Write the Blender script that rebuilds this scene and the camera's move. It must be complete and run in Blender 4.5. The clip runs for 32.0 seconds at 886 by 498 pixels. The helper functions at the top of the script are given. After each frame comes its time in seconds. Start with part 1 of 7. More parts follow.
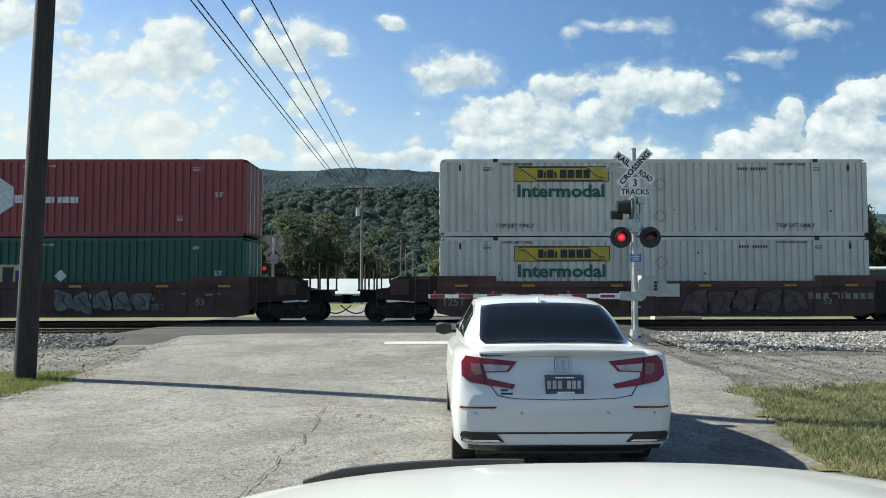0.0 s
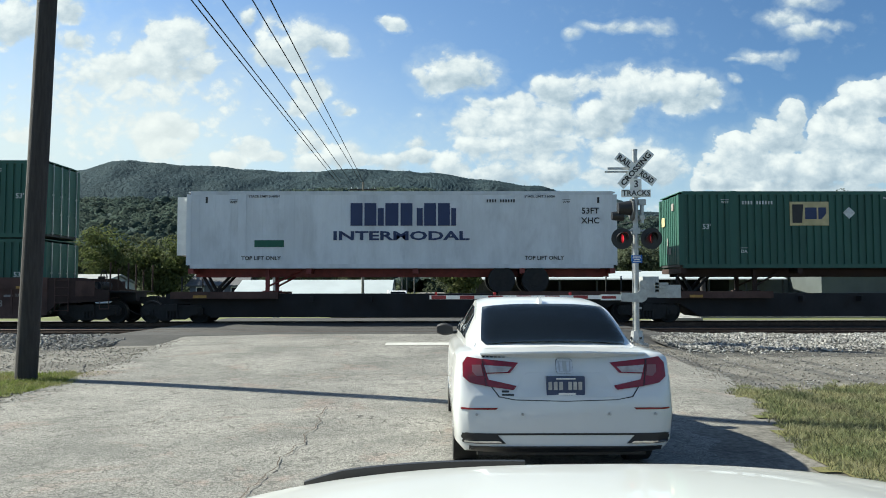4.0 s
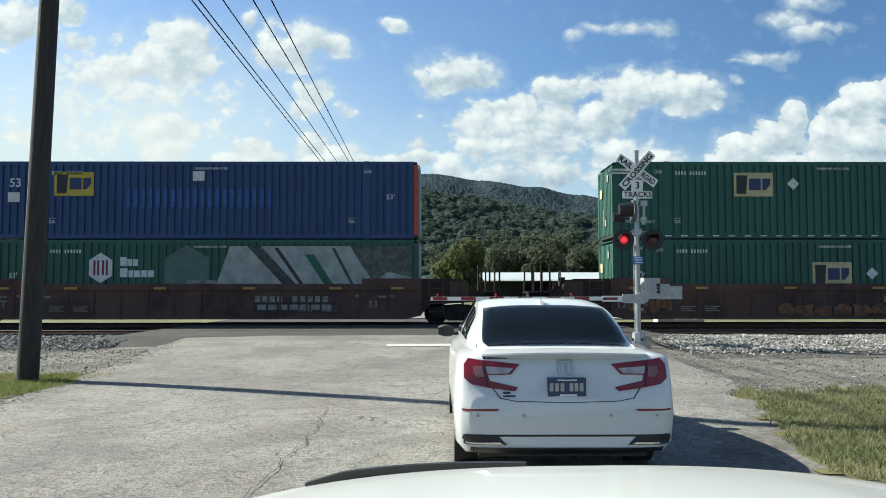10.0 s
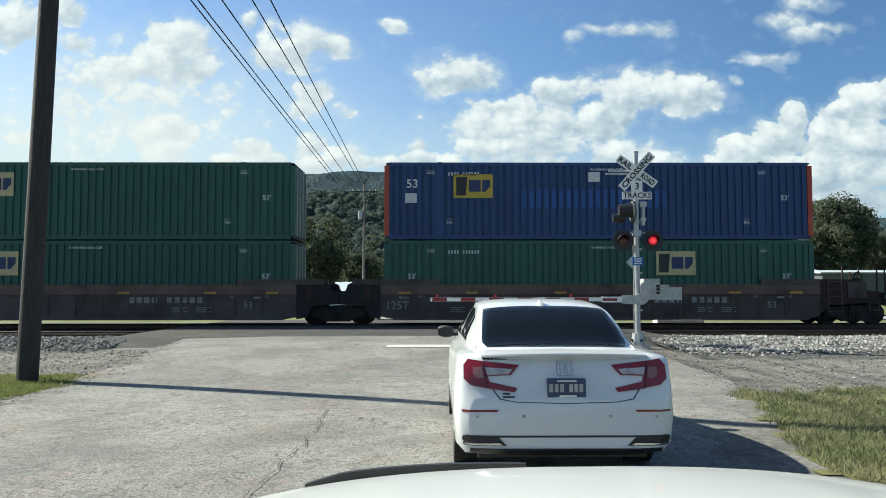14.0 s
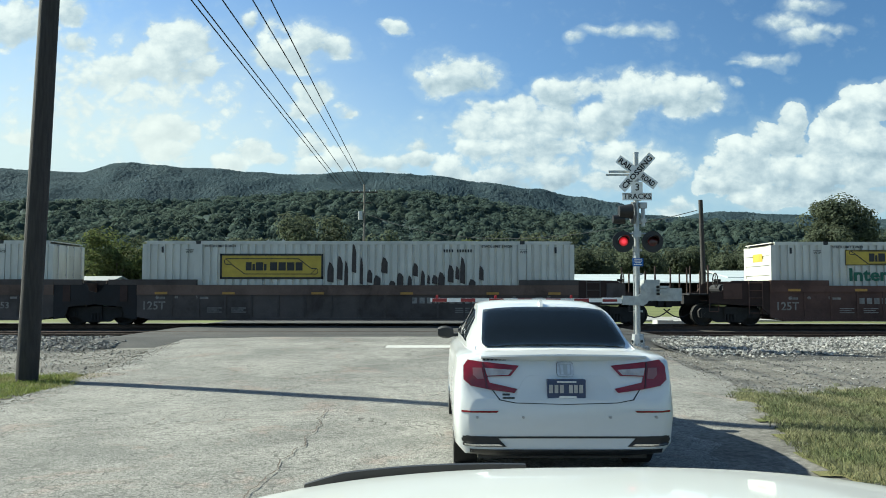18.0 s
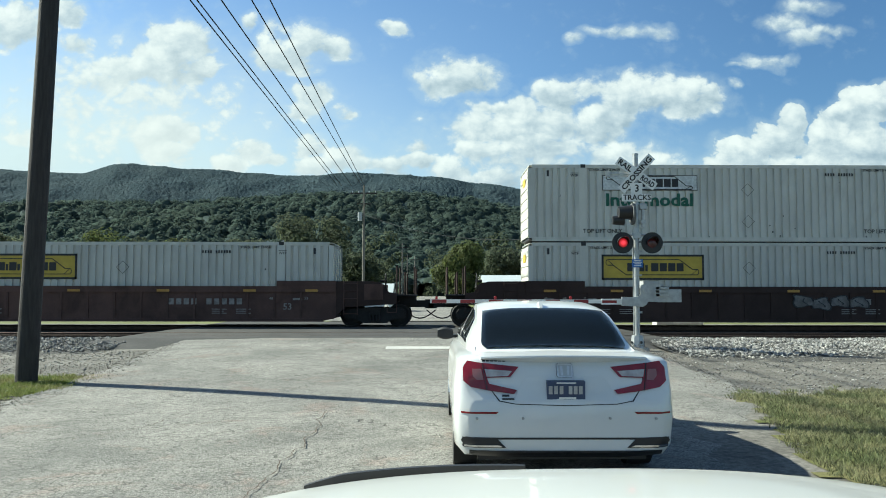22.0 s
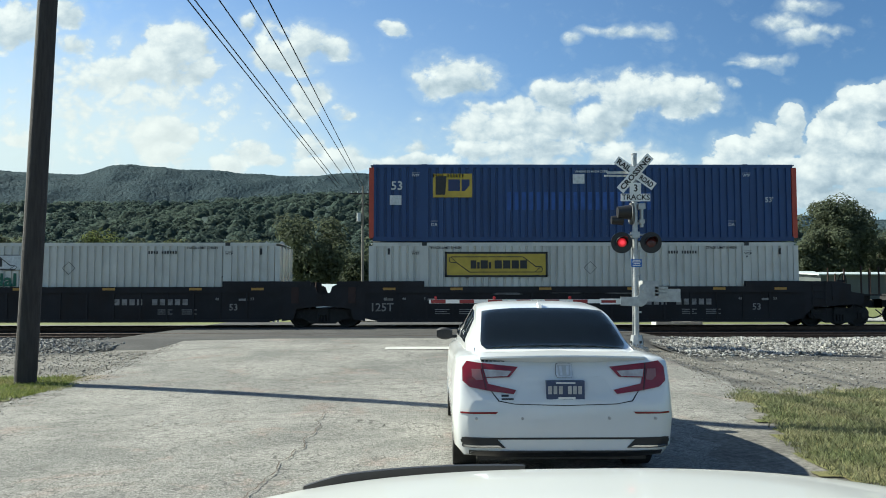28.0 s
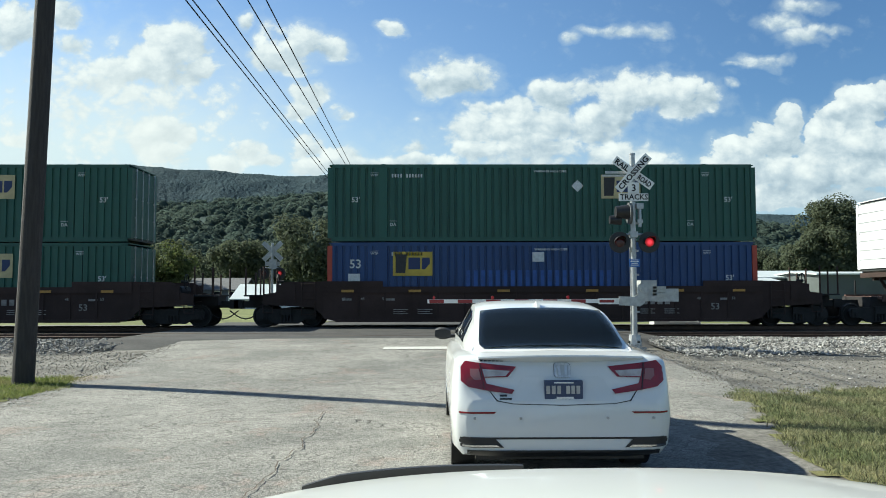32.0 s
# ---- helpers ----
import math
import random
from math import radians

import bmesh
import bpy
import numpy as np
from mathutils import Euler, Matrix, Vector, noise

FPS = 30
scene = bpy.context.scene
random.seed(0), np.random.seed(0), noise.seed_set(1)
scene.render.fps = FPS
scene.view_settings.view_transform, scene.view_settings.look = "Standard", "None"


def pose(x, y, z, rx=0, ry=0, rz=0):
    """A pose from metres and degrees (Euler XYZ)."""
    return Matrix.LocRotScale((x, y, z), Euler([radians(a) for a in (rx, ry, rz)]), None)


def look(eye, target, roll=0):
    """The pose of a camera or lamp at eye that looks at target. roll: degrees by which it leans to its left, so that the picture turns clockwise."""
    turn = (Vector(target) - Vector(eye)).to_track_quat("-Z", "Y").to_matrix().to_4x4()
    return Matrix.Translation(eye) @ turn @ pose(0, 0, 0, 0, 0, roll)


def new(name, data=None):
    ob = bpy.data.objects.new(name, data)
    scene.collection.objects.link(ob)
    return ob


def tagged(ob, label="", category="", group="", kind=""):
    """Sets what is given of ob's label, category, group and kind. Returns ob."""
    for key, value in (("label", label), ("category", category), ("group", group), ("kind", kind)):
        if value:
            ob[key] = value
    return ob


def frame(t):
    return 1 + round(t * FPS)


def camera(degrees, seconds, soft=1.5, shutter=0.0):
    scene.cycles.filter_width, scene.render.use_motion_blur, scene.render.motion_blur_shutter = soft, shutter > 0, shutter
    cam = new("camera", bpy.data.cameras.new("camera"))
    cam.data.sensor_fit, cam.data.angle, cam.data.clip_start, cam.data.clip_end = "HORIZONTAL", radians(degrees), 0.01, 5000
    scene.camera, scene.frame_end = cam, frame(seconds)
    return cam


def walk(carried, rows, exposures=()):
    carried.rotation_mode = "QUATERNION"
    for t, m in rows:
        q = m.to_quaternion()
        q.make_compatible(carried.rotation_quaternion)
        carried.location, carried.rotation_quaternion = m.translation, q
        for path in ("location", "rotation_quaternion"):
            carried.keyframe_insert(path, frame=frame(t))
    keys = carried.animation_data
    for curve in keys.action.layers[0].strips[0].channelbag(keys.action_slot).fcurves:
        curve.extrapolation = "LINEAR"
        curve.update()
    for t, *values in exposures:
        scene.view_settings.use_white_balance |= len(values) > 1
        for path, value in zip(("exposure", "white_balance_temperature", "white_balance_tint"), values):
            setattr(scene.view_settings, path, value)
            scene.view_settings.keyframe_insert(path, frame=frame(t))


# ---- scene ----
# ---------- camera: a phone held still inside a waiting car ----------
EYE = (0.0, 0.0, 1.65)
YAW, PITCH, ROLL = 0.6, 2.81, -0.10
cam = camera(59.0, 32.0, 0.95)
F = 1386.0
# seconds, drift right, drift down (thousandths of the focal length times F), turn in degrees
DRIFT = [(0, 0, 0, 0), (1, .13, .4, -.04), (2, 1.22, 1.19, -.02), (3, 1.59, 1.58, .01), (3.5, 1.69, 1.66, .02),
         (5.5, 3.41, 2.9, .09), (6, 3.81, 2.87, .08), (7, 4.54, 2.74, .05), (8, 4.8, 3.1, 0), (9, 5, 3.47, .04),
         (10, 4.33, 4.21, .06), (11, 3.95, 4.56, .09), (12, 4.02, 4.69, .12), (13, 3.9, 4.84, .11), (14, 3.71, 5.69, .06),
         (14.5, 3.62, 5.88, .05), (16.5, 3.24, 6.01, .08), (17, 3.28, 6.18, .11), (18, 3.85, 6.81, .17), (19, 4.25, 7.29, .2),
         (20, 4.13, 8.07, .19), (21, 3.71, 8.57, .18), (22, 3.16, 8.77, .17), (23, 3.24, 9.1, .19), (24, 3.51, 9.53, .21),
         (25, 3.47, 9.68, .23), (25.5, 3.45, 9.51, .23), (27.5, 1.64, 9.12, .06), (28, 1.43, 9.19, .03), (29, .57, 9.11, -.02),
         (30, -.02, 8.47, -.03), (31, -.72, 8.31, -.05), (32, -1.72, 8.98, -.02)]


def aim(dx, dy, turn):
    a = radians(YAW) - dx / F
    p = radians(PITCH) + dy / F
    way = Vector((math.sin(a) * math.cos(p), math.cos(a) * math.cos(p), math.sin(p)))
    return look(EYE, Vector(EYE) + 10 * way, ROLL + turn)


EXPOSURE = 1.16
walk(cam, [(t, aim(a, b, c)) for t, a, b, c in DRIFT], exposures=[(t, EXPOSURE, k, tint) for t, k, tint in ((0, 6540, 0), (13, 6540, 0), (17, 6430, -5), (23, 6420, -6), (25, 6530, 0), (28, 6490, -2), (32, 6490, -2))])

# ---------- daylight ----------
SUN_EL, SUN_AZ = 38.0, 22.0          # height; degrees forward of due left (-x)
sx, sy, sz = (-math.cos(radians(SUN_AZ)) * math.cos(radians(SUN_EL)), math.sin(radians(SUN_AZ)) * math.cos(radians(SUN_EL)),
              math.sin(radians(SUN_EL)))
sun = new("sun", bpy.data.lights.new("sun", "SUN"))
sun.data.energy, sun.data.angle, sun.data.color = 5.0, radians(0.53), (1.0, 0.94, 0.86)
sun.matrix_world = look((sx * 100, sy * 100, sz * 100), (0, 0, 0))


class Nodes:
    """A small helper to write node trees as expressions."""

    def __init__(self, tree):
        self.t = tree
        tree.nodes.clear()

    def add(self, kind, **props):
        n = self.t.nodes.new(kind)
        for k, v in props.items():
            if k == "operation": n.operation = v
            elif k == "blend_type": n.blend_type = v
            elif k == "data_type": n.data_type = v
            elif k == "feature": n.feature = v
            elif k == "distance": n.distance = v
            elif k == "sky_type": n.sky_type = v
            elif k == "noise_dimensions": n.noise_dimensions = v
        return n

    def put(self, socket, v):
        if isinstance(v, bpy.types.NodeSocket):
            self.t.links.new(v, socket)
        elif v is not None:
            socket.default_value = v

    def math(self, op, a, b=None, c=None, clamp=False):
        n = self.add("ShaderNodeMath", operation=op)
        n.use_clamp = clamp
        for s, v in zip(n.inputs, (a, b, c)):
            self.put(s, v)
        return n.outputs[0]

    def mix(self, fac, a, b, blend="MIX"):
        n = self.add("ShaderNodeMix", data_type="RGBA", blend_type=blend)
        self.put(n.inputs[0], fac), self.put(n.inputs[6], a), self.put(n.inputs[7], b)
        return n.outputs[2]

    def noise(self, vec, scale, detail=3.0, rough=0.55, distortion=0.0):
        n = self.add("ShaderNodeTexNoise")
        self.put(n.inputs["Vector"], vec)
        self.put(n.inputs["Scale"], scale), self.put(n.inputs["Detail"], detail)
        self.put(n.inputs["Roughness"], rough), self.put(n.inputs["Distortion"], distortion)
        return n.outputs[0]

    def ramp(self, fac, stops):
        n = self.add("ShaderNodeValToRGB")
        r = n.color_ramp
        while len(r.elements) < len(stops):
            r.elements.new(0.5)
        for e, (p, c) in zip(r.elements, stops):
            e.position, e.color = p, (c if len(c) == 4 else (*c, 1))
        self.put(n.inputs[0], fac)
        return n.outputs[0]

    def smooth(self, v, lo, hi):
        n = self.add("ShaderNodeMapRange")
        n.interpolation_type = "SMOOTHSTEP"
        self.put(n.inputs[0], v), self.put(n.inputs[1], lo), self.put(n.inputs[2], hi)
        return n.outputs[0]

    def scaled(self, vec, s):
        n = self.add("ShaderNodeMapping")
        self.put(n.inputs[0], vec)
        n.inputs["Scale"].default_value = s
        return n.outputs[0]


# cumulus clouds, bank by bank: place along and above the horizon (tangents), half width, half height, weight
MIDDLE_CLOUDS = [(0.026, 0.279, 0.054, 0.027, 1), (-0.003, 0.268, 0.027, 0.020, 1), (0.154, 0.257, 0.036, 0.019, 1), (0.092, 0.238, 0.054, 0.019, 1), (0.191, 0.268, 0.027, 0.014, 0.6),
    (0.249, 0.257, 0.051, 0.032, 1), (0.312, 0.253, 0.064, 0.032, 1), (0.357, 0.258, 0.017, 0.013, 0.9), (0.231, 0.235, 0.043, 0.025, 1), (0.077, 0.210, 0.065, 0.026, 0.95),
    (0.139, 0.216, 0.061, 0.032, 1), (0.201, 0.218, 0.043, 0.029, 1), (0.063, 0.183, 0.047, 0.016, 0.8), (0.128, 0.186, 0.061, 0.017, 0.8), (0.245, 0.171, 0.056, 0.032, 0.95),
    (0.288, 0.157, 0.038, 0.026, 0.9), (0.223, 0.147, 0.040, 0.022, 0.85), (0.302, 0.108, 0.030, 0.017, 0.7)]
LOW_CLOUDS = [(0.110, 0.172, 0.125, 0.050, 0.42), (-0.400, 0.235, 0.130, 0.075, 0.35), (0.019, 0.157, 0.032, 0.026, 0.85), (0.070, 0.141, 0.058, 0.022, 0.85), (0.153, 0.149, 0.042, 0.022, 0.85), (-0.025, 0.188, 0.019, 0.009, 0.6), (-0.061, 0.163, 0.032, 0.016, 0.95),
    (-0.016, 0.170, 0.027, 0.016, 0.95), (-0.167, 0.189, 0.027, 0.017, 1), (-0.126, 0.174, 0.040, 0.019, 1), (-0.155, 0.166, 0.040, 0.018, 0.9), (-0.094, 0.164, 0.025, 0.012, 0.8),
    (-0.246, 0.183, 0.029, 0.016, 1), (-0.219, 0.173, 0.023, 0.014, 0.9), (-0.266, 0.165, 0.027, 0.016, 0.85), (-0.334, 0.210, 0.029, 0.022, 1), (-0.368, 0.194, 0.038, 0.020, 0.9),
    (-0.314, 0.198, 0.017, 0.017, 0.95), (-0.344, 0.175, 0.047, 0.016, 0.7), (-0.533, 0.196, 0.025, 0.010, 0.5)]
RIGHT_CLOUDS = [(0.459, 0.223, 0.025, 0.025, 1), (0.437, 0.195, 0.045, 0.026, 1), (0.400, 0.179, 0.042, 0.030, 1), (0.374, 0.150, 0.045, 0.030, 1), (0.345, 0.138, 0.022, 0.017, 0.9),
    (0.554, 0.239, 0.042, 0.030, 1), (0.523, 0.230, 0.025, 0.023, 1), (0.580, 0.253, 0.029, 0.022, 1), (0.508, 0.187, 0.052, 0.033, 1), (0.564, 0.192, 0.051, 0.045, 1),
    (0.456, 0.150, 0.090, 0.033, 1), (0.533, 0.148, 0.072, 0.033, 1), (0.445, 0.122, 0.081, 0.016, 0.85), (0.536, 0.121, 0.072, 0.017, 0.85)]
UPPER_CLOUDS = [(-0.325, 0.320, 0.038, 0.033, 1), (-0.354, 0.297, 0.059, 0.038, 1), (-0.408, 0.287, 0.043, 0.026, 0.95), (-0.308, 0.289, 0.030, 0.030, 0.95), (-0.351, 0.332, 0.035, 0.019, 0.8),
    (-0.429, 0.265, 0.038, 0.022, 0.75), (-0.172, 0.320, 0.048, 0.029, 1), (-0.202, 0.306, 0.040, 0.026, 0.95), (-0.134, 0.315, 0.026, 0.019, 0.8), (-0.238, 0.347, 0.014, 0.014, 0.7),
    (-0.185, 0.295, 0.036, 0.016, 0.7), (-0.159, 0.254, 0.027, 0.017, 1), (-0.177, 0.236, 0.030, 0.016, 0.9), (-0.123, 0.233, 0.014, 0.007, 0.6), (-0.544, 0.346, 0.058, 0.035, 0.95),
    (-0.478, 0.361, 0.026, 0.019, 0.9), (-0.464, 0.319, 0.025, 0.014, 0.6), (-0.055, 0.343, 0.014, 0.011, 0.95)]
SMALL_CLOUDS = [(0.239, 0.339, 0.045, 0.009, 0.75), (0.288, 0.342, 0.022, 0.010, 0.8), (0.182, 0.328, 0.014, 0.009, 0.8), (0.485, 0.373, 0.035, 0.012, 0.75), (0.452, 0.353, 0.030, 0.013, 0.75),
    (0.478, 0.332, 0.030, 0.014, 0.75), (0.509, 0.340, 0.025, 0.006, 0.5), (0.419, 0.303, 0.030, 0.010, 0.75), (0.454, 0.304, 0.017, 0.006, 0.6), (0.392, 0.297, 0.014, 0.004, 0.5),
    (0.394, 0.265, 0.007, 0.006, 0.7)]


def make_world():
    w = bpy.data.worlds.new("sky")
    scene.world = w
    w.use_nodes = True
    n = Nodes(w.node_tree)
    sky = n.add("ShaderNodeTexSky", sky_type="NISHITA")
    sky.sun_disc = False
    sky.sun_elevation = radians(SUN_EL)
    sky.sun_rotation = math.atan2(sx, sy)
    sky.air_density, sky.dust_density, sky.ozone_density = 1.0, 1.2, 1.6
    co = n.add("ShaderNodeTexCoord").outputs["Generated"]
    sep = n.add("ShaderNodeSeparateXYZ")
    n.put(sep.inputs[0], co)
    x, y, z = sep.outputs
    ysafe = n.math("MAXIMUM", n.math("ABSOLUTE", y), 0.05)
    u, v = n.math("DIVIDE", x, ysafe), n.math("DIVIDE", z, ysafe)
    ahead = n.smooth(y, 0.02, 0.3)
    com = n.add("ShaderNodeCombineXYZ")
    n.put(com.inputs[0], u), n.put(com.inputs[1], n.math("MULTIPLY", v, 1.25))
    flat = com.outputs[0]
    warp = n.noise(flat, 6.0, 3.0, 0.5)
    warp2 = n.noise(flat, 19.0, 4.0, 0.5)
    wob = n.math("MULTIPLY_ADD", n.math("SUBTRACT", warp2, 0.5), 0.040, n.math("MULTIPLY", n.math("SUBTRACT", warp, 0.5), 0.02))
    wu, wv = n.math("ADD", u, wob), n.math("SUBTRACT", v, wob)
    relief = None
    bodies = []
    for bank in (RIGHT_CLOUDS, MIDDLE_CLOUDS + LOW_CLOUDS + UPPER_CLOUDS, SMALL_CLOUDS):
        body = None
        for cu, cv, a, b, g in bank:
            du = n.math("MULTIPLY", n.math("SUBTRACT", wu, cu), 1 / a)
            dv = n.math("MULTIPLY", n.math("SUBTRACT", wv, cv), 1 / b)
            r2 = n.math("MULTIPLY_ADD", du, du, n.math("MULTIPLY", dv, dv))
            m = n.math("MULTIPLY_ADD", r2, -g, g)
            body = m if body is None else n.math("MAXIMUM", body, m)
            # how high this place lies on its own cloud, and how far to the sun's side
            k = n.math("MULTIPLY", n.math("MAXIMUM", m, 0.0), n.math("MULTIPLY_ADD", du, -0.35, dv))
            relief = k if relief is None else n.math("ADD", relief, k)
        bodies.append(n.math("MAXIMUM", body, -1.0))
    billow = n.noise(flat, 24.0, 9.0, 0.66, 0.3)
    crumbs = n.add("ShaderNodeVectorMath", operation="ADD")
    swirl = n.add("ShaderNodeTexNoise")
    n.put(swirl.inputs["Vector"], flat)
    swirl.inputs["Scale"].default_value, swirl.inputs["Detail"].default_value = 40.0, 3.0
    n.put(crumbs.inputs[0], flat)
    shrink = n.add("ShaderNodeVectorMath", operation="SCALE")
    n.put(shrink.inputs[0], swirl.outputs["Color"])
    shrink.inputs["Scale"].default_value = 0.02
    n.put(crumbs.inputs[1], shrink.outputs[0])
    lumps = None
    for size, weight in ((34.0, 0.62), (78.0, 0.40)):
        puff = n.add("ShaderNodeTexVoronoi", feature="SMOOTH_F1")
        n.put(puff.inputs["Vector"], crumbs.outputs[0])
        puff.inputs["Scale"].default_value, puff.inputs["Smoothness"].default_value = size, 0.15
        k = n.math("MULTIPLY", n.math("SUBTRACT", 0.42, puff.outputs[0]), weight)
        lumps = k if lumps is None else n.math("ADD", lumps, k)
    rough = n.math("SUBTRACT", billow, 0.48)
    towers, heaps, shreds = [n.math("ADD", lumps, n.math("MULTIPLY_ADD", rough, k, body)) for body, k in zip(bodies, (1.9, 2.3, 2.4))]
    cover = n.math("MAXIMUM", n.smooth(towers, 0.0, 0.26), n.math("MAXIMUM", n.smooth(heaps, -0.12, 0.50), n.math("MULTIPLY", n.smooth(shreds, -0.1, 0.95), 0.9)))
    dens = n.math("MAXIMUM", towers, n.math("MAXIMUM", heaps, shreds))
    # clouds of the rest of the sky, behind and above
    wide = n.add("ShaderNodeMapping")
    n.put(wide.inputs[0], co)
    wide.inputs["Scale"].default_value = (1, 1, 2.2)
    rest = n.math("MULTIPLY", n.math("SUBTRACT", n.noise(wide.outputs[0], 3.2, 7.0, 0.6), 0.64), 4.0)
    density = n.mix(ahead, rest, dens)
    cover = n.mix(ahead, n.smooth(density, 0.02, 0.30), cover)
    wisp = n.math("MULTIPLY", n.smooth(density, -1.0, 0.2), 0.24)
    # shading: white crowns towards the sun, soft grey undersides
    off = n.add("ShaderNodeMapping")
    n.put(off.inputs[0], flat)
    off.inputs["Location"].default_value = (-0.012, 0.018, 0)
    crown = n.math("SUBTRACT", billow, n.noise(off.outputs[0], 24.0, 8.0, 0.62, 0.3))
    shade = n.math("ADD", n.math("MULTIPLY_ADD", crown, 1.2, n.math("MULTIPLY", lumps, 0.55)), n.math("MULTIPLY_ADD", relief, 0.70, 0.56), clamp=True)
    cloud = n.ramp(shade, [(0.0, (3.0, 3.75, 4.6)), (0.45, (4.7, 5.3, 6.0)), (0.8, (6.5, 6.8, 7.15)), (1.0, (7.25, 7.45, 7.65))])
    tint = n.mix(1.0, sky.outputs[0], (0.76, 0.93, 1.16, 1), "MULTIPLY")
    deep = n.math("MULTIPLY", n.smooth(u, 0.05, 0.55), ahead)
    tint = n.mix(deep, tint, n.mix(1.0, tint, (0.74, 0.81, 0.86, 1), "MULTIPLY"))
    # thin bright haze low down and towards the sun's side
    veil = n.math("MULTIPLY", n.smooth(n.math("MULTIPLY", u, -1.0), -0.16, 0.48), n.smooth(n.math("MULTIPLY", v, -1.0), -0.42, -0.08))
    veil = n.math("MULTIPLY", n.math("MULTIPLY", veil, ahead), n.math("MULTIPLY_ADD", warp, 0.9, 0.66), clamp=True)
    base = n.mix(veil, tint, (6.2, 6.9, 7.3, 1))
    low = n.math("MULTIPLY", n.smooth(n.math("MULTIPLY", v, -1.0), -0.26, -0.08), 0.50)
    base = n.mix(low, base, (4.4, 5.6, 6.7, 1))
    base = n.mix(wisp, base, (5.2, 5.9, 6.4, 1))
    cloud = n.mix(n.math("MULTIPLY", veil, 0.85, clamp=True), cloud, (7.0, 7.15, 7.2, 1))
    out = n.mix(n.math("MULTIPLY", cover, 0.96), base, cloud)
    bg = n.add("ShaderNodeBackground")
    n.put(bg.inputs[0], out)
    bg.inputs[1].default_value = 0.06
    n.t.links.new(bg.outputs[0], n.add("ShaderNodeOutputWorld").inputs[0])


make_world()

# ---------- materials ----------
MATS = {}


def surface(name, colour, rough=0.6, metal=0.0, var=0.15, scale=3.0, grain=0.0, grain_scale=60.0, bump=0.0, bump_scale=40.0,
            dirt=0.0, dirt_colour=(0.05, 0.04, 0.03), dirt_scale=1.2, emit=0.0, coat=0.0, stretch=(1, 1, 1), island=0.0, object_var=0.0,
            spec=0.5, tint2=None, leaf=0.0, bump_depth=0.02):
    if name in MATS:
        return MATS[name]
    m = bpy.data.materials.new(name)
    m.use_nodes = True
    n = Nodes(m.node_tree)
    co = n.scaled(n.add("ShaderNodeTexCoord").outputs["Object"], stretch)
    c = tuple(colour)
    alt = tint2 or tuple(min(1, v * (1 - var)) for v in c)
    col = n.mix(n.smooth(n.noise(co, scale, 4.0), 0.32, 0.68), (*c, 1), (*alt, 1))
    fine = n.noise(co, grain_scale, 3.0) if grain else None
    if grain:
        g = n.math("MULTIPLY_ADD", n.math("SUBTRACT", fine, 0.5), 2 * grain, 1.0)
        com = n.add("ShaderNodeCombineColor")
        for s in com.inputs: n.put(s, g)
        col = n.mix(1.0, col, com.outputs[0], "MULTIPLY")
    if island or object_var:
        src = n.add("ShaderNodeNewGeometry").outputs["Random Per Island"] if island else n.add("ShaderNodeObjectInfo").outputs["Random"]
        k = island or object_var
        g = n.math("MULTIPLY_ADD", src, 2 * k, 1 - k)
        com = n.add("ShaderNodeCombineColor")
        for s in com.inputs: n.put(s, g)
        col = n.mix(1.0, col, com.outputs[0], "MULTIPLY")
    r = rough
    if dirt:
        d = n.math("MULTIPLY", n.smooth(n.noise(co, dirt_scale, 6.0, 0.65, 0.6), 0.48, 0.72), dirt)
        col = n.mix(d, col, (*dirt_colour, 1))
        r = n.math("MULTIPLY_ADD", d, 0.3, rough, clamp=True)
    p = n.add("ShaderNodeBsdfPrincipled")
    n.put(p.inputs["Base Color"], col), n.put(p.inputs["Roughness"], r)
    p.inputs["Metallic"].default_value = metal
    p.inputs["Specular IOR Level"].default_value = spec
    if coat:
        p.inputs["Coat Weight"].default_value, p.inputs["Coat Roughness"].default_value = coat, 0.04
    if emit:
        n.put(p.inputs["Emission Color"], (*c, 1))
        p.inputs["Emission Strength"].default_value = emit
    if bump:
        b = n.add("ShaderNodeBump")
        b.inputs["Strength"].default_value, b.inputs["Distance"].default_value = bump, bump_depth
        n.put(b.inputs["Height"], n.noise(co, bump_scale, 5.0, 0.6))
        n.t.links.new(b.outputs[0], p.inputs["Normal"])
    out = p.outputs[0]
    if leaf:
        tr, mx = n.add("ShaderNodeBsdfTranslucent"), n.add("ShaderNodeMixShader")
        n.put(tr.inputs[0], col)
        mx.inputs[0].default_value = leaf
        n.t.links.new(out, mx.inputs[1]), n.t.links.new(tr.outputs[0], mx.inputs[2])
        out = mx.outputs[0]
    n.t.links.new(out, n.add("ShaderNodeOutputMaterial").inputs[0])
    MATS[name] = m
    return m


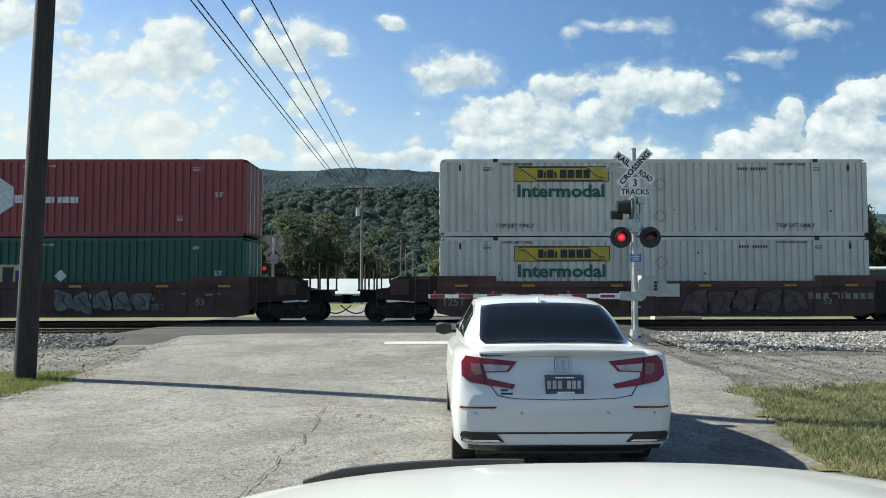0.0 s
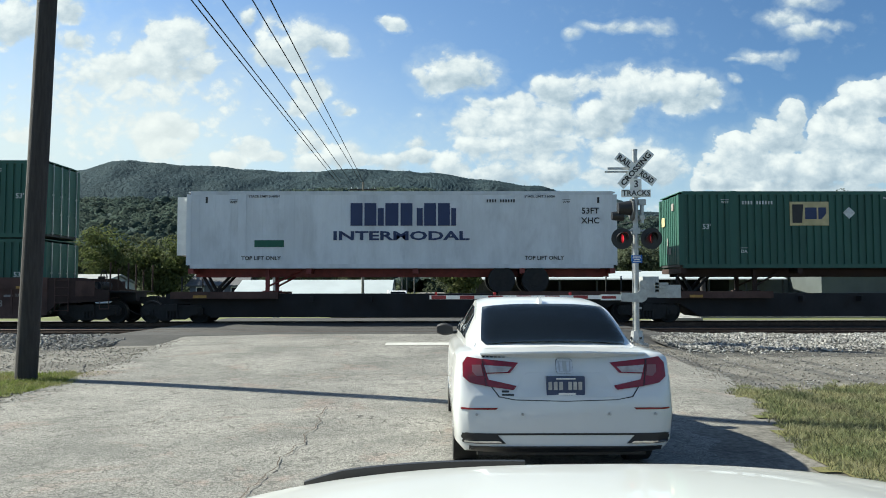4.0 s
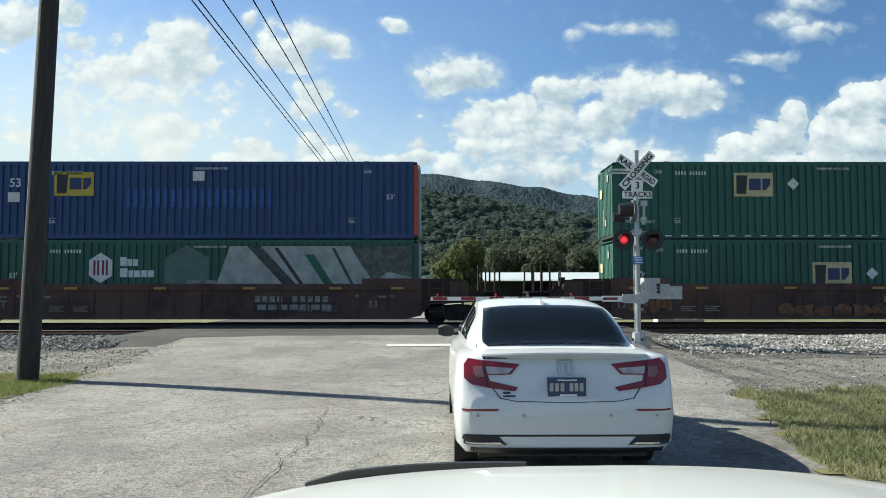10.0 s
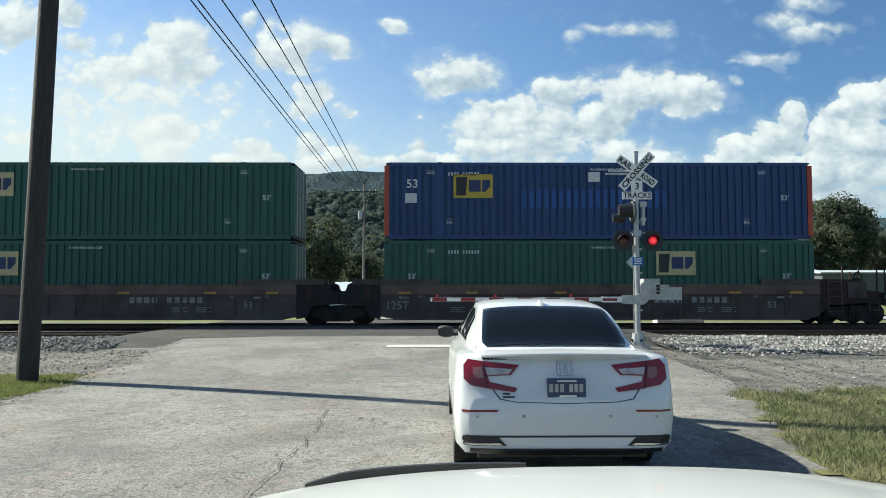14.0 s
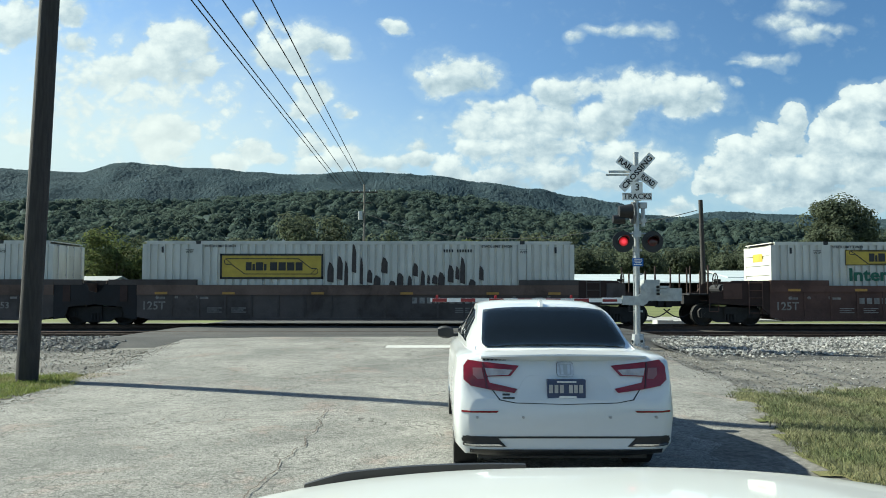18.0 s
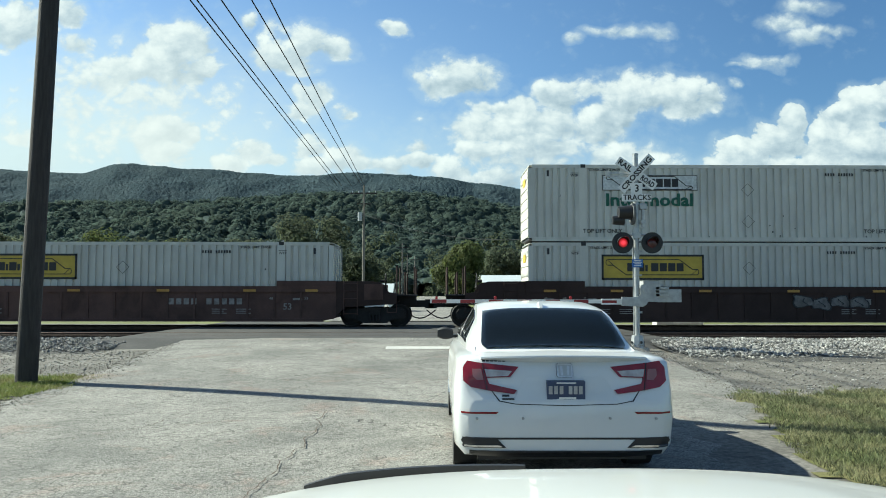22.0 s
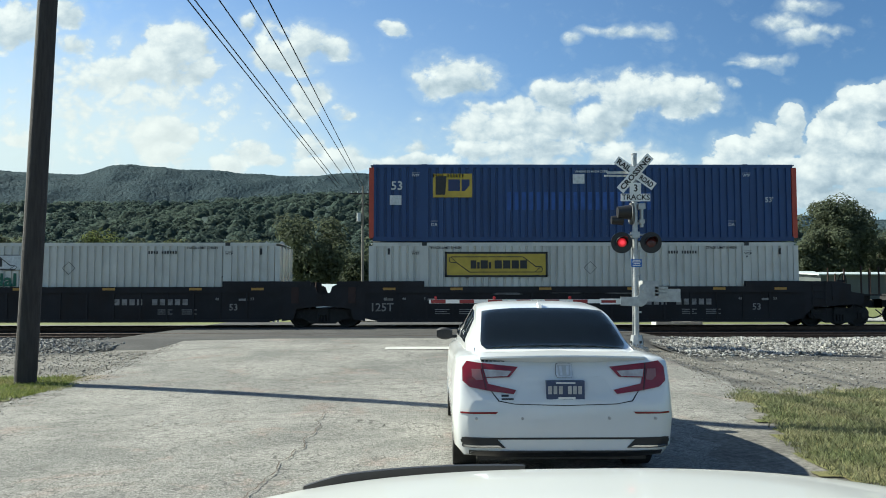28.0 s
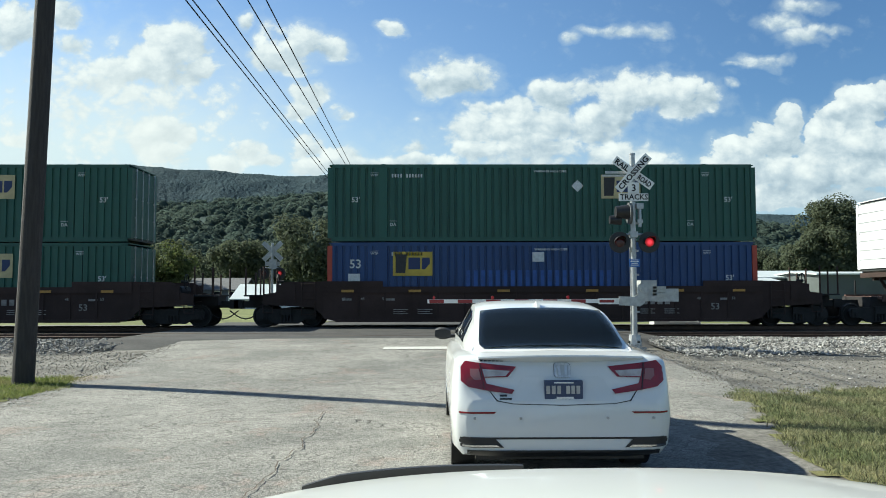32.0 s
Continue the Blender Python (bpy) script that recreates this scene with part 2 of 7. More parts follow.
def cracked_asphalt():
    m = bpy.data.materials.new("old pale cracked asphalt")
    m.use_nodes = True
    n = Nodes(m.node_tree)
    co = n.add("ShaderNodeTexCoord").outputs["Object"]
    warp = n.add("ShaderNodeVectorMath", operation="ADD")
    big = n.add("ShaderNodeTexNoise")
    n.put(big.inputs["Vector"], co)
    big.inputs["Scale"].default_value = 2.2
    n.put(warp.inputs[0], co), n.put(warp.inputs[1], big.outputs["Color"])
    cells = n.add("ShaderNodeTexVoronoi", feature="DISTANCE_TO_EDGE")
    n.put(cells.inputs["Vector"], warp.outputs[0])
    cells.inputs["Scale"].default_value = 1.15
    crack = n.math("SUBTRACT", 1.0, n.smooth(cells.outputs[0], 0.004, 0.02))
    crack = n.math("MULTIPLY", crack, n.smooth(n.noise(co, 0.7, 3.0), 0.50, 0.66))
    patch = n.smooth(n.noise(co, 0.45, 5.0, 0.6, 0.4), 0.35, 0.7)
    mid = n.noise(co, 5.0, 5.0, 0.7)
    pits = n.noise(co, 30.0, 3.0, 0.7)
    stone = n.noise(co, 120.0, 2.0, 0.6)
    speck = n.smooth(n.noise(co, 48.0, 2.0, 0.6), 0.36, 0.64)
    col = n.mix(patch, (0.236, 0.228, 0.206, 1), (0.140, 0.138, 0.127, 1))
    g = n.math("ADD", n.math("MULTIPLY", n.math("SUBTRACT", mid, 0.5), 0.45), n.math("MULTIPLY", n.math("SUBTRACT", pits, 0.5), 1.5))
    g = n.math("ADD", g, n.math("MULTIPLY_ADD", stone, 1.6, n.math("MULTIPLY_ADD", speck, 0.50, -0.05)))
    # faint reddish stains, ravelled hollows and a net of fine short cracks
    rust = n.smooth(n.noise(co, 0.9, 5.0, 0.7, 0.6), 0.54, 0.68)
    col = n.mix(n.math("MULTIPLY", rust, 0.55), col, (0.225, 0.168, 0.142, 1))
    fine = n.add("ShaderNodeTexVoronoi", feature="DISTANCE_TO_EDGE")
    n.put(fine.inputs["Vector"], n.scaled(warp.outputs[0], (0.75, 1.5, 1.0)))
    fine.inputs["Scale"].default_value = 4.4
    thin = n.math("SUBTRACT", 1.0, n.smooth(fine.outputs[0], 0.008, 0.05))
    thin = n.math("MULTIPLY", thin, n.smooth(n.noise(co, 1.3, 5.0, 0.75), 0.44, 0.53))
    hollow = n.smooth(n.noise(n.scaled(co, (0.7, 1.0, 1.0)), 11.0, 7.0, 0.78, 0.6), 0.545, 0.60)
    com = n.add("ShaderNodeCombineColor")
    for s in com.inputs: n.put(s, g)
    col = n.mix(1.0, col, com.outputs[0], "MULTIPLY")
    dark = n.smooth(n.noise(n.scaled(co, (0.6, 1.3, 1.0)), 1.9, 7.0, 0.76, 0.9), 0.55, 0.66)
    col = n.mix(n.math("MULTIPLY", dark, 0.62), col, (0.118, 0.115, 0.105, 1))
    col = n.mix(n.math("MULTIPLY", hollow, 0.72), col, (0.10, 0.097, 0.088, 1))
    col = n.mix(n.math("MULTIPLY", thin, 0.85), col, (0.075, 0.072, 0.066, 1))
    col = n.mix(n.math("MULTIPLY", crack, 0.8), col, (0.06, 0.055, 0.05, 1))
    p = n.add("ShaderNodeBsdfPrincipled")
    n.put(p.inputs["Base Color"], col)
    p.inputs["Roughness"].default_value, p.inputs["Specular IOR Level"].default_value = 0.92, 0.25
    h = n.math("ADD", n.math("MULTIPLY", pits, 1.2), n.math("MULTIPLY_ADD", crack, -1.0, n.math("MULTIPLY", mid, 1.4)))
    b = n.add("ShaderNodeBump")
    b.inputs["Strength"].default_value, b.inputs["Distance"].default_value = 0.7, 0.025
    n.put(b.inputs["Height"], h)
    n.t.links.new(b.outputs[0], p.inputs["Normal"])
    n.t.links.new(p.outputs[0], n.add("ShaderNodeOutputMaterial").inputs[0])
    return m


M_ASPHALT = cracked_asphalt()
M_NEWASPHALT = surface("dark crossing asphalt", (.050, .049, .048), 0.9, var=0.3, scale=1.5, grain=0.4, grain_scale=70, bump=0.4, dirt=0.35,
                       dirt_colour=(.085, .08, .07), spec=0.3)
M_GROUND = surface("grey gravelly earth", (.172, .163, .145), 0.95, var=0.35, scale=0.9, grain=0.9, grain_scale=16, dirt=0.5, dirt_colour=(0.065, 0.062, 0.056), dirt_scale=2.0, bump=0.8, bump_scale=22, spec=0.2)
M_FIELD = surface("mown grass", (.140, .154, .059), 0.95, var=0.35, scale=0.15, grain=0.4, grain_scale=8, bump=0.3, spec=0.2)
M_LAWN = surface("dry summer turf", (.154, .140, .063), 0.95, var=0.35, scale=0.8, grain=0.5, grain_scale=30, bump=0.6, spec=0.2, tint2=(.091, .105, .035))
M_STONE = surface("crushed limestone ballast", (.270, .262, .243), 0.9, var=0.4, scale=2, island=0.75, spec=0.25)
# Oily ballast, its dark colour also holding the shadow between the tracks.
M_DARKSTONE = surface("oily ballast darkened with shade", (0.07, 0.066, 0.06), 0.9, var=0.3, scale=2, grain=0.6, grain_scale=18, bump=0.8, bump_scale=14, spec=0.25)
M_TIE = surface("creosoted timber", (0.035, 0.028, 0.022), 0.85, var=0.4, scale=6, stretch=(8, 1, 8), bump=0.3)
M_RAIL = surface("rail steel", (0.09, 0.06, 0.045), 0.55, 0.7, var=0.3, scale=5, bump=0.1)
M_PAINTLINE = surface("worn white road paint", (.446, .439, .410), 0.8, var=0.2, scale=6, dirt=0.5, dirt_colour=(0.25, 0.24, 0.21), dirt_scale=9)
M_GALV = surface("galvanised steel", (.416, .424, .424), 0.42, 0.55, var=0.2, scale=9, grain=0.12, bump=0.03)
M_BLACK = surface("black painted metal", (0.012, 0.012, 0.013), 0.45, var=0.2, scale=6)
M_RUBBER = surface("tyre rubber", (0.018, 0.018, 0.018), 0.85, var=0.3, scale=8, bump=0.1)
M_WHITE = surface("white sign sheet", (0.75, 0.75, 0.72), 0.5, var=0.1, scale=4)
M_SIGNBLACK = surface("black sign lettering", (0.01, 0.01, 0.01), 0.6, var=0.05)
M_CREOSOTE = surface("weathered pole timber", (0.038, 0.033, 0.031), 0.85, var=0.4, scale=5, stretch=(5, 5, 0.5), bump=0.5, bump_scale=30, grain=0.3)


# ---------- mesh helpers ----------
def box(bm, x0, x1, y0, y1, z0, z1, rot=None):
    v = [bm.verts.new((x, y, z)) for x in (x0, x1) for y in (y0, y1) for z in (z0, z1)]
    for f in ((0, 1, 3, 2), (4, 6, 7, 5), (0, 4, 5, 1), (2, 3, 7, 6), (0, 2, 6, 4), (1, 5, 7, 3)):
        bm.faces.new([v[i] for i in f])
    if rot:
        bmesh.ops.transform(bm, matrix=rot, verts=v)
    return v


def tube(bm, p0, p1, r, n=10, r2=None, caps=True):
    p0, p1 = Vector(p0), Vector(p1)
    q = (p1 - p0).to_track_quat("Z", "Y").to_matrix()
    r2 = r if r2 is None else r2
    rings = []
    for p, rr in ((p0, r), (p1, r2)):
        rings.append([bm.verts.new(p + q @ Vector((rr * math.cos(a), rr * math.sin(a), 0))) for a in [2 * math.pi * i / n for i in range(n)]])
    for i in range(n):
        bm.faces.new((rings[0][i], rings[0][(i + 1) % n], rings[1][(i + 1) % n], rings[1][i]))
    if caps:
        bm.faces.new(rings[0][::-1]), bm.faces.new(rings[1])


def loft(bm, rings, closed=True, cap=True):
    vs = [[bm.verts.new(p) for p in ring] for ring in rings]
    n = len(vs[0])
    for a, b in zip(vs, vs[1:]):
        for i in range(n if closed else n - 1):
            bm.faces.new((a[i], a[(i + 1) % n], b[(i + 1) % n], b[i]))
    if cap and closed:
        bm.faces.new(vs[0][::-1]), bm.faces.new(vs[-1])
    return vs


def prism(bm, pts, axis, a, b):
    """A plate: the outline pts (two numbers each) drawn out from a to b along an axis."""
    def at(p, d):
        return {"x": (d, p[0], p[1]), "y": (p[0], d, p[1]), "z": (p[0], p[1], d)}[axis]
    return loft(bm, [[at(p, a) for p in pts], [at(p, b) for p in pts]])


def rounded(bm, width=0.02, segments=2, angle=40):
    edges = [e for e in bm.edges if len(e.link_faces) == 2 and e.calc_face_angle(0) > radians(angle)]
    bmesh.ops.bevel(bm, geom=edges, offset=width, segments=segments, affect="EDGES", profile=0.5, clamp_overlap=True)


def mesh_of(name, bm, material, smooth=False):
    bmesh.ops.recalc_face_normals(bm, faces=bm.faces)
    me = bpy.data.meshes.new(name)
    bm.to_mesh(me)
    bm.free()
    me.materials.append(material)
    if smooth:
        me.polygons.foreach_set("use_smooth", [True] * len(me.polygons))
        me.set_sharp_from_angle(angle=radians(38))
    return me


def part(name, bm, material, parent, label="", smooth=False):
    """One mesh object under a thing or a part; bm may be a bmesh or a finished mesh."""
    me = bm if isinstance(bm, bpy.types.Mesh) else mesh_of(name, bm, material, smooth)
    ob = new(name, me)
    ob.parent = parent
    if label:
        ob["label"] = label
    return ob


def thing(name, label, category, group="", kind="", at=(0, 0, 0), rz=0):
    ob = new(name)
    ob.empty_display_size = 0.2
    ob.matrix_basis = pose(*at, 0, 0, rz)
    return tagged(ob, label, category, group, kind)


def single(name, bm, material, label, category, group="", kind="", smooth=False):
    return tagged(new(name, mesh_of(name, bm, material, smooth)), label, category, group, kind)


LETTERS = {}


def lettering(text, size, material, depth=0.004):
    """A mesh of the words, upright in the xz plane, facing -y, its middle at the origin."""
    key = (text, size, material.name)
    if key not in LETTERS:
        cu = bpy.data.curves.new("words", "FONT")
        cu.body, cu.size, cu.extrude = text, size, depth / 2
        cu.align_x, cu.align_y = "CENTER", "CENTER"
        cu.resolution_u = 2
        cu.offset = size * (0.03 if size > .6 else 0.016)
        ob = new("words", cu)
        me = bpy.data.meshes.new_from_object(ob)
        bpy.data.objects.remove(ob)
        me.transform(Matrix.Rotation(radians(90), 4, "X"))
        me.materials.clear()
        me.materials.append(material)
        LETTERS[key] = me
    return LETTERS[key]


def words(text, size, material, parent, x, y, z, rz=0, ry=0):
    ob = part("lettering", lettering(text, size, material), material, parent)
    ob.matrix_basis = pose(x, y, z, 0, ry, rz)
    return ob


def words_between(text, parent, x0, x1, z0, z1, material, y=None):
    """Words stretched to fill a given width and height on the near side of a box."""
    me = lettering(text, 1.0, material, .004)
    xs, zs = [v.co.x for v in me.vertices], [v.co.z for v in me.vertices]
    kx, kz = (x1 - x0) / (max(xs) - min(xs)), (z1 - z0) / (max(zs) - min(zs))
    ob = part("lettering", me, material, parent)
    ob.matrix_basis = Matrix.LocRotScale((x0 - min(xs) * kx, -1.303 if y is None else y, z0 - min(zs) * kz), None, (kx, 1, kz))
    return ob


# ---------- ground, road, tracks ----------
TRACK_Y, NEAR_Y, RAIL_Z = 30.6, 24.6, 0.357


def step(v, a, b):
    k = min(1, max(0, (v - a) / (b - a)))
    return k * k * (3 - 2 * k)


def road_z(x, y):
    return 0.05 * step(y, 6, 12) + 0.285 * step(y, 10, 22.5) - 0.20 * step(y, 34, 60)


def ground_z(x, y):
    return -0.04 + 0.03 * step(y, 6, 12) + 0.10 * step(y, 12, 20)


def spread(lo, hi, fine_lo, fine_hi, fine, coarse):
    out, v = [lo], lo
    while v < hi - 1e-6:
        if fine_lo <= v < fine_hi:
            s = fine
        else:
            d = (fine_lo - v) if v < fine_lo else (v - fine_hi)
            s = max(fine, min(coarse, d * 0.35 + fine))
            if v < fine_lo:
                s = min(s, max(fine, fine_lo - v))
        v = min(hi, v + s)
        out.append(v)
    return out


def sheet(xs, ys, z):
    bm = bmesh.new()
    rows = [[bm.verts.new((x, y, z(x, y))) for x in xs] for y in ys]
    for a, b in zip(rows, rows[1:]):
        for i in range(len(xs) - 1):
            bm.faces.new((a[i], a[i + 1], b[i + 1], b[i]))
    return bm


def build_ground():
    xs, ys = spread(-2500, 2500, -30, 30, 1.5, 250), spread(-1500, 3200, -2, 48, 1.0, 250)
    single("ground", sheet(xs, ys, lambda x, y: ground_z(x, y) + 0.02 * noise.noise((x * .3, y * .3, 0))), M_FIELD,
           "wide flat mown grass ground reaching to the hills", "ground", kind="structure", smooth=True)
    # gravelly verge between the grass and the tracks
    xs, ys = spread(-160, 700, -30, 30, 0.8, 40), spread(-12, 37.6, 4, 24, 0.5, 2)
    single("gravel_verge", sheet(xs, ys, lambda x, y: ground_z(x, y) + 0.045 + 0.02 * noise.noise((x * 1.3, y * 1.3, 3))), M_GROUND,
           "dusty grey gravel verge beside the tracks", "gravel ground", kind="structure", smooth=True)
    # road: left edge, right edge by distance
    bm = bmesh.new()
    rows = []
    for y in spread(-30, 22.4, -2, 24, 0.4, 4):
        xl = -6.35 - 0.75 * step(y, 13, 24) + 0.22 * noise.noise((y * .5, 1, 0)) + .16 * noise.noise((y * 2.1, 4, 0)) - 1.0 * step(-y, -12, -4)
        xr = 3.75 + 1.3 * step(y, 6, 14) + 0.2 * noise.noise((y * .6, 7, 0)) + 0.6 * step(y, 20, 26)
        rows.append([bm.verts.new((xl + (xr - xl) * i / 16, y, road_z(0, y) + 0.025 - 0.05 * (abs(i - 8) / 8) ** 3 +
                                  0.008 * noise.noise((i * .9, y * .7, 5)))) for i in range(17)])
    for a, b in zip(rows, rows[1:]):
        for i in range(16):
            bm.faces.new((a[i], a[i + 1], b[i + 1], b[i]))
    road = single("road", bm, M_ASPHALT, "pale worn cracked asphalt road up to a level crossing", "road", kind="structure", smooth=True)
    # dark newer asphalt between and beside the rails
    for y0, y1 in ((22.3, NEAR_Y - .82), (NEAR_Y - .64, NEAR_Y + .64), (NEAR_Y + .82, TRACK_Y - .82), (TRACK_Y - .64, TRACK_Y + .64), (TRACK_Y + .82, 35.0)):
        bm = bmesh.new()
        box(bm, -9.2, 6.6, y0, y1, 0.10, 0.352)
        for v in bm.verts:
            if v.co.z < .2: v.co.x += -1.5 if v.co.x < 0 else .8
        if y0 < 23:
            for v in bm.verts:
                if v.co.y < 22.5:
                    v.co.z, v.co.y = (0.345, v.co.y) if v.co.z > .2 else (v.co.z, v.co.y - 1.5)
        single("crossing_pavement", bm, M_NEWASPHALT, "dark patched asphalt of the level crossing between the rails", "pavement", kind="structure")
    # far side road
    single("far_road", sheet([-6, -3, 0, 3.0], spread(35, 420, 35, 60, 3, 30), lambda x, y: road_z(x, y) + 0.05), M_ASPHALT,
           "grey road running on beyond the tracks", "road", kind="structure", smooth=True)
    bm = bmesh.new()
    box(bm, -3.6, 300, 41, 46.5, 0.05, 0.16)
    single("side_street", bm, surface("pale concrete", (.294, .287, .266), 0.85, var=0.2, scale=0.3, grain=0.15, spec=.3),
           "pale concrete street parallel to the tracks", "road", kind="structure")
    # stop line
    bm = bmesh.new()
    pts = [(-1.22 + 0.27 * k, 19.5) for k in range(14)]
    lo = [bm.verts.new((x, 18.75 + .02 * noise.noise((x * 3, 1, 1)), road_z(x, 18.75) + .034)) for x, _ in pts]
    hi = [bm.verts.new((x, 19.35 + .02 * noise.noise((x * 3, 2, 1)), road_z(x, 19.35) + .036)) for x, _ in pts]
    for i in range(13):
        bm.faces.new((lo[i], lo[i + 1], hi[i + 1], hi[i]))
    single("stop_line", bm, M_PAINTLINE, "faded white stop line painted on the asphalt", "road marking", kind="structure")


def build_track(y, name):
    bed = bmesh.new()
    prism(bed, [(y - 3.1, -.1), (y - 1.5, .185), (y + 1.5, .185), (y + 3.1, -.1)], "x", -160, 720)
    t = tagged(new(name, mesh_of(name, bed, M_DARKSTONE)), "railway track with steel rails on dark timber ties and ballast", "railway track", kind="structure")
    for s in (-1, 1):
        yc = y + s * 0.7535
        bm = bmesh.new()
        prism(bm, [(yc - .07, .20), (yc + .07, .20), (yc + .065, .215), (yc + .012, .235), (yc + .012, .315), (yc + .036, .325), (yc + .036, .35),
                   (yc + .028, RAIL_Z), (yc - .028, RAIL_Z), (yc - .036, .35), (yc - .036, .325), (yc - .012, .315), (yc - .012, .235), (yc - .065, .215)],
              "x", -160, 720)
        part("rail", bm, M_RAIL, t, "dark rusty rail with a worn bright top")
    bm = bmesh.new()
    box(bm, -.115, .115, -1.3, 1.3, .04, .20)
    rounded(bm, .012, 1)
    tie = mesh_of("tie", bm, M_TIE)
    rest = bmesh.new()
    k = 0
    for i in range(-120, 560):
        x = i * 0.54
        if -9.3 < x < 6.7:
            continue
        if -26 < x < 30:
            ob = part("tie", tie, M_TIE, t)
            ob.matrix_basis = pose(x + random.uniform(-.02, .02), y + random.uniform(-.04, .04), random.uniform(-.008, .004), 0, 0, random.uniform(-1, 1))
        elif x < 120:
            box(rest, x - .11, x + .11, y - 1.3, y + 1.3, .04, .195)
    ob = part("far_ties", rest, M_TIE, t)
    ob["kind"] = "stuff"


def scatter_stones(name, label, spots, size, material):
    """Many small angular stones as one mesh; spots gives x, y, z."""
    base = np.array([(1, 0, 0), (-1, 0, 0), (0, 1, 0), (0, -1, 0), (0, 0, 1), (0, 0, -1)], float)
    tri = np.array([(0, 2, 4), (2, 1, 4), (1, 3, 4), (3, 0, 4), (2, 0, 5), (1, 2, 5), (3, 1, 5), (0, 3, 5)])
    rng = np.random.default_rng(5)
    spots = np.array(spots)
    n = len(spots)
    v = base[None] * rng.uniform(.55, 1.25, (n, 6, 1)) + rng.uniform(-.3, .3, (n, 6, 3))
    v *= (rng.uniform(.6, 1.35, (n, 1, 1)) * size) * np.array([1.1, 1.1, .75])
    a = rng.uniform(0, 6.28, n)
    c, s = np.cos(a), np.sin(a)
    x, y = v[:, :, 0].copy(), v[:, :, 1].copy()
    v[:, :, 0], v[:, :, 1] = x * c[:, None] - y * s[:, None], x * s[:, None] + y * c[:, None]
    v += spots[:, None, :]
    f = (tri[None] + 6 * np.arange(n)[:, None, None]).reshape(-1, 3)
    me = bpy.data.meshes.new(name)
    me.from_pydata(v.reshape(-1, 3).tolist(), [], f.tolist())
    me.materials.append(material)
    return tagged(new(name, me), label, "ballast", kind="stuff")


def bank_z(x, y):
    """The near ballast shoulder: a long low bank in front of the near track."""
    top = 0.16 + 0.04 * noise.noise((x * .5, y * .5, 9))
    foot = 18.7 + 0.8 * noise.noise((x * .25, 3, 1)) if x > 0 else 20.3 + .5 * noise.noise((x * .3, 4, 1))
    return ground_z(x, y) + 0.05 + (top - .04) * step(y, foot, 22.6)


def build_ballast():
    for x0, x1, y0 in ((5.9, 60, 17.5), (-60, -8.6, 19.3)):
        xs, ys = spread(x0, x1, max(x0, -22), min(x1, 22), 0.5, 8), spread(y0, 23.6, y0, 24, 0.25, 1)
        # Bed colour darkened to act as shade in the gaps between stones.
        single("ballast_bank", sheet(xs, ys, lambda x, y: bank_z(x, y)), surface("limestone bed, gap shade in its colour", (0.09, 0.087, 0.08), .95, var=.35, scale=3,
               grain=.9, grain_scale=16, bump=1.0, bump_scale=15, spec=.2), "bank of crushed stone ballast beside the track, bed darkened as gap shade", "ballast", kind="structure", smooth=True)
    rng = random.Random(3)
    spots = []
    for x0, x1, y0, k in ((6.0, 21, 17.3, 46000), (-22, -8.6, 19.2, 17000)):
        for _ in range(k):
            x, y = rng.uniform(x0, x1), y0 + (23.5 - y0) * rng.random() ** 0.75
            foot = 19.2 + .9 * noise.noise((x * .25, 3, 1)) if x > 0 else 20.4
            if y < foot - 1.0 * rng.random() ** 2:
                continue
            spots.append((x, y, bank_z(x, y) + rng.uniform(-.02, .055)))
    scatter_stones("ballast_stones", "loose pale grey crushed stones of the ballast bank", [p for p in spots if p[0] > 0], .038, M_STONE)
    scatter_stones("ballast_stones", "loose dirty grey crushed stones of the ballast bank", [p for p in spots if p[0] < 0], .038,
                   surface("dirty grey ballast stone", (.220, .212, .195), .9, var=.3, scale=2, island=.6, spec=.25))
    spots = []
    for _ in range(5200):
        x, y = rng.uniform(-16, 17), rng.uniform(12.5, 20)
        if -6.9 < x < 4.9 and not (x < -6 or x > 4.3):
            continue
        spots.append((x, y, ground_z(x, y) + 0.055))
    scatter_stones("verge_gravel", "scattered small gravel on the dusty verge", spots, .022, M_STONE)
    # finer grit, densest along the crumbling road edges and towards the ballast
    spots = []
    for _ in range(17000):
        left = rng.random() < .55
        y = rng.uniform(10.5, 20.6)
        out = rng.random() ** 1.6 * 8.5 - .75
        x = -6.15 - 0.75 * step(y, 13, 24) - out if left else 4.55 + .5 * step(y, 10, 16) + out
        if lawn_edge(x, y):
            continue
        inner = out < .25
        if out < -.1 and rng.random() > .35 + .5 * out / .75:
            continue
        spots.append((x, y, (max(road_z(0, y) - .004, ground_z(x, y) + .05) if inner else ground_z(x, y) + .055)))
    scatter_stones("verge_grit", "fine dark and pale grit along the crumbling road edge", spots, .011,
                   surface("mixed dark and pale grit", (.192, .174, .149), .95, var=.3, scale=3, island=.5, spec=.2))


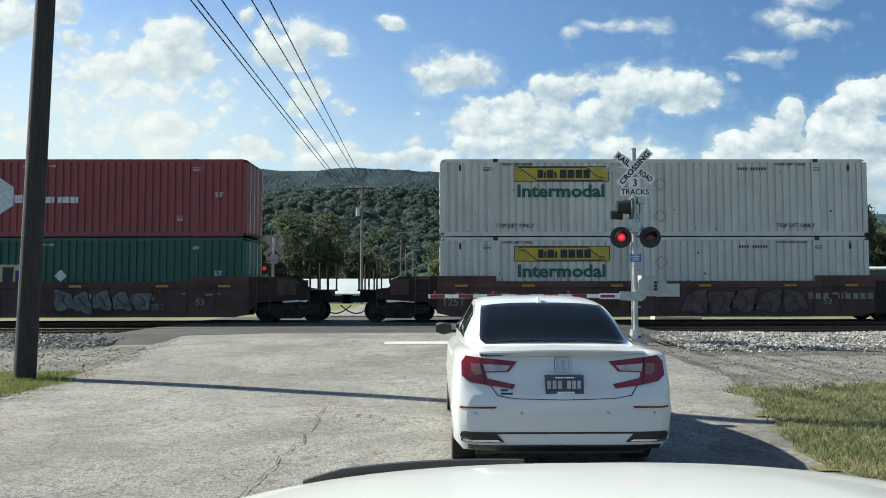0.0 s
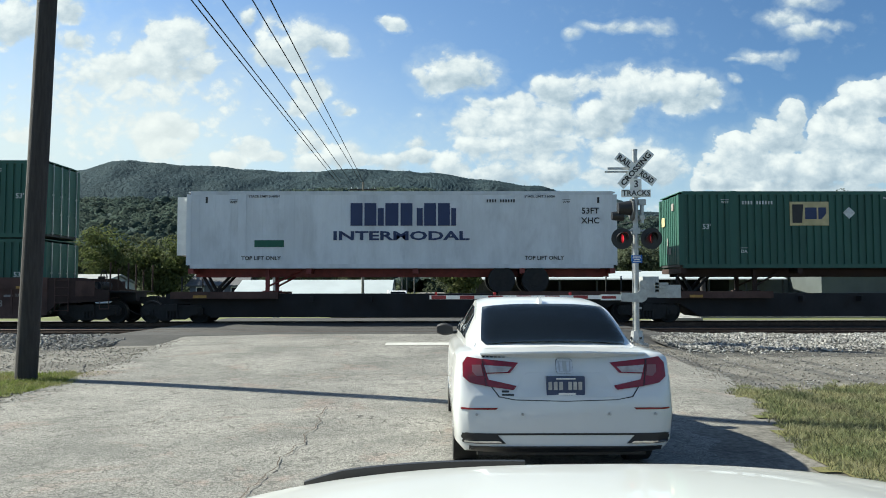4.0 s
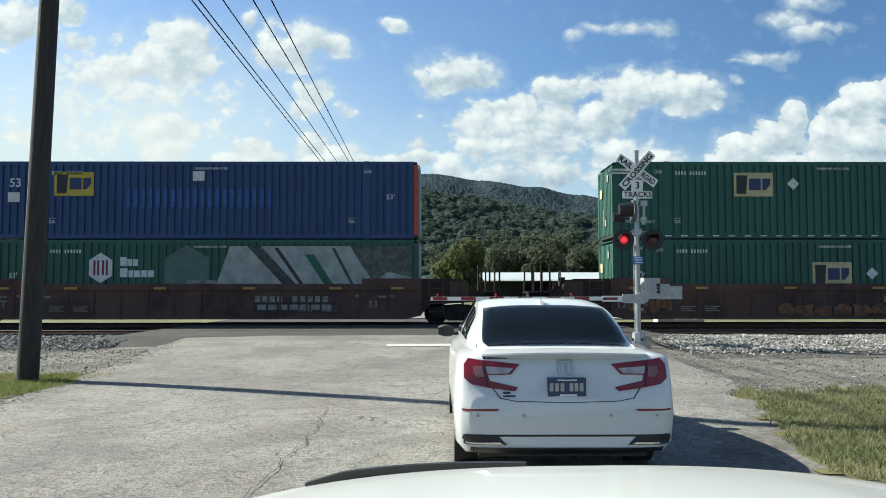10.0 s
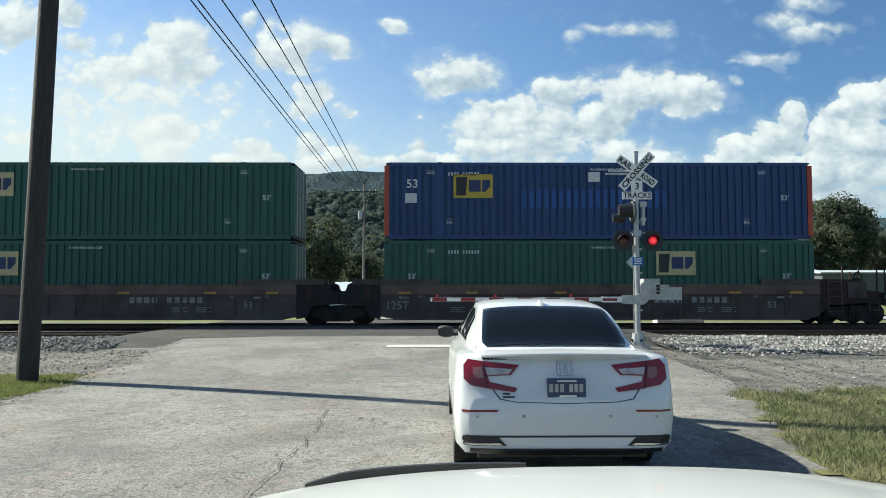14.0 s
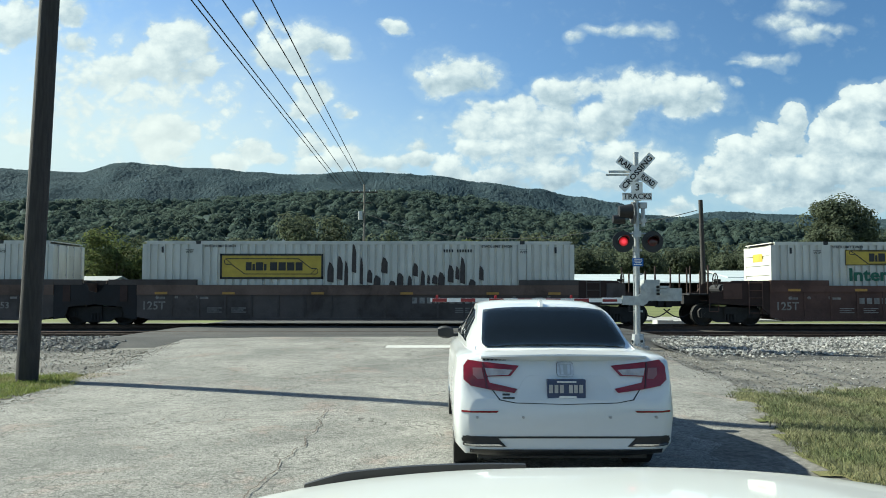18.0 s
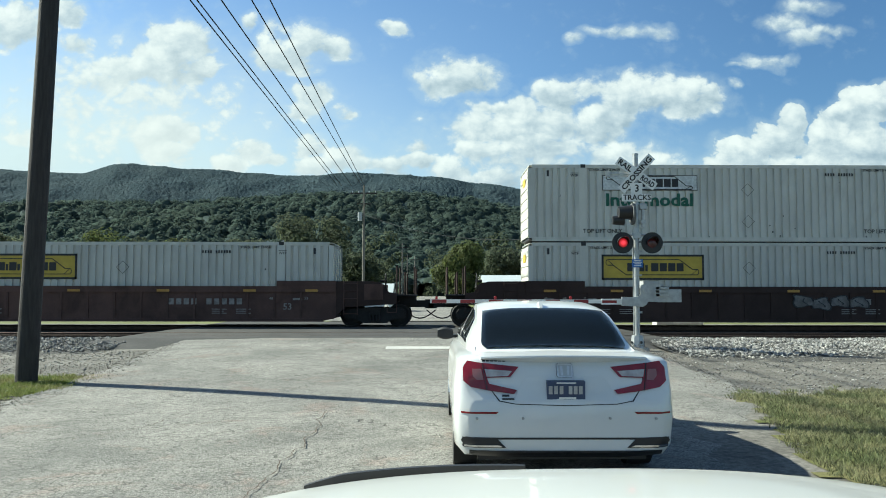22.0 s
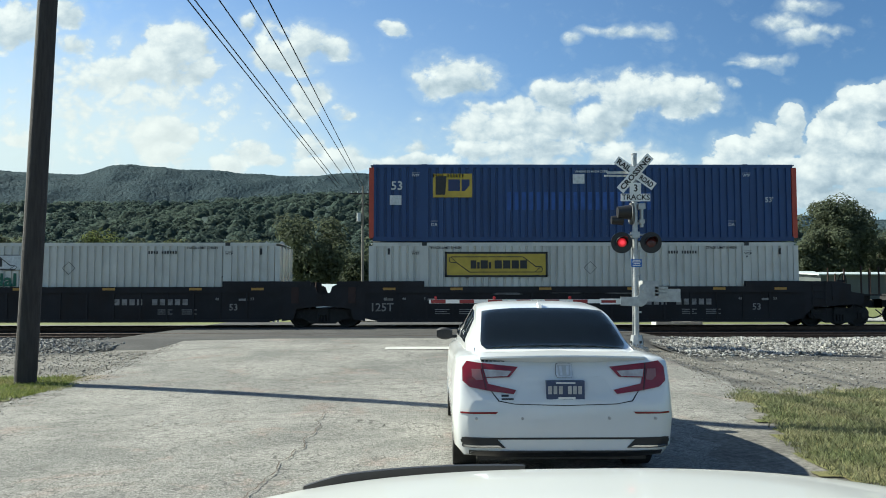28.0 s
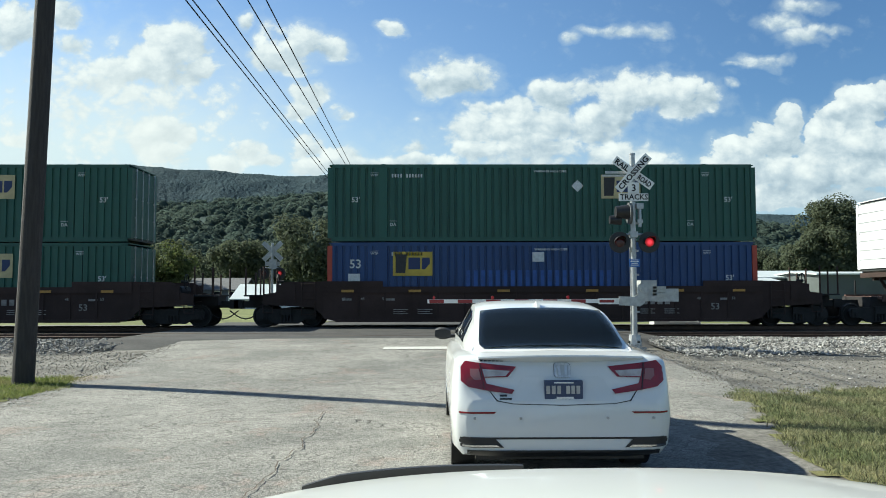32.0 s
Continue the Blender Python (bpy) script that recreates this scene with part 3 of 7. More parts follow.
def blades(name, label, spots, material, height=.062):
    v, f = [], []
    rng = random.Random(8)
    for x, y, z in spots:
        a, h, w = rng.uniform(0, 6.28), height * rng.uniform(.5, 1.5), rng.uniform(.003, .0065)
        dx, dy = math.cos(a), math.sin(a)
        bx, by = rng.uniform(-1.1, 1.1) * h, rng.uniform(-1.1, 1.1) * h
        i = len(v)
        v += [(x - dx * w, y - dy * w, z), (x + dx * w, y + dy * w, z), (x + bx * .4 + dx * w * .7, y + by * .4 + dy * w * .7, z + h * .6),
              (x + bx * .4 - dx * w * .7, y + by * .4 - dy * w * .7, z + h * .6), (x + bx, y + by, z + h * .95)]
        f += [(i, i + 1, i + 2, i + 3), (i + 3, i + 2, i + 4)]
    me = bpy.data.meshes.new(name)
    me.from_pydata(v, [], f)
    me.materials.append(material)
    return tagged(new(name, me), label, "grass", kind="stuff")


def lawn_edge(x, y):
    """True inside the roadside grass patches."""
    n = .5 * noise.noise((x * .8, y * .8, 2)) + .4 * noise.noise((x * 2.5, y * 2.5, 4)) + .4 * noise.noise((x * 7, y * 7, 6))
    if x > 0:
        return x > 3.55 + 1.05 * step(y, 7, 12) + n * .5 and y < 12.5 + .1 * (x - 5) + n
    return x < -6.05 - .12 * (14.5 - y) + n * .5 and 9.5 < y < 14.75 + n * .5


def build_grass():
    rng = random.Random(4)
    for (x0, x1, y0, y1, k, mat, lab) in ((3.2, 14, 5.5, 14.6, 135000, surface("sunburnt grass blades", (.222, .213, .122), .8, var=.3, scale=1.6, island=.6,
                                          tint2=(.105, .125, .060), spec=.3, leaf=.35), "patchy dry yellow-green roadside grass"),
                                         (-13, -5.3, 9.4, 15.4, 60000, surface("green grass blades", (.205, .198, .088), .8, var=.3, scale=1.2, island=.45,
                                          tint2=(.122, .163, .034), spec=.3, leaf=.35), "small green grass tuft round the pole's foot")):
        spots = []
        for _ in range(k):
            x, y = rng.uniform(x0, x1), rng.uniform(y0, y1)
            if lawn_edge(x, y):
                spots.append((x, y, ground_z(x, y) + .05))
        blades("roadside_grass", lab, spots, mat)
    bm = bmesh.new()
    for x0, x1, y0, y1 in ((3.0, 15, 2, 15), (-14, -5.2, 9.2, 16)):
        nx, ny = int((x1 - x0) / .2), int((y1 - y0) / .2)
        for i in range(nx):
            for j in range(ny):
                x, y = x0 + (i + .5) * .2, y0 + (j + .5) * .2
                if lawn_edge(x, y):
                    q = [(x0 + (i + a) * .2, y0 + (j + b) * .2) for a, b in ((0, 0), (1, 0), (1, 1), (0, 1))]
                    bm.faces.new([bm.verts.new((*p, ground_z(*p) + .056 + .012 * noise.noise((p[0] * 1.3, p[1] * 1.3, 3)))) for p in q])
    bmesh.ops.remove_doubles(bm, verts=bm.verts, dist=.001)
    single("turf", bm, M_LAWN, "dry turf under the roadside grass", "turf", kind="structure", smooth=True)


def build_cracks():
    """Open cracks in the road: thin dark ragged ribbons."""
    dark = surface("crack shadow and dirt", (.085, .062, .048), .95, var=.3, scale=8)
    for pts in (((-1.55, 5.4), (-1.5, 6.3), (-1.46, 7.2), (-1.40, 8.5), (-1.40, 9.4), (-1.48, 10.6)), ((-3.3, 21.3), (-3.1, 22.2)), ((-3.9, 8.6), (-3.45, 9.3), (-3.2, 10.2), (-2.6, 11.0)), ((-5.0, 14.2), (-4.0, 14.6), (-3.1, 14.5))):
        bm = bmesh.new()
        line = []
        for (xa, ya), (xb, yb) in zip(pts, pts[1:]):
            for i in range(22):
                k = i / 22
                x, y = xa + (xb - xa) * k, ya + (yb - ya) * k
                line.append((x + .07 * noise.noise((1, y * 2.6, 1)) + .035 * noise.noise((4, y * 8, 3)), y))
        rows = []
        for i, (x, y) in enumerate(line):
            w = .0062 * (1 + .9 * noise.noise((x * 9, y * 9, 4))) * (1.6 if pts[0][1] > 20 else 1.0)
            z = road_z(0, y) + .043
            rows.append((bm.verts.new((x - w, y, z)), bm.verts.new((x + w, y, z))))
        for a, b in zip(rows, rows[1:]):
            bm.faces.new((a[0], a[1], b[1], b[0]))
        single("road_crack", bm, dark, "jagged open crack in the asphalt", "crack", kind="structure")
# ---------- the train: container wells, spine cars, boxes ----------
PXM = 47.3
L, W, H = 16.15, 2.59, 2.90
C_GREEN, C_OLIVE, C_WHITE, C_BLUE, C_RED = (0.024, 0.092, 0.067), (0.065, 0.12, 0.052), (0.575, 0.565, 0.50), (0.019, 0.054, 0.150), (0.25, 0.055, 0.056)


def paint(name, c, rough=.5):
    return surface(name, c, rough, var=.16, scale=1.1, grain=.05, grain_scale=14, dirt=.35, dirt_colour=tuple(.55 * v + .015 for v in c), dirt_scale=1.4,
                   object_var=.07, stretch=(1, 1, .35), bump=.05, bump_scale=5, spec=.4)


PAINT = {"green": paint("dark green container paint", C_GREEN), "olive": paint("faded olive green container paint", C_OLIVE),
         "white": paint("chalky white container paint", C_WHITE), "blue": paint("deep blue container paint", C_BLUE),
         "red": paint("oxide red container paint", C_RED), "plain": paint("smooth white reefer panels", (.62, .64, .65), .4)}
M_MARK = surface("white stencil paint", (.62, .64, .62), .7, var=.25, scale=12, dirt=.3, dirt_colour=(.2, .22, .2), dirt_scale=8)
M_MARKDIM = surface("grimy white stencil paint", (.27, .25, .23), .8, var=.3, scale=6, dirt=.5, dirt_scale=3)
M_MARKBLACK = surface("black stencil paint", (.03, .03, .03), .7, var=.2, scale=9)
M_YELLOW = surface("yellow logo panel", (.50, .36, .045), .55, var=.2, scale=2.2, dirt=.4, dirt_colour=(.3, .2, .04))
M_CREAM = surface("weathered cream panel", (.50, .42, .22), .6, var=.2, scale=4, dirt=.2, dirt_colour=(.25, .2, .1))
M_NAVY = surface("navy logo paint", (.02, .035, .10), .6, var=.1)
M_LOGOGREEN = surface("green logo paint", (.012, .10, .06), .6, var=.15, scale=8)
M_MAROON = surface("maroon logo paint", (.18, .02, .05), .6, var=.1)
M_ORANGE = surface("amber reflective sheet", (.42, .22, .04), .5, var=.2, scale=9, dirt=.3, dirt_colour=(.2, .1, .03))
M_GREYDARK = surface("dark steel casting", (.04, .042, .042), .6, .3, var=.3, scale=9)
M_REDSTEEL = surface("red primed chassis steel", (.20, .03, .025), .6, var=.25, scale=5, dirt=.4)


def corrugated(x0, x1, y, z0, z1, depth, period, face):
    """A pressed wall of vertical ribs in the plane y, ribs sunk away from the side that it faces."""
    bm = bmesh.new()
    n = max(1, round((x1 - x0) / period))
    p = (x1 - x0) / n
    prof = []
    for i in range(n):
        a = x0 + i * p
        prof += [(a, 0), (a + .62 * p, 0), (a + .68 * p, depth), (a + .94 * p, depth)]
    prof.append((x1, 0))
    lo = [bm.verts.new((x, y - face * d, z0)) for x, d in prof]
    hi = [bm.verts.new((x, y - face * d, z1)) for x, d in prof]
    for i in range(len(prof) - 1):
        bm.faces.new((lo[i], lo[i + 1], hi[i + 1], hi[i]))
    return bm


KITS = {}


def kit(colour):
    """The shared meshes of a 53 ft container in one colour, in the box's own space (base at z = 0)."""
    if colour in KITS:
        return KITS[colour]
    m = PAINT[colour]
    k = {}
    smoothside = colour == "plain"
    a, b = -L / 2, L / 2
    for s, nm in ((-1, "near"), (1, "far")):
        bm = corrugated(a + .1, b - .1, s * (W / 2 - .012), .16, H - .13, .004 if smoothside else .05, .6 if smoothside else .278, s)
        k["side_" + nm] = mesh_of("side_wall", bm, m)
    bm = bmesh.new()
    box(bm, a + .05, b - .05, -W / 2 + .05, W / 2 - .05, H - .05, H - .015)
    for i in range(28):
        x = a + .5 + i * (L - 1) / 27
        box(bm, x - .12, x + .12, -W / 2 + .15, W / 2 - .15, H - .015, H)
    k["roof"] = mesh_of("roof", bm, m)
    bm = bmesh.new()
    box(bm, a + .05, b - .05, -W / 2 + .1, W / 2 - .1, .06, .15)
    k["floor"] = mesh_of("floor", bm, M_GREYDARK)
    bm = bmesh.new()
    box(bm, a + .15, b - .15, -.06, .06, 0, .16)
    k["bottom_rail"] = mesh_of("bottom_rail", bm, m)
    bm = bmesh.new()
    box(bm, a + .15, b - .15, -.05, .05, 0, .13)
    k["top_rail"] = mesh_of("top_rail", bm, m)
    bm = bmesh.new()
    box(bm, -.09, .09, -.09, .09, .12, H - .12)
    rounded(bm, .015, 1)
    k["corner_post"] = mesh_of("corner_post", bm, m)
    bm = bmesh.new()
    box(bm, -.15, .15, -.035, .035, .12, H - .1)
    rounded(bm, .012, 1)
    k["lift_post"] = mesh_of("lift_post", bm, m)
    bm = bmesh.new()
    box(bm, -.09, .09, -.085, .085, -.01, .12)
    rounded(bm, .015, 1)
    k["casting"] = mesh_of("corner_casting", bm, M_GREYDARK if colour == "white" else m)
    if colour in ("white", "plain"):
        bm = corrugated(.16, H - .13, 0, -W / 2 + .1, W / 2 - .1, .03, .36, -1)
        for v in bm.verts:
            v.co = Vector((-.03 + v.co.y, v.co.z, v.co.x))
    else:
        bm = corrugated(-W / 2 + .1, W / 2 - .1, 0, .16, H - .13, .03, .24, -1)
        bmesh.ops.rotate(bm, matrix=Matrix.Rotation(radians(-90), 3, "Z"), verts=bm.verts)
    k["front_wall"] = mesh_of("front_wall", bm, m)
    bm = bmesh.new()
    box(bm, -.02, .02, .01, W / 2 - .1, .16, H - .13)
    for z in (.5, 1.1, 1.7, 2.3):
        box(bm, .0, .035, .08, W / 2 - .16, z, z + .1)
    k["door"] = mesh_of("door", bm, m)
    bm = bmesh.new()
    tube(bm, (.06, 0, .1), (.06, 0, H - .1), .018, 6)
    for z in (.15, .9, 1.6, H - .2):
        box(bm, .02, .075, -.035, .035, z, z + .05)
    k["lock_rod"] = mesh_of("lock_rod", bm, M_GALV)
    KITS[colour] = k
    return k


def bar(parent, name, x0, x1, z0, z1, mat, y=None, thick=.006, label=""):
    """A painted patch on the near side of a box, given in the box's space."""
    y = -W / 2 - .002 if y is None else y
    bm = bmesh.new()
    box(bm, x0, x1, y - thick, y, z0, z1)
    return part(name, bm, mat, parent, label)


def letter_blocks(parent, x0, x1, z0, z1, widths, mat, name="lettering_bar", tall=None):
    """Unlettered blocks of a name: each block stands for one letter."""
    tot = sum(widths)
    x = x0
    y = -W / 2 - .009
    for i, w in enumerate(widths):
        d = (x1 - x0) * abs(w) / tot
        if w > 0:
            h = z1 if (i in tall if tall else i == 0 or w > .9) else z0 + (z1 - z0) * .78
            bm = bmesh.new()
            box(bm, x + .07 * d, x + .93 * d, y, y + .005, z0, h)
            part(name, bm, mat, parent)
        x += d


def logo_scroll(c, x, z, panel, dark, framed):
    """A long panel with a scroll-shaped dark outline and a row of blocks."""
    w, h = (3.85, .95) if framed else (3.6, .58)
    bar(c, "logo_panel", x, x + w, z - h, z, panel)
    y = -W / 2 - .013
    bm = bmesh.new()
    e = .075 if framed else .025
    for q in ((x, x + w, z - e, z), (x, x + w, z - h, z - h + e), (x, x + e, z - h, z), (x + w - e, x + w, z - h, z)):
        box(bm, q[0], q[1], y, y + .004, q[2], q[3])
    part("logo_border", bm, dark, c)
    hi, lo = (.20, .80) if framed else (.08, .92)
    bm = bmesh.new()

    def stroke(x0, h0, x1, h1, t=.016):
        p, q = Vector((x + x0 * w, z - h0 * h)), Vector((x + x1 * w, z - h1 * h))
        o = (q - p).normalized().orthogonal() * t
        prism(bm, [tuple(p + o), tuple(q + o), tuple(q - o), tuple(p - o)], "y", y, y + .004)
    stroke(.06, hi, .76, hi), stroke(.24, lo, .93, lo), stroke(.11, hi + .22, .24, lo), stroke(.76, hi, .885, lo - .22), stroke(.885, lo - .22, .93, lo - .22), stroke(.06, hi + .22, .11, hi + .22)
    for cx, ch, sg in ((.06, hi + .11, 1), (.93, lo - .11, -1)):
        ring = [(cx - sg * .018 * math.sin(math.pi * i / 6), ch - .11 * math.cos(math.pi * i / 6)) for i in range(7)]
        for p, q in zip(ring, ring[1:]):
            stroke(*p, *q, .013)
        stroke(cx, ch - .09, cx + sg * .05, ch + .09, .011)
    part("logo_scroll", bm, dark, c)
    letter_blocks(c, x + w * .245, x + w * .755, z - h * .5 - .155, z - h * .5 + .155, [.8, .35, 1, .35, -.3, 1, 1, 1, .95], dark)
    return z - h


def marks(c, words_colour, top, dashes):
    a, b = -L / 2, L / 2
    m = words_colour
    for s in (a + 1.75, b - 1.9):
        words("WTP", .13, m, c, s, -W / 2 - .006, H - .42)
        bar(c, "stencil_rule", s - .15, s + .15, H - .33, H - .315, m)
    if m is M_MARKBLACK:
        for s in (a + 2.9, b - 2.9):
            words("STACK LIMIT 3 HIGH", .125, m, c, s, -W / 2 - .006, H - .2)
        digits(c, b - 4.9, b - 3.8, H - .42, H - .31, m)
        for s in (a + .75, b - .7):
            bar(c, "slot_mark", s - .04, s + .04, H - .45, H - .22, m)
        if top:
            for s in (a + 2.8, b - 2.75):
                words("TOP LIFT ONLY", .21, m, c, s, -W / 2 - .006, .38)
    else:
        words("WARNING HIGH CUBE", .12, m, c, 0.3, -W / 2 - .006, H - .27)
        for s in (a + 1.05, b - 1.05):
            words("53'", .27, m, c, s, -W / 2 - .006, H - 1.35 if not dashes else H - .85)
        digits(c, a + 2.4, a + 3.6, H - .50, H - .37, m)
        for s in (a + 2.45, b - 2.5):
            words("DA", .17, m, c, s, -W / 2 - .006, .62)
            bar(c, "stencil_rule", s - .14, s + .14, .75, .765, m)
    if dashes:
        bm = bmesh.new()
        n = 27
        for i in range(n):
            x = a + .3 + i * (L - .6) / (n - 1)
            box(bm, x - .12, x + .12, -W / 2 - .03, -W / 2 - .022, .07, .12)
        part("reflective_dashes", bm, M_MARK, c)
    if top and m is M_MARK and dashes:
        for s in (a + 1.05, b - 1.0):
            words("TOP LIFT ONLY", .16, m, c, s, -W / 2 - .006, .62)


def digits(parent, x0, x1, z0, z1, mat):
    """A number stencilled on the side, as a row of plain bars."""
    bm = bmesh.new()
    n = 11
    for i in range(n):
        if i == 4:
            continue
        x = x0 + (x1 - x0) * i / n
        box(bm, x, x + (x1 - x0) / n * .55, -W / 2 - .008, -W / 2 - .003, z0, z1)
    ob = part("number_marking", bm, mat, parent)
    ob["kind"] = "stuff"


def box_label(colour, logo):
    base = {"green": "dark green corrugated steel", "olive": "faded olive green corrugated steel", "white": "dusty white corrugated steel",
            "blue": "deep blue steel, orange-red posted", "red": "oxide red corrugated steel", "plain": "smooth white refrigerated"}[colour]
    end = {"scroll": "yellow framed logo panel", "line": "logo panel and green letter blocks", "hex": "white hexagon logo", "hexred": "white hexagon logo", "peeled": "peeling yellow logo panel", "square": "square cream logo panel", "squarewhite": "square white logo panel",
           "plainwords": "blue and grey letter blocks", "graffiti": "painted landscape panel", "white_line": "pale logo panel"}.get(logo, "plain sides")
    return f"{base} container with {end}"


def container(colour, logo, lx=0.0, lz=0.0, top=True, dashes=False):
    """One 53 ft container. lx: where its logo begins, from the left end; lz: down from the top."""
    c = thing("shipping_container", box_label(colour, logo), "container", "containers of the train")
    k, m = kit(colour), PAINT[colour]
    a, b = -L / 2, L / 2
    part("side_wall", k["side_near"], m, c), part("side_wall", k["side_far"], m, c)
    part("roof", k["roof"], m, c), part("floor", k["floor"], m, c)
    for s in (-1, 1):
        for nm, z in (("bottom_rail", 0), ("top_rail", H - .13)):
            ob = part(nm, k[nm], m, c)
            ob.matrix_basis = pose(0, s * (W / 2 - .055), z)
        for x in (a + .09, b - .09):
            ob = part("corner_post", k["corner_post"] if colour != "blue" else kit("red_post")["corner_post"], m, c, "orange-red corner post" if colour == "blue" else "")
            ob.matrix_basis = pose(x, s * (W / 2 - .09), 0)
        for x in (a + 2.08, b - 1.95):
            ob = part("lift_post", k["lift_post"], m, c)
            ob.matrix_basis = pose(x, s * (W / 2 - .034), 0)
            for z in (.0, H - .11):
                ob = part("corner_casting", k["casting"], m, c, "dark cast lifting fitting")
                ob.matrix_basis = pose(x, s * (W / 2 - .082), z)
    ob = part("front_wall", k["front_wall"], m, c)
    ob.matrix_basis = pose(a + .02, 0, 0)
    for s in (-1, 1):
        ob = part("door", k["door"], m, c)
        ob.matrix_basis = pose(b - .03, 0, 0) if s > 0 else pose(b - .03, 0, 0) @ Matrix.Scale(-1, 4, (0, 1, 0))
        for y in (.3, .95):
            ob = part("lock_rod", k["lock_rod"], M_GALV, c, "vertical galvanised door lock rod")
            ob.matrix_basis = pose(b - .02, s * y, 0)
    for y0, y1, z0, z1 in (((-.55, .35, H - .72, H - .42),) if colour == "white" else ((-.72, -.44, H - .68, H - .40), (.45, .85, H - 1.2, H - .85), (-.3, -.05, .55, .8), (.05, .17, .6, 1.2)) if colour in ("green", "blue", "olive") else ()):
        bm = bmesh.new()
        box(bm, a - .022, a - .012, y0, y1, z0, z1)
        part("end_mark", bm, M_YELLOW if colour == "white" else M_CREAM if y0 > .4 else M_MARKDIM, c)
    if colour == "plain" and logo != "none":
        bm = bmesh.new()
        box(bm, a - .42, a - .01, -1.05, 1.05, .5, H - .2)
        rounded(bm, .08, 2)
        part("refrigeration_unit", bm, M_WHITE, c, "white refrigeration unit on the nose")
    x, z = a + lx, H - lz
    if logo in ("scroll", "line", "white_line"):
        if logo == "scroll":
            logo_scroll(c, x, z, M_YELLOW, M_MARKBLACK, True)
        else:
            zb = logo_scroll(c, x, z, M_YELLOW if logo == "line" else M_MARK, M_MARKBLACK, False)
            words_between("Intermodal", c, x + .14, x + 3.42, zb - .60, zb - .11, M_LOGOGREEN)
        marks(c, M_MARKBLACK, top, dashes)
        # scrapes and small rust holes, each box its own
        rng = random.Random(int(lx * 100 + lz * 1000) + len(KITS) + len(WHEELS))
        bm = bmesh.new()
        for _ in range(13):
            sx, sz_ = rng.uniform(a + .4, b - .4), (rng.uniform(.08, .35) if rng.random() < .6 else rng.uniform(.4, H - .4))
            sw, sh = rng.uniform(.02, .09), rng.uniform(.03, .11)
            prism(bm, [(sx, sz_), (sx + sw, sz_ + .02), (sx + sw * .8, sz_ + sh), (sx + sw * .2, sz_ + sh * .8)], "y", -W / 2 - .004, -W / 2 + .01)
        part("scuff_marks", bm, M_GREYDARK, c)["kind"] = "stuff"
        for zz in (H - .95, .75):
            bm = bmesh.new()
            for q in range(4):
                r = pose(a + 8.3, 0, zz, 0, 45 + 90 * q, 0)
                box(bm, -.17, .17, -W / 2 - .007, -W / 2 - .003, .16, .175, r)
            part("placard_frame", bm, M_GREYDARK, c)
    elif logo == "hex":
        bm = bmesh.new()
        prism(bm, [(x + .62 * math.sin(math.pi * i / 3), z - .68 + .70 * math.cos(math.pi * i / 3)) for i in range(6)], "y", -W / 2 - .009, -W / 2 - .002)
        part("logo_panel", bm, M_MARK, c)
        bm = bmesh.new()
        for q in ((-.33, -.22, -.34, .34), (-.17, -.06, -.34, .34), (.06, .17, -.34, .34), (.22, .33, -.34, .34)):
            box(bm, x + q[0], x + q[1], -W / 2 - .013, -W / 2 - .009, z - .68 + q[2], z - .68 + q[3])
        part("logo_bars", bm, M_MAROON, c)
        letter_blocks(c, x + .95, x + 1.75, z - .62, z - .22, [1, .7, .8], M_MARK)
        letter_blocks(c, x + .93, x + 2.4, z - 1.08, z - .70, [1, .6, .8, .8, .8], M_MARK)
        marks(c, M_MARK, top, dashes)
    elif logo in ("square", "squarewhite"):
        bar(c, "logo_panel", x, x + 1.48, z - .90, z, M_MARK if logo == "squarewhite" else M_CREAM if colour != "blue" else M_YELLOW)
        y = -W / 2 - .013
        bm = bmesh.new()
        prism(bm, [(x + .10, z - .80), (x + .46, z - .80), (x + .52, z - .10), (x + .10, z - .10)], "y", y, y + .004)
        part("logo_block", bm, M_MARKBLACK, c)
        bm = bmesh.new()
        prism(bm, [(x + .58, z - .66), (x + 1.02, z - .66), (x + 1.02, z - .22), (x + .58, z - .22)], "y", y, y + .004)
        part("logo_block", bm, M_NAVY, c)
        bm = bmesh.new()
        prism(bm, [(x + 1.08, z - .66), (x + 1.2, z - .66), (x + 1.38, z - .45), (x + 1.38, z - .22), (x + 1.08, z - .22)], "y", y, y + .004)
        part("logo_block", bm, M_NAVY, c)
        marks(c, M_MARK, top, dashes)
        if colour == "green":
            dx = x + 2.25 if lx < 9 else x - .9
            bm = bmesh.new()
            prism(bm, [(dx, z - .65), (dx + .23, z - .42), (dx, z - .19), (dx - .23, z - .42)], "y", -W / 2 - .007, -W / 2 - .002)
            part("placard_diamond", bm, M_MARK, c)
        else:
            bm = bmesh.new()
            for i in range(20):
                xx = a + 5.2 + i * .278
                box(bm, xx, xx + .14, -W / 2 + .002, -W / 2 - .004, H - 1.72, H - 1.05)
            part("faded_patch", bm, surface("paler blue ghost of a removed sign", (.02, .085, .30), .5, var=.3, scale=3), c, "paler blue patch where a sign was")["kind"] = "stuff"
            words("53", .46, M_MARK, c, a + 1.05, -W / 2 - .006, H - .82)
            for xx, zz in ((a + 1.0, H - 1.35), (a + 7.9, H - .55)):
                bar(c, "white_placard", xx - .22, xx + .22, zz - .18, zz + .18, M_MARK)
    elif logo == "plainwords":
        bm_z = H - 1.0
        letter_blocks(c, a + 6.1, a + 9.9, bm_z - .3, bm_z + .55, [1, 1, .5, 1.1, 1, -.2, .5, 1, 1, .4], M_NAVY)
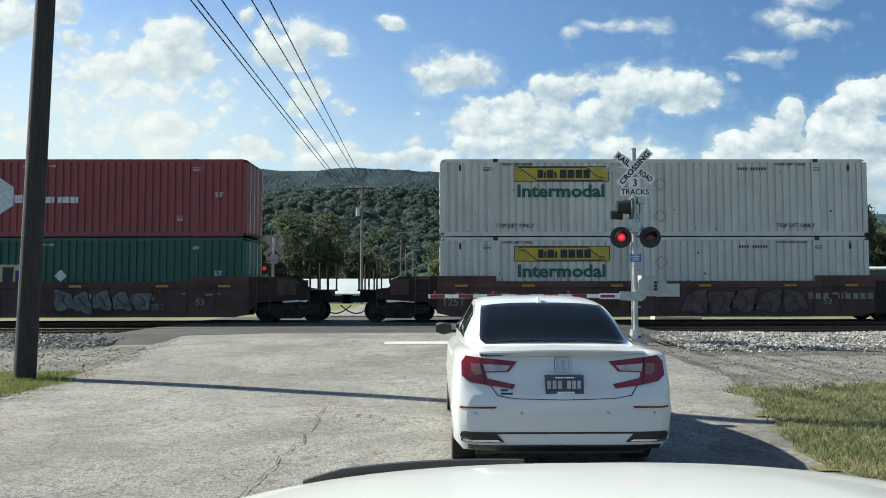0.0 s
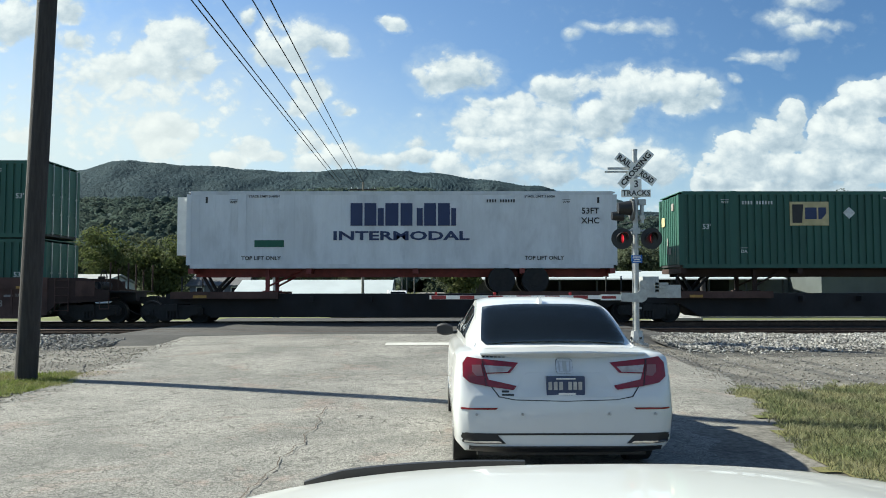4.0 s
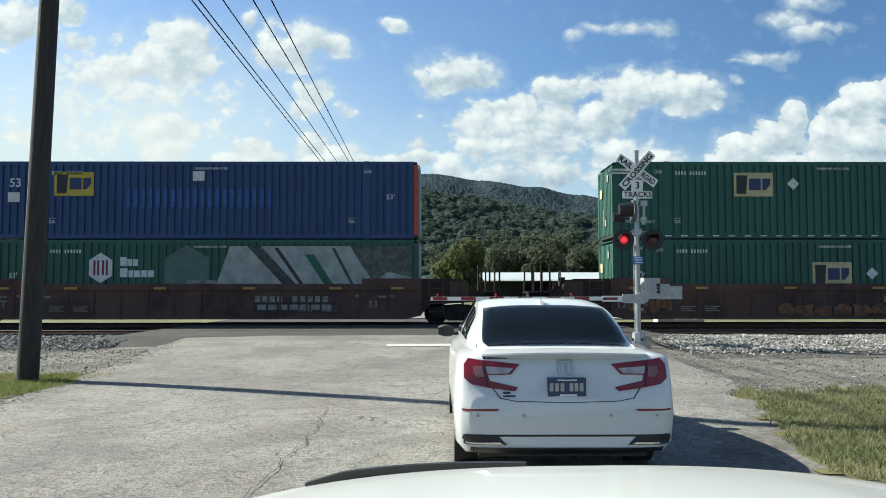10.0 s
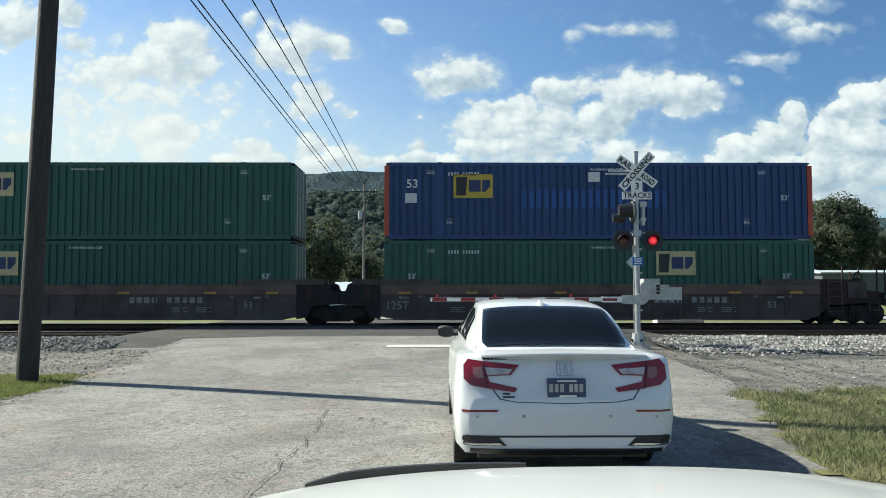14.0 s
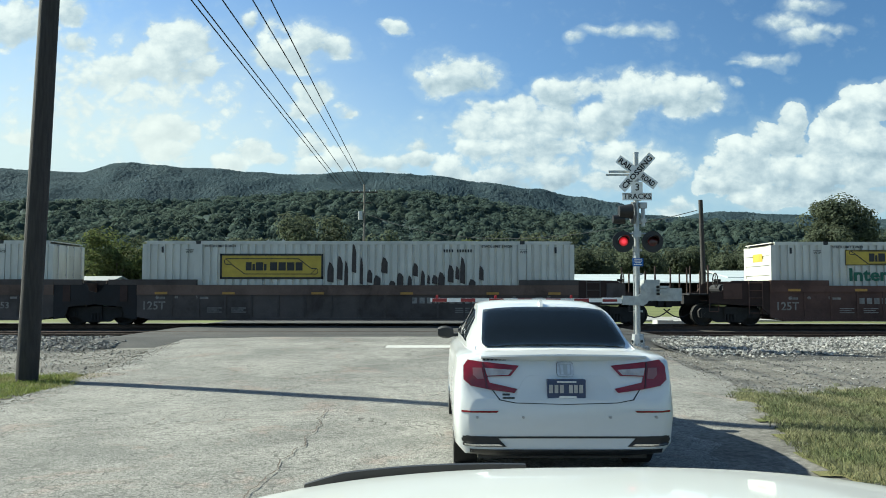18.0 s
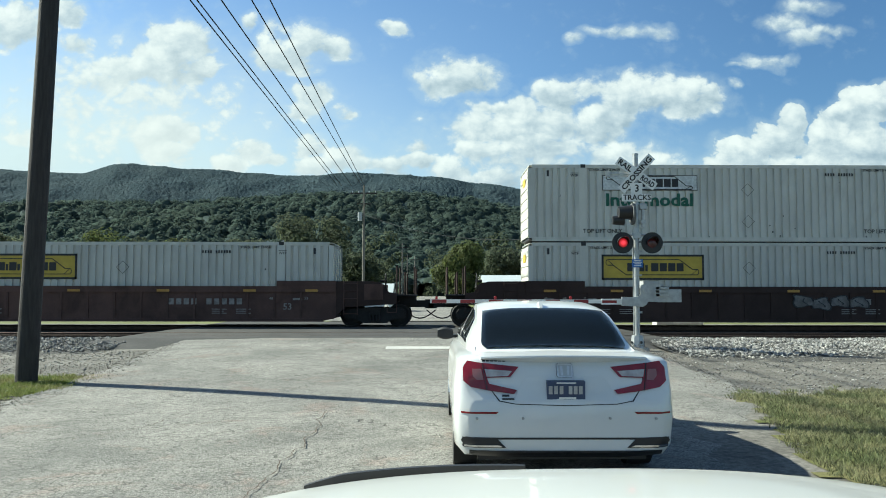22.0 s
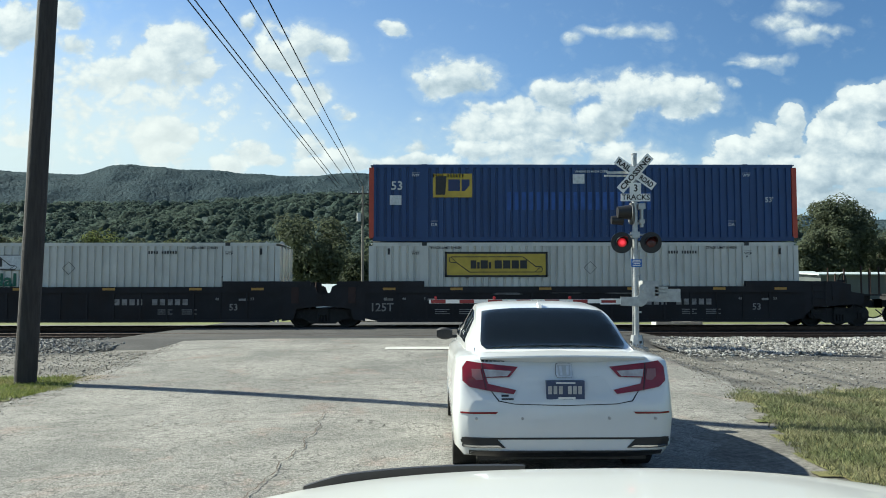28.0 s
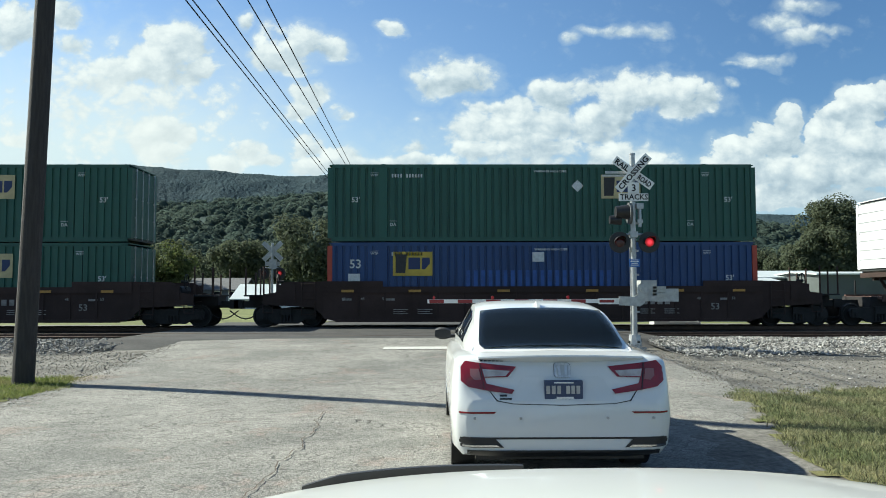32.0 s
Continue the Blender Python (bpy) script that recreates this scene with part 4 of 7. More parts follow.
        words_between("INTERMODAL", c, a + 5.5, a + 10.6, bm_z - .85, bm_z - .50, M_NAVY)
        bar(c, "logo_panel", a + 2.55, a + 3.65, .80, 1.06, M_LOGOGREEN)
        words("53FT", .32, M_MARKBLACK, c, L / 2 - 1.0, -W / 2 - .006, H - .75)
        words("XHC", .32, M_MARKBLACK, c, L / 2 - 1.0, -W / 2 - .006, H - 1.12)
        marks(c, M_MARKBLACK, True, False)
    elif logo == "graffiti":
        container_mural(c)
    elif logo == "peeled":
        logo_scroll(c, x, z, M_YELLOW, M_MARKBLACK, True)
        rng = random.Random(17)
        px = a + 6.9
        while px < a + 12.8:
            h = rng.uniform(.3, 1.05) * (1.0 if abs(px - a - 7.8) < 1.0 or abs(px - a - 11.9) < .6 else .6)
            w = rng.uniform(.10, .27)
            bm = bmesh.new()
            z0 = rng.uniform(1.1, 1.4) + (.35 if rng.random() < .2 else 0)
            prism(bm, [(px, z0), (px + w, z0 - .05), (px + w * 1.02, z0 + h * .7), (px + w * .7, z0 + h * .95), (px + w * .3, z0 + h * 1.05), (px + .01, z0 + h * .6)], "y", -W / 2 - .008, -W / 2 - .002)
            part("peeled_patch", bm, surface("bare rusty primer under peeled paint", (.06, .048, .042), .8, var=.3, scale=6), c, "dark patch of peeled paint")
            px += w + rng.uniform(.0, .16)
        marks(c, M_MARKBLACK, top, dashes)
    elif logo == "hexred":
        bm = bmesh.new()
        prism(bm, [(a + 6.9 + .62 * math.sin(math.pi * i / 3), H - 1.4 + .70 * math.cos(math.pi * i / 3)) for i in range(6)], "y", -W / 2 - .009, -W / 2 - .002)
        part("logo_panel", bm, M_MARK, c)
        letter_blocks(c, a + 7.45, a + 9.65, H - 1.65, H - 1.35, [1, .7, .8, .8, .8, .3, -.3, .5, .8, .7, .3], M_MARK)
        marks(c, M_MARK, False, False)
    return c


def container_mural(c):
    """A hexagon logo and a long pale landscape panel of slanting dark and white fields."""
    a = -L / 2
    bm = bmesh.new()
    prism(bm, [(a + 8.5, .9), (a + 15.9, .9), (a + 15.9, 2.66), (a + 9.1, 2.66)], "y", -W / 2 - .008, -W / 2 - .002)
    part("mural_field", bm, surface("weathered pale mural print", (.36, .38, .36), .7, var=.35, scale=1.5, dirt=.4, dirt_colour=(.14, .16, .15), dirt_scale=2.2), c, "faded pale printed landscape")
    bm = bmesh.new()
    prism(bm, [(a + 7.5 + .95 * math.sin(math.pi * i / 3), 1.72 + 1.0 * math.cos(math.pi * i / 3)) for i in range(6)], "y", -W / 2 - .007, -W / 2 - .002)
    part("mural_field", bm, surface("ghost grey-green hexagon print", (.085, .14, .12), .6, var=.2, scale=3), c, "large faded hexagon")
    words_between("53", c, a + 7.45, a + 8.75, .75, 1.4, M_MARKDIM, -W / 2 - .009)
    bm = bmesh.new()
    prism(bm, [(a + 4.3 + .5 * math.sin(math.pi * i / 3), 1.85 + .57 * math.cos(math.pi * i / 3)) for i in range(6)], "y", -W / 2 - .009, -W / 2 - .002)
    part("logo_panel", bm, M_MARK, c)
    bm = bmesh.new()
    for q in (-.27, -.13, .05, .19):
        box(bm, a + 4.3 + q, a + 4.38 + q, -W / 2 - .013, -W / 2 - .009, 1.57, 2.13)
    part("logo_bars", bm, M_MAROON, c)
    letter_blocks(c, a + 5.0, a + 5.7, 1.92, 2.25, [1, .7, .8], M_MARK)
    letter_blocks(c, a + 5.0, a + 6.3, 1.5, 1.83, [1, .6, .8, .8, .8], M_MARK)
    rock = surface("dark speckled mural print", (.07, .075, .07), .8, var=.5, scale=5, grain=.8, grain_scale=14)
    for x, w, lean, z0, z1, mt in ((9.75, .50, 1.65, .9, 2.66, rock), (10.75, .16, 1.2, .9, 2.6, M_GREYDARK), (11.9, .34, .75, 1.2, 2.35, M_LOGOGREEN), (12.9, .12, .9, .9, 2.6, rock)):
        bm = bmesh.new()
        prism(bm, [(a + x, z1), (a + x + w, z1), (a + x + w + lean, z0), (a + x + lean, z0)], "y", -W / 2 - .014, -W / 2 - .009)
        part("mural_shape", bm, mt, c)
    bm = bmesh.new()
    prism(bm, [(a + 13.6, 2.66), (a + 15.9, 2.66), (a + 15.9, 1.5), (a + 15.0, 1.7), (a + 14.5, 1.3), (a + 14.0, 2.0)], "y", -W / 2 - .014, -W / 2 - .009)
    part("mural_shape", bm, surface("grey-brown mural foliage", (.12, .13, .11), .8, var=.5, scale=4, grain=.7, grain_scale=10), c)
    marks(c, M_MARK, False, False)


PAINT["red_post"] = surface("orange-red post paint", (.42, .06, .03), .55, var=.2, scale=2)


# ---------- well cars ----------
def wagon_paint(name, c):
    return surface(name, c, .75, var=.3, scale=.9, grain=.15, grain_scale=20, dirt=.5, dirt_colour=(.03, .022, .018), dirt_scale=1.0, object_var=.1, bump=.08, bump_scale=9, spec=.25)


WAGON = {"brown": wagon_paint("dirty brown wagon paint", (.106, .060, .048)), "grey": wagon_paint("dusty grey-brown wagon paint", (.096, .079, .071)),
         "black": wagon_paint("black wagon paint", (.026, .025, .026)), "dark": wagon_paint("dark brown wagon paint", (.048, .029, .024))}
M_TRUCK = surface("greasy black bogie iron", (.016, .015, .014), .7, .2, var=.4, scale=7, dirt=.4, dirt_colour=(.05, .04, .032))
M_TAN = wagon_paint("rusty brown wagon chord paint", (.15, .102, .080))
WHEELS = []


def wheel_mesh():
    bm = bmesh.new()
    prof = [(.05, .07), (.12, .07), (.14, .03), (.33, .025), (.36, .06), (.42, .06), (.425, -.04), (.45, -.065), (.45, -.08), (.36, -.07), (.33, -.02), (.14, -.03), (.05, -.03)]
    n = 20
    rings = [[(r * math.cos(2 * math.pi * i / n), -y, r * math.sin(2 * math.pi * i / n)) for r, y in prof] for i in range(n)]
    vs = [[bm.verts.new(p) for p in ring] for ring in rings]
    m = len(prof)
    for i in range(n):
        for j in range(m - 1):
            bm.faces.new((vs[i][j], vs[i][j + 1], vs[(i + 1) % n][j + 1], vs[(i + 1) % n][j]))
    tube(bm, (0, -.10, 0), (0, .02, 0), .06, 8)
    return mesh_of("wheel", bm, M_TRUCK)


def frame_mesh():
    bm = bmesh.new()
    pts = [(-1.15, .55), (-1.05, .66), (-.35, .70), (.35, .70), (1.05, .66), (1.15, .55), (1.12, .33), (.75, .33), (.45, .14), (-.45, .14), (-.75, .33), (-1.12, .33)]
    prism(bm, pts, "y", -.09, .09)
    for x in (-.89, .89):
        box(bm, x - .17, x + .17, -.13, .13, .30, .60)
        tube(bm, (x, -.17, .42), (x, -.10, .42), .09, 8)
    for x in (-.18, -.06, .06, .18):
        tube(bm, (x, -.11, .2), (x, -.11, .52), .045, 6)
    return mesh_of("side_frame", bm, M_TRUCK)


WHEEL, FRAME = wheel_mesh(), frame_mesh()


def truck(car, x):
    b = bmesh.new()
    box(b, x - .2, x + .2, -1.2, 1.2, .45, .72)
    bogie = part("bogie", b, M_TRUCK, car, "greasy black cast steel bogie")
    for s in (-1, 1):
        ob = part("side_frame", FRAME, M_TRUCK, bogie)
        ob.matrix_basis = pose(x, s * 1.02, 0)
        for dx in (-.89, .89):
            ob = part("wheel", WHEEL, M_TRUCK, bogie)
            ob.matrix_basis = pose(x + dx, s * .76, .425, 0, 0, 0 if s < 0 else 180)
            WHEELS.append((ob, car))


TAG = {"ash": (.17, .16, .15), "rose": (.13, .08, .07), "teal": (.15, .21, .21), "plum": (.08, .055, .095), "rust": (.20, .085, .04)}


def tags(car, style):
    """Spray-painted patches and owner's panels on the side sills, as plain slanting shapes."""
    if not style:
        return
    rng = random.Random(len(style) * 7 + ord(style[0][0][0]))
    for tone, x0, x1, z0, z1, n in style:
        mat = M_MARKBLACK if tone == "panel" else surface("sprayed " + tone + " paint", TAG[tone], .8, var=.4, scale=5, dirt=.5, dirt_scale=2.5)
        if tone == "panel":
            bar(car, "owner_panel", x0, x1, z0, z1, mat, -1.424)
            for i in range(n):
                d = (x1 - x0 - .2) / n
                bar(car, "owner_bar", x0 + .1 + i * d, x0 + .1 + (i + .8) * d, z0 + .1, z1 - .1, M_MARKDIM, -1.431)
            continue
        d = (x1 - x0) / n
        for i in range(n):
            # one bubble shape: dark rim, sprayed filling, a dark inner stroke
            cx, cz = x0 + (i + .5) * d, (z0 + z1) / 2 + rng.uniform(-.05, .05)
            rx, rz, lean, bend = d * rng.uniform(.50, .60), (z1 - z0) * rng.uniform(.42, .52), rng.uniform(-.3, .3), rng.uniform(0, 6.28)
            ring = []
            for q in range(20):
                w = 2 * math.pi * q / 20
                k = 1 + .16 * math.sin(3 * w + bend) + .10 * math.sin(5 * w + 2 * bend)
                ux, uz = abs(math.cos(w)) ** .6 * math.copysign(1, math.cos(w)) * k, abs(math.sin(w)) ** .6 * math.copysign(1, math.sin(w)) * k
                ring.append((ux * rx + lean * uz * rz, uz * rz))
            for nm, f, mt, y in (("graffiti_rim", 1.0, M_MARKBLACK, -1.457), ("graffiti_bar", .84, mat, -1.463)):
                bm = bmesh.new()
                prism(bm, [(cx + px * f, cz + pz * f) for px, pz in ring], "y", y, -1.43)
                part(nm, bm, mt, car, "sprayed graffiti patch" if f < 1 else "")
            bm = bmesh.new()
            s0, s1 = rng.uniform(-.35, .1), rng.uniform(-.1, .45)
            path = [(cx + rx * (s0 + (s1 - s0) * t + .18 * math.sin(5 * t + bend)), cz + rz * (.55 - 1.1 * t)) for t in (0, .25, .5, .75, 1)]
            for (px, pz), (qx, qz) in zip(path, path[1:]):
                prism(bm, [(px - .025, pz), (px + .025, pz), (qx + .025, qz), (qx - .025, qz)], "y", -1.468, -1.462)
            part("graffiti_stroke", bm, M_MARKBLACK, car)


def well_car(colour, left, right, chord=None, big="125T", style=(), number_x=2.0):
    """A well car unit, base at rail height, its middle under the box's middle. left, right: 'c' coupled end, 'a' joined over a shared bogie, 'n' joined, bogie on the next."""
    m = WAGON[colour]
    look_of = {"brown": "dirty brown", "grey": "dusty grey-brown", "black": "black", "dark": "dark brown"}[colour]
    car = thing("well_car", f"{look_of} steel container well car with grimy sides", "rail car", "well cars of the train")
    a, b = -L / 2 - .12, L / 2 + .12
    for s in (-1, 1):
        bm = bmesh.new()
        y = s * 1.40
        prism(bm, [(a, .34), (a + .5, .23), (b - .5, .23), (b, .34), (b, 1.40), (a, 1.40)], "y", y - .02, y + .02)
        part("side_panel", bm, m, car)
        bm = bmesh.new()
        box(bm, a, b, y - .07, y + .07, 1.15 if chord else 1.29, 1.52)
        part("top_chord", bm, M_TAN if chord == "tan" else m, car)
        bm = bmesh.new()
        box(bm, a + .45, b - .45, y - .08, y + .08, .205, .31)
        part("bottom_sill", bm, m, car)
        for x in (a + 1.1, b - 1.1):
            bm = bmesh.new()
            box(bm, x - 1.1, x + 1.1, y - .085, y + .085, 1.52, 1.72)
            part("end_riser", bm, m, car)
    if ("rib", colour) not in KITS:
        bm = bmesh.new()
        box(bm, -.035, .035, -1.452, -1.42, .31, 1.29)
        KITS["rib", colour] = mesh_of("side_rib", bm, m)
    for i in range(15):
        part("side_rib", KITS["rib", colour], m, car).location.x = a + 1.3 + i * (b - a - 2.6) / 14
    for i in range(7):
        x = -L / 2 + .6 + i * (L - 1.2) / 6
        bm = bmesh.new()
        box(bm, x - .2, x + .2, -1.38, 1.38, .215, .266)
        part("floor_beam", bm, m, car)
    for sgn, kind in ((-1, left), (1, right)):
        e = sgn * (L / 2 + .12)
        reach = 1.5 if kind in "an" else 2.95
        bm = bmesh.new()
        x0, x1 = sorted((e, e + sgn * reach))
        box(bm, x0, x1, -.55, .55, .82, 1.16)
        box(bm, *sorted((e, e + sgn * .25)), -1.4, 1.4, .75, 1.5)
        part("end_platform", bm, WAGON["black"], car, "grimy black end platform")
        bm = bmesh.new()
        x0, x1 = sorted((e, e + sgn * (1.1 if kind in "an" else 2.98)))
        box(bm, x0, x1, -1.3, 1.3, 1.16, 1.22)
        part("end_deck", bm, WAGON["black"], car)
        xx = e + sgn * (.85 if kind in "an" else 1.7)
        for px, tall in (((.85, 1.72),) if kind in "an" else ((2.25, 2.28), (2.55, 2.05), (2.92, 2.25))):
            for y in (-1.25, 1.25):
                bm = bmesh.new()
                tube(bm, (e + sgn * px, y, 1.2), (e + sgn * px, y, tall), .034, 6)
                part("guard_post", bm, WAGON["dark"], car)
        if kind == "c":
            bm = bmesh.new()
            wx = xx + sgn * .1
            ring = [(wx, -.75 + .28 * math.cos(math.pi * i / 8), 1.72 + .28 * math.sin(math.pi * i / 8)) for i in range(17)]
            for p, q in zip(ring, ring[1:]):
                tube(bm, p, q, .022, 5)
            tube(bm, (wx, -1.03, 1.72), (wx, -.47, 1.72), .016, 5), tube(bm, (wx, -.75, 1.44), (wx, -.75, 2.0), .016, 5), tube(bm, (wx - sgn * .2, -.75, 1.72), (wx + sgn * .05, -.75, 1.72), .05, 8)
            part("brake_wheel", bm, M_TRUCK, car, "round hand brake wheel")
            bm = bmesh.new()
            box(bm, *sorted((xx - sgn * .75, xx - sgn * .2)), -1.2, -.6, 1.22, 1.5)
            tube(bm, (xx - sgn * .4, -.2, 1.4), (xx - sgn * .4, .9, 1.4), .17, 12)
            rounded(bm, .03, 1)
            part("brake_gear", bm, WAGON["black"], car, "black brake cylinder and gear box")
            bm = bmesh.new()
            tube(bm, (xx + sgn * .55, -1.35, .55), (xx + sgn * .55, -1.35, 1.15), .018, 5), tube(bm, (xx + sgn * .2, -1.35, .55), (xx + sgn * .2, -1.35, 1.15), .018, 5), tube(bm, (xx + sgn * .2, -1.35, .55), (xx + sgn * .55, -1.35, .55), .018, 5)
            tube(bm, (xx + sgn * .62, -1.3, .95), (xx + sgn * .62, 0, 1.0), .018, 5)
            part("stirrup", bm, m, car)
        if kind == "c":
            truck(car, sgn * (L / 2 + 1.55))
            for s in (-1, 1):
                bm = bmesh.new()
                prism(bm, [(e, .40), (e + sgn * .35, .74), (e + sgn * 2.25, .86), (e + sgn * 2.25, 1.24), (e + sgn * 1.80, 1.30), (e + sgn * 1.58, 1.62), (e + sgn * 1.4, 1.70), (e, 1.71)], "y", s * 1.38 - .03, s * 1.38 + .03)
                part("end_side_plate", bm, WAGON["dark"] if colour != "black" else m, car, "grimy dark end plate above the bogie")
                bm = bmesh.new()
                box(bm, *sorted((e + sgn * 1.05, e + sgn * 1.75)), s * 1.43 - .02, s * 1.43 + .02, 1.02, 1.60)
                part("end_panel", bm, m, car)
            bm = bmesh.new()
            box(bm, *sorted((e + sgn * 2.3, e + sgn * 3.55)), -.12, .12, .72, .98)
            box(bm, *sorted((e + sgn * 3.3, e + sgn * 3.62)), -.2, .2, .68, 1.02)
            part("coupler", bm, M_TRUCK, car)
            bm = bmesh.new()
            pts = [(e + sgn * (2.5 + .2 * i), -.45, .62 - .32 * math.sin(math.pi * i / 6)) for i in range(7)]
            for p, q in zip(pts, pts[1:]):
                tube(bm, p, q, .025, 5)
            part("brake_hose", bm, M_RUBBER, car)
            bm = bmesh.new()
            for x in (e + sgn * .3, e + sgn * .8):
                tube(bm, (x, -1.47, .45), (x, -1.47, 1.7), .02, 6)
            for i in range(5):
                tube(bm, (e + sgn * .3, -1.47, .5 + i * .28), (e + sgn * .8, -1.47, .5 + i * .28), .015, 5)
            part("ladder", bm, m, car)
        else:
            for s in (-1, 1):
                bm = bmesh.new()
                pts = [(e, .24), (e + sgn * .42, .30), (e + sgn * .55, .70), (e + sgn * 1.54, .80), (e + sgn * 1.54, 1.22), (e + sgn * 1.30, 1.30), (e + sgn * 1.22, 1.52), (e + sgn * 1.02, 1.62), (e, 1.66)]
                prism(bm, pts, "y", s * 1.40 - .03, s * 1.40 + .03)
                part("end_side_plate", bm, WAGON["black"], car, "grimy black side plate over the shared bogie")
                bm = bmesh.new()
                box(bm, *sorted((e, e + sgn * 1.05)), s * 1.40 - .07, s * 1.40 + .07, 1.52, 1.715)
                part("end_riser", bm, m, car)
                bm = bmesh.new()
                box(bm, *sorted((e + sgn * .35, e + sgn * .62)), s * 1.44 - .02, s * 1.44 + .02, .9, 1.5)
                part("step_plate", bm, WAGON["dark"], car)
            bm = bmesh.new()
            box(bm, *sorted((e + sgn * .02, e + sgn * .5)), -1.1, 1.1, 1.2, 1.60)
            part("bulkhead", bm, WAGON["dark"], car)
            if kind == "a":
                truck(car, sgn * (L / 2 + 1.61))
    for x in (a + .9, -4.8, -1.5, 1.8, 5.0, b - .9):
        zr = 1.39 if colour == "black" else 1.31 if not chord else 1.17
        bar(car, "reflector", x - .23, x + .23, zr, zr + .09, M_ORANGE, -1.472)
    if big:
        words(big, .42, M_MARKDIM, car, -L / 2 + .5, -1.455, .74)
    words("53", .34, M_MARKDIM, car, b - 1.79, -1.43, .75)
    for x in (a + .7, a + 2.3, b - 1.6):
        bar(car, "number_bar", x, x + .34, 1.0, 1.08, M_MARKDIM, -1.425)
    for i in range(10):
        if i != 4:
            bar(car, "number_bar", number_x + i * .28, number_x + .19 + i * .28, .84, 1.06, M_MARKDIM, -1.425)
    # small load-limit stencils at both ends and data blocks along the sill
    for x, w in ((a + .75, "45"), (a + 1.45, "48"), (a + 2.25, "53"), (b - 2.4, "48"), (b - 1.1, "53")):
        words(w, .14, M_MARKDIM, car, x, -1.43, 1.06)
    for x in (-5.6, -4.7, 3.6, 4.5):
        for j in range(3):
            bar(car, "stencil_rule", x, x + .55 - .1 * (j % 2), .5 + j * .075, .53 + j * .075, M_MARKDIM, -1.425)
    tags(car, style)
    return car


def spine_car(left, right, reach=(9.24, 9.24)):
    car = thing("spine_car", "black skeletal rail car carrying a wheeled chassis", "rail car", "spine cars of the train")
    m = WAGON["black"]
    bm = bmesh.new()
    le, re = (8.9 if left == "c" else reach[0]), (8.9 if right == "c" else reach[1])
    prism(bm, [(-le, .72), (-8.0, .72), (-7.2, .22), (7.2, .22), (8.0, .72), (re, .72), (re, 1.10), (-le, 1.10)], "y", -1.0, 1.0)
    part("centre_sill", bm, m, car)
    for x0, x1 in ((-8.6, -4.6), (3.6, 8.6)):
        bm = bmesh.new()
        box(bm, x0, x1, -1.38, 1.38, 1.0, 1.12)
        box(bm, x0, x1, -1.40, -1.30, .92, 1.18), box(bm, x0, x1, 1.30, 1.40, .92, 1.18)
        part("deck", bm, WAGON["brown"], car, "rusty brown wheel deck")
    for i in range(4):
        bm = bmesh.new()
        x = -3.4 + i * 2.2
        box(bm, x - .08, x + .08, -1.35, 1.35, .8, 1.0)
        part("outrigger", bm, m, car)
    for x in (-8.2, 8.2):
        for y in (-1.3, 1.3):
            bm = bmesh.new()
            tube(bm, (x, y, 1.1), (x, y, 1.75), .03, 6)
            part("guard_post", bm, m, car)
    for x in (-7.5, -2.0, 3.0, 7.6):
        bar(car, "reflector", x - .25, x + .25, .95, 1.05, M_ORANGE, -1.42 if abs(x) > 4.7 else -.46)
    for sgn, kind in ((-1, left), (1, right)):
        if kind == "c":
            truck(car, sgn * 8.6)
            bm = bmesh.new()
            box(bm, *sorted((sgn * 8.9, sgn * 10.9)), -.14, .14, .72, .98)
            part("coupler", bm, M_TRUCK, car)
        elif kind == "a":
            truck(car, sgn * reach[0])
    return car


def chassis(flip, red=False):
    c = thing("container_chassis", "dark steel wheeled container chassis with landing legs", "trailer chassis", "chassis on the spine cars")
    m = M_REDSTEEL if red else WAGON["dark"]
    s = -1 if flip else 1
    for y in (-.5, .5):
        bm = bmesh.new()
        box(bm, -7.9, 7.9, y - .06, y + .06, .62, .93)
        part("main_beam", bm, m, c)
    for x in (-7.9, -3.5, 0.5, 4.5, 7.9):
        bm = bmesh.new()
        box(bm, x - .1, x + .1, -1.25, 1.25, .74, .93)
        part("cross_beam", bm, m, c)
    for x in (3.74, 5.0):
        bm = bmesh.new()
        tube(bm, (s * x, -1.2, .50), (s * x, 1.2, .50), .06, 8)
        part("axle", bm, M_TRUCK, c)
        for y in (-1.13, -.80, .80, 1.13):
            bm = bmesh.new()
            tube(bm, (s * x, y - .13, .50), (s * x, y + .13, .50), .50, 20)
            rounded(bm, .04, 1)
            w = part("tyre", bm, M_RUBBER, c)
            bm = bmesh.new()
            tube(bm, (s * x, y - .14, .50), (s * x, y + .14, .50), .28, 14)
            part("rim", bm, M_TRUCK, w)
    for y in (-.9, .9):
        bm = bmesh.new()
        box(bm, -s * 5.1 - .07, -s * 5.1 + .07, y - .07, y + .07, .10, .9)
        box(bm, -s * 5.1 - .16, -s * 5.1 + .16, y - .16, y + .16, .02, .10)
        tube(bm, (-s * 5.1, y, .25), (-s * 3.9, y * .6, .85), .04, 6)
        part("landing_leg", bm, m, c)
    for y in (-.35, .35):
        bm = bmesh.new()
        tube(bm, (-s * 7.3, y, -.02), (-s * 6.6, y, .7), .06, 6), tube(bm, (-s * 7.3, y, -.02), (-s * 7.7, y, .7), .06, 6)
        part("hitch_strut", bm, WAGON["black"], c)
    return c


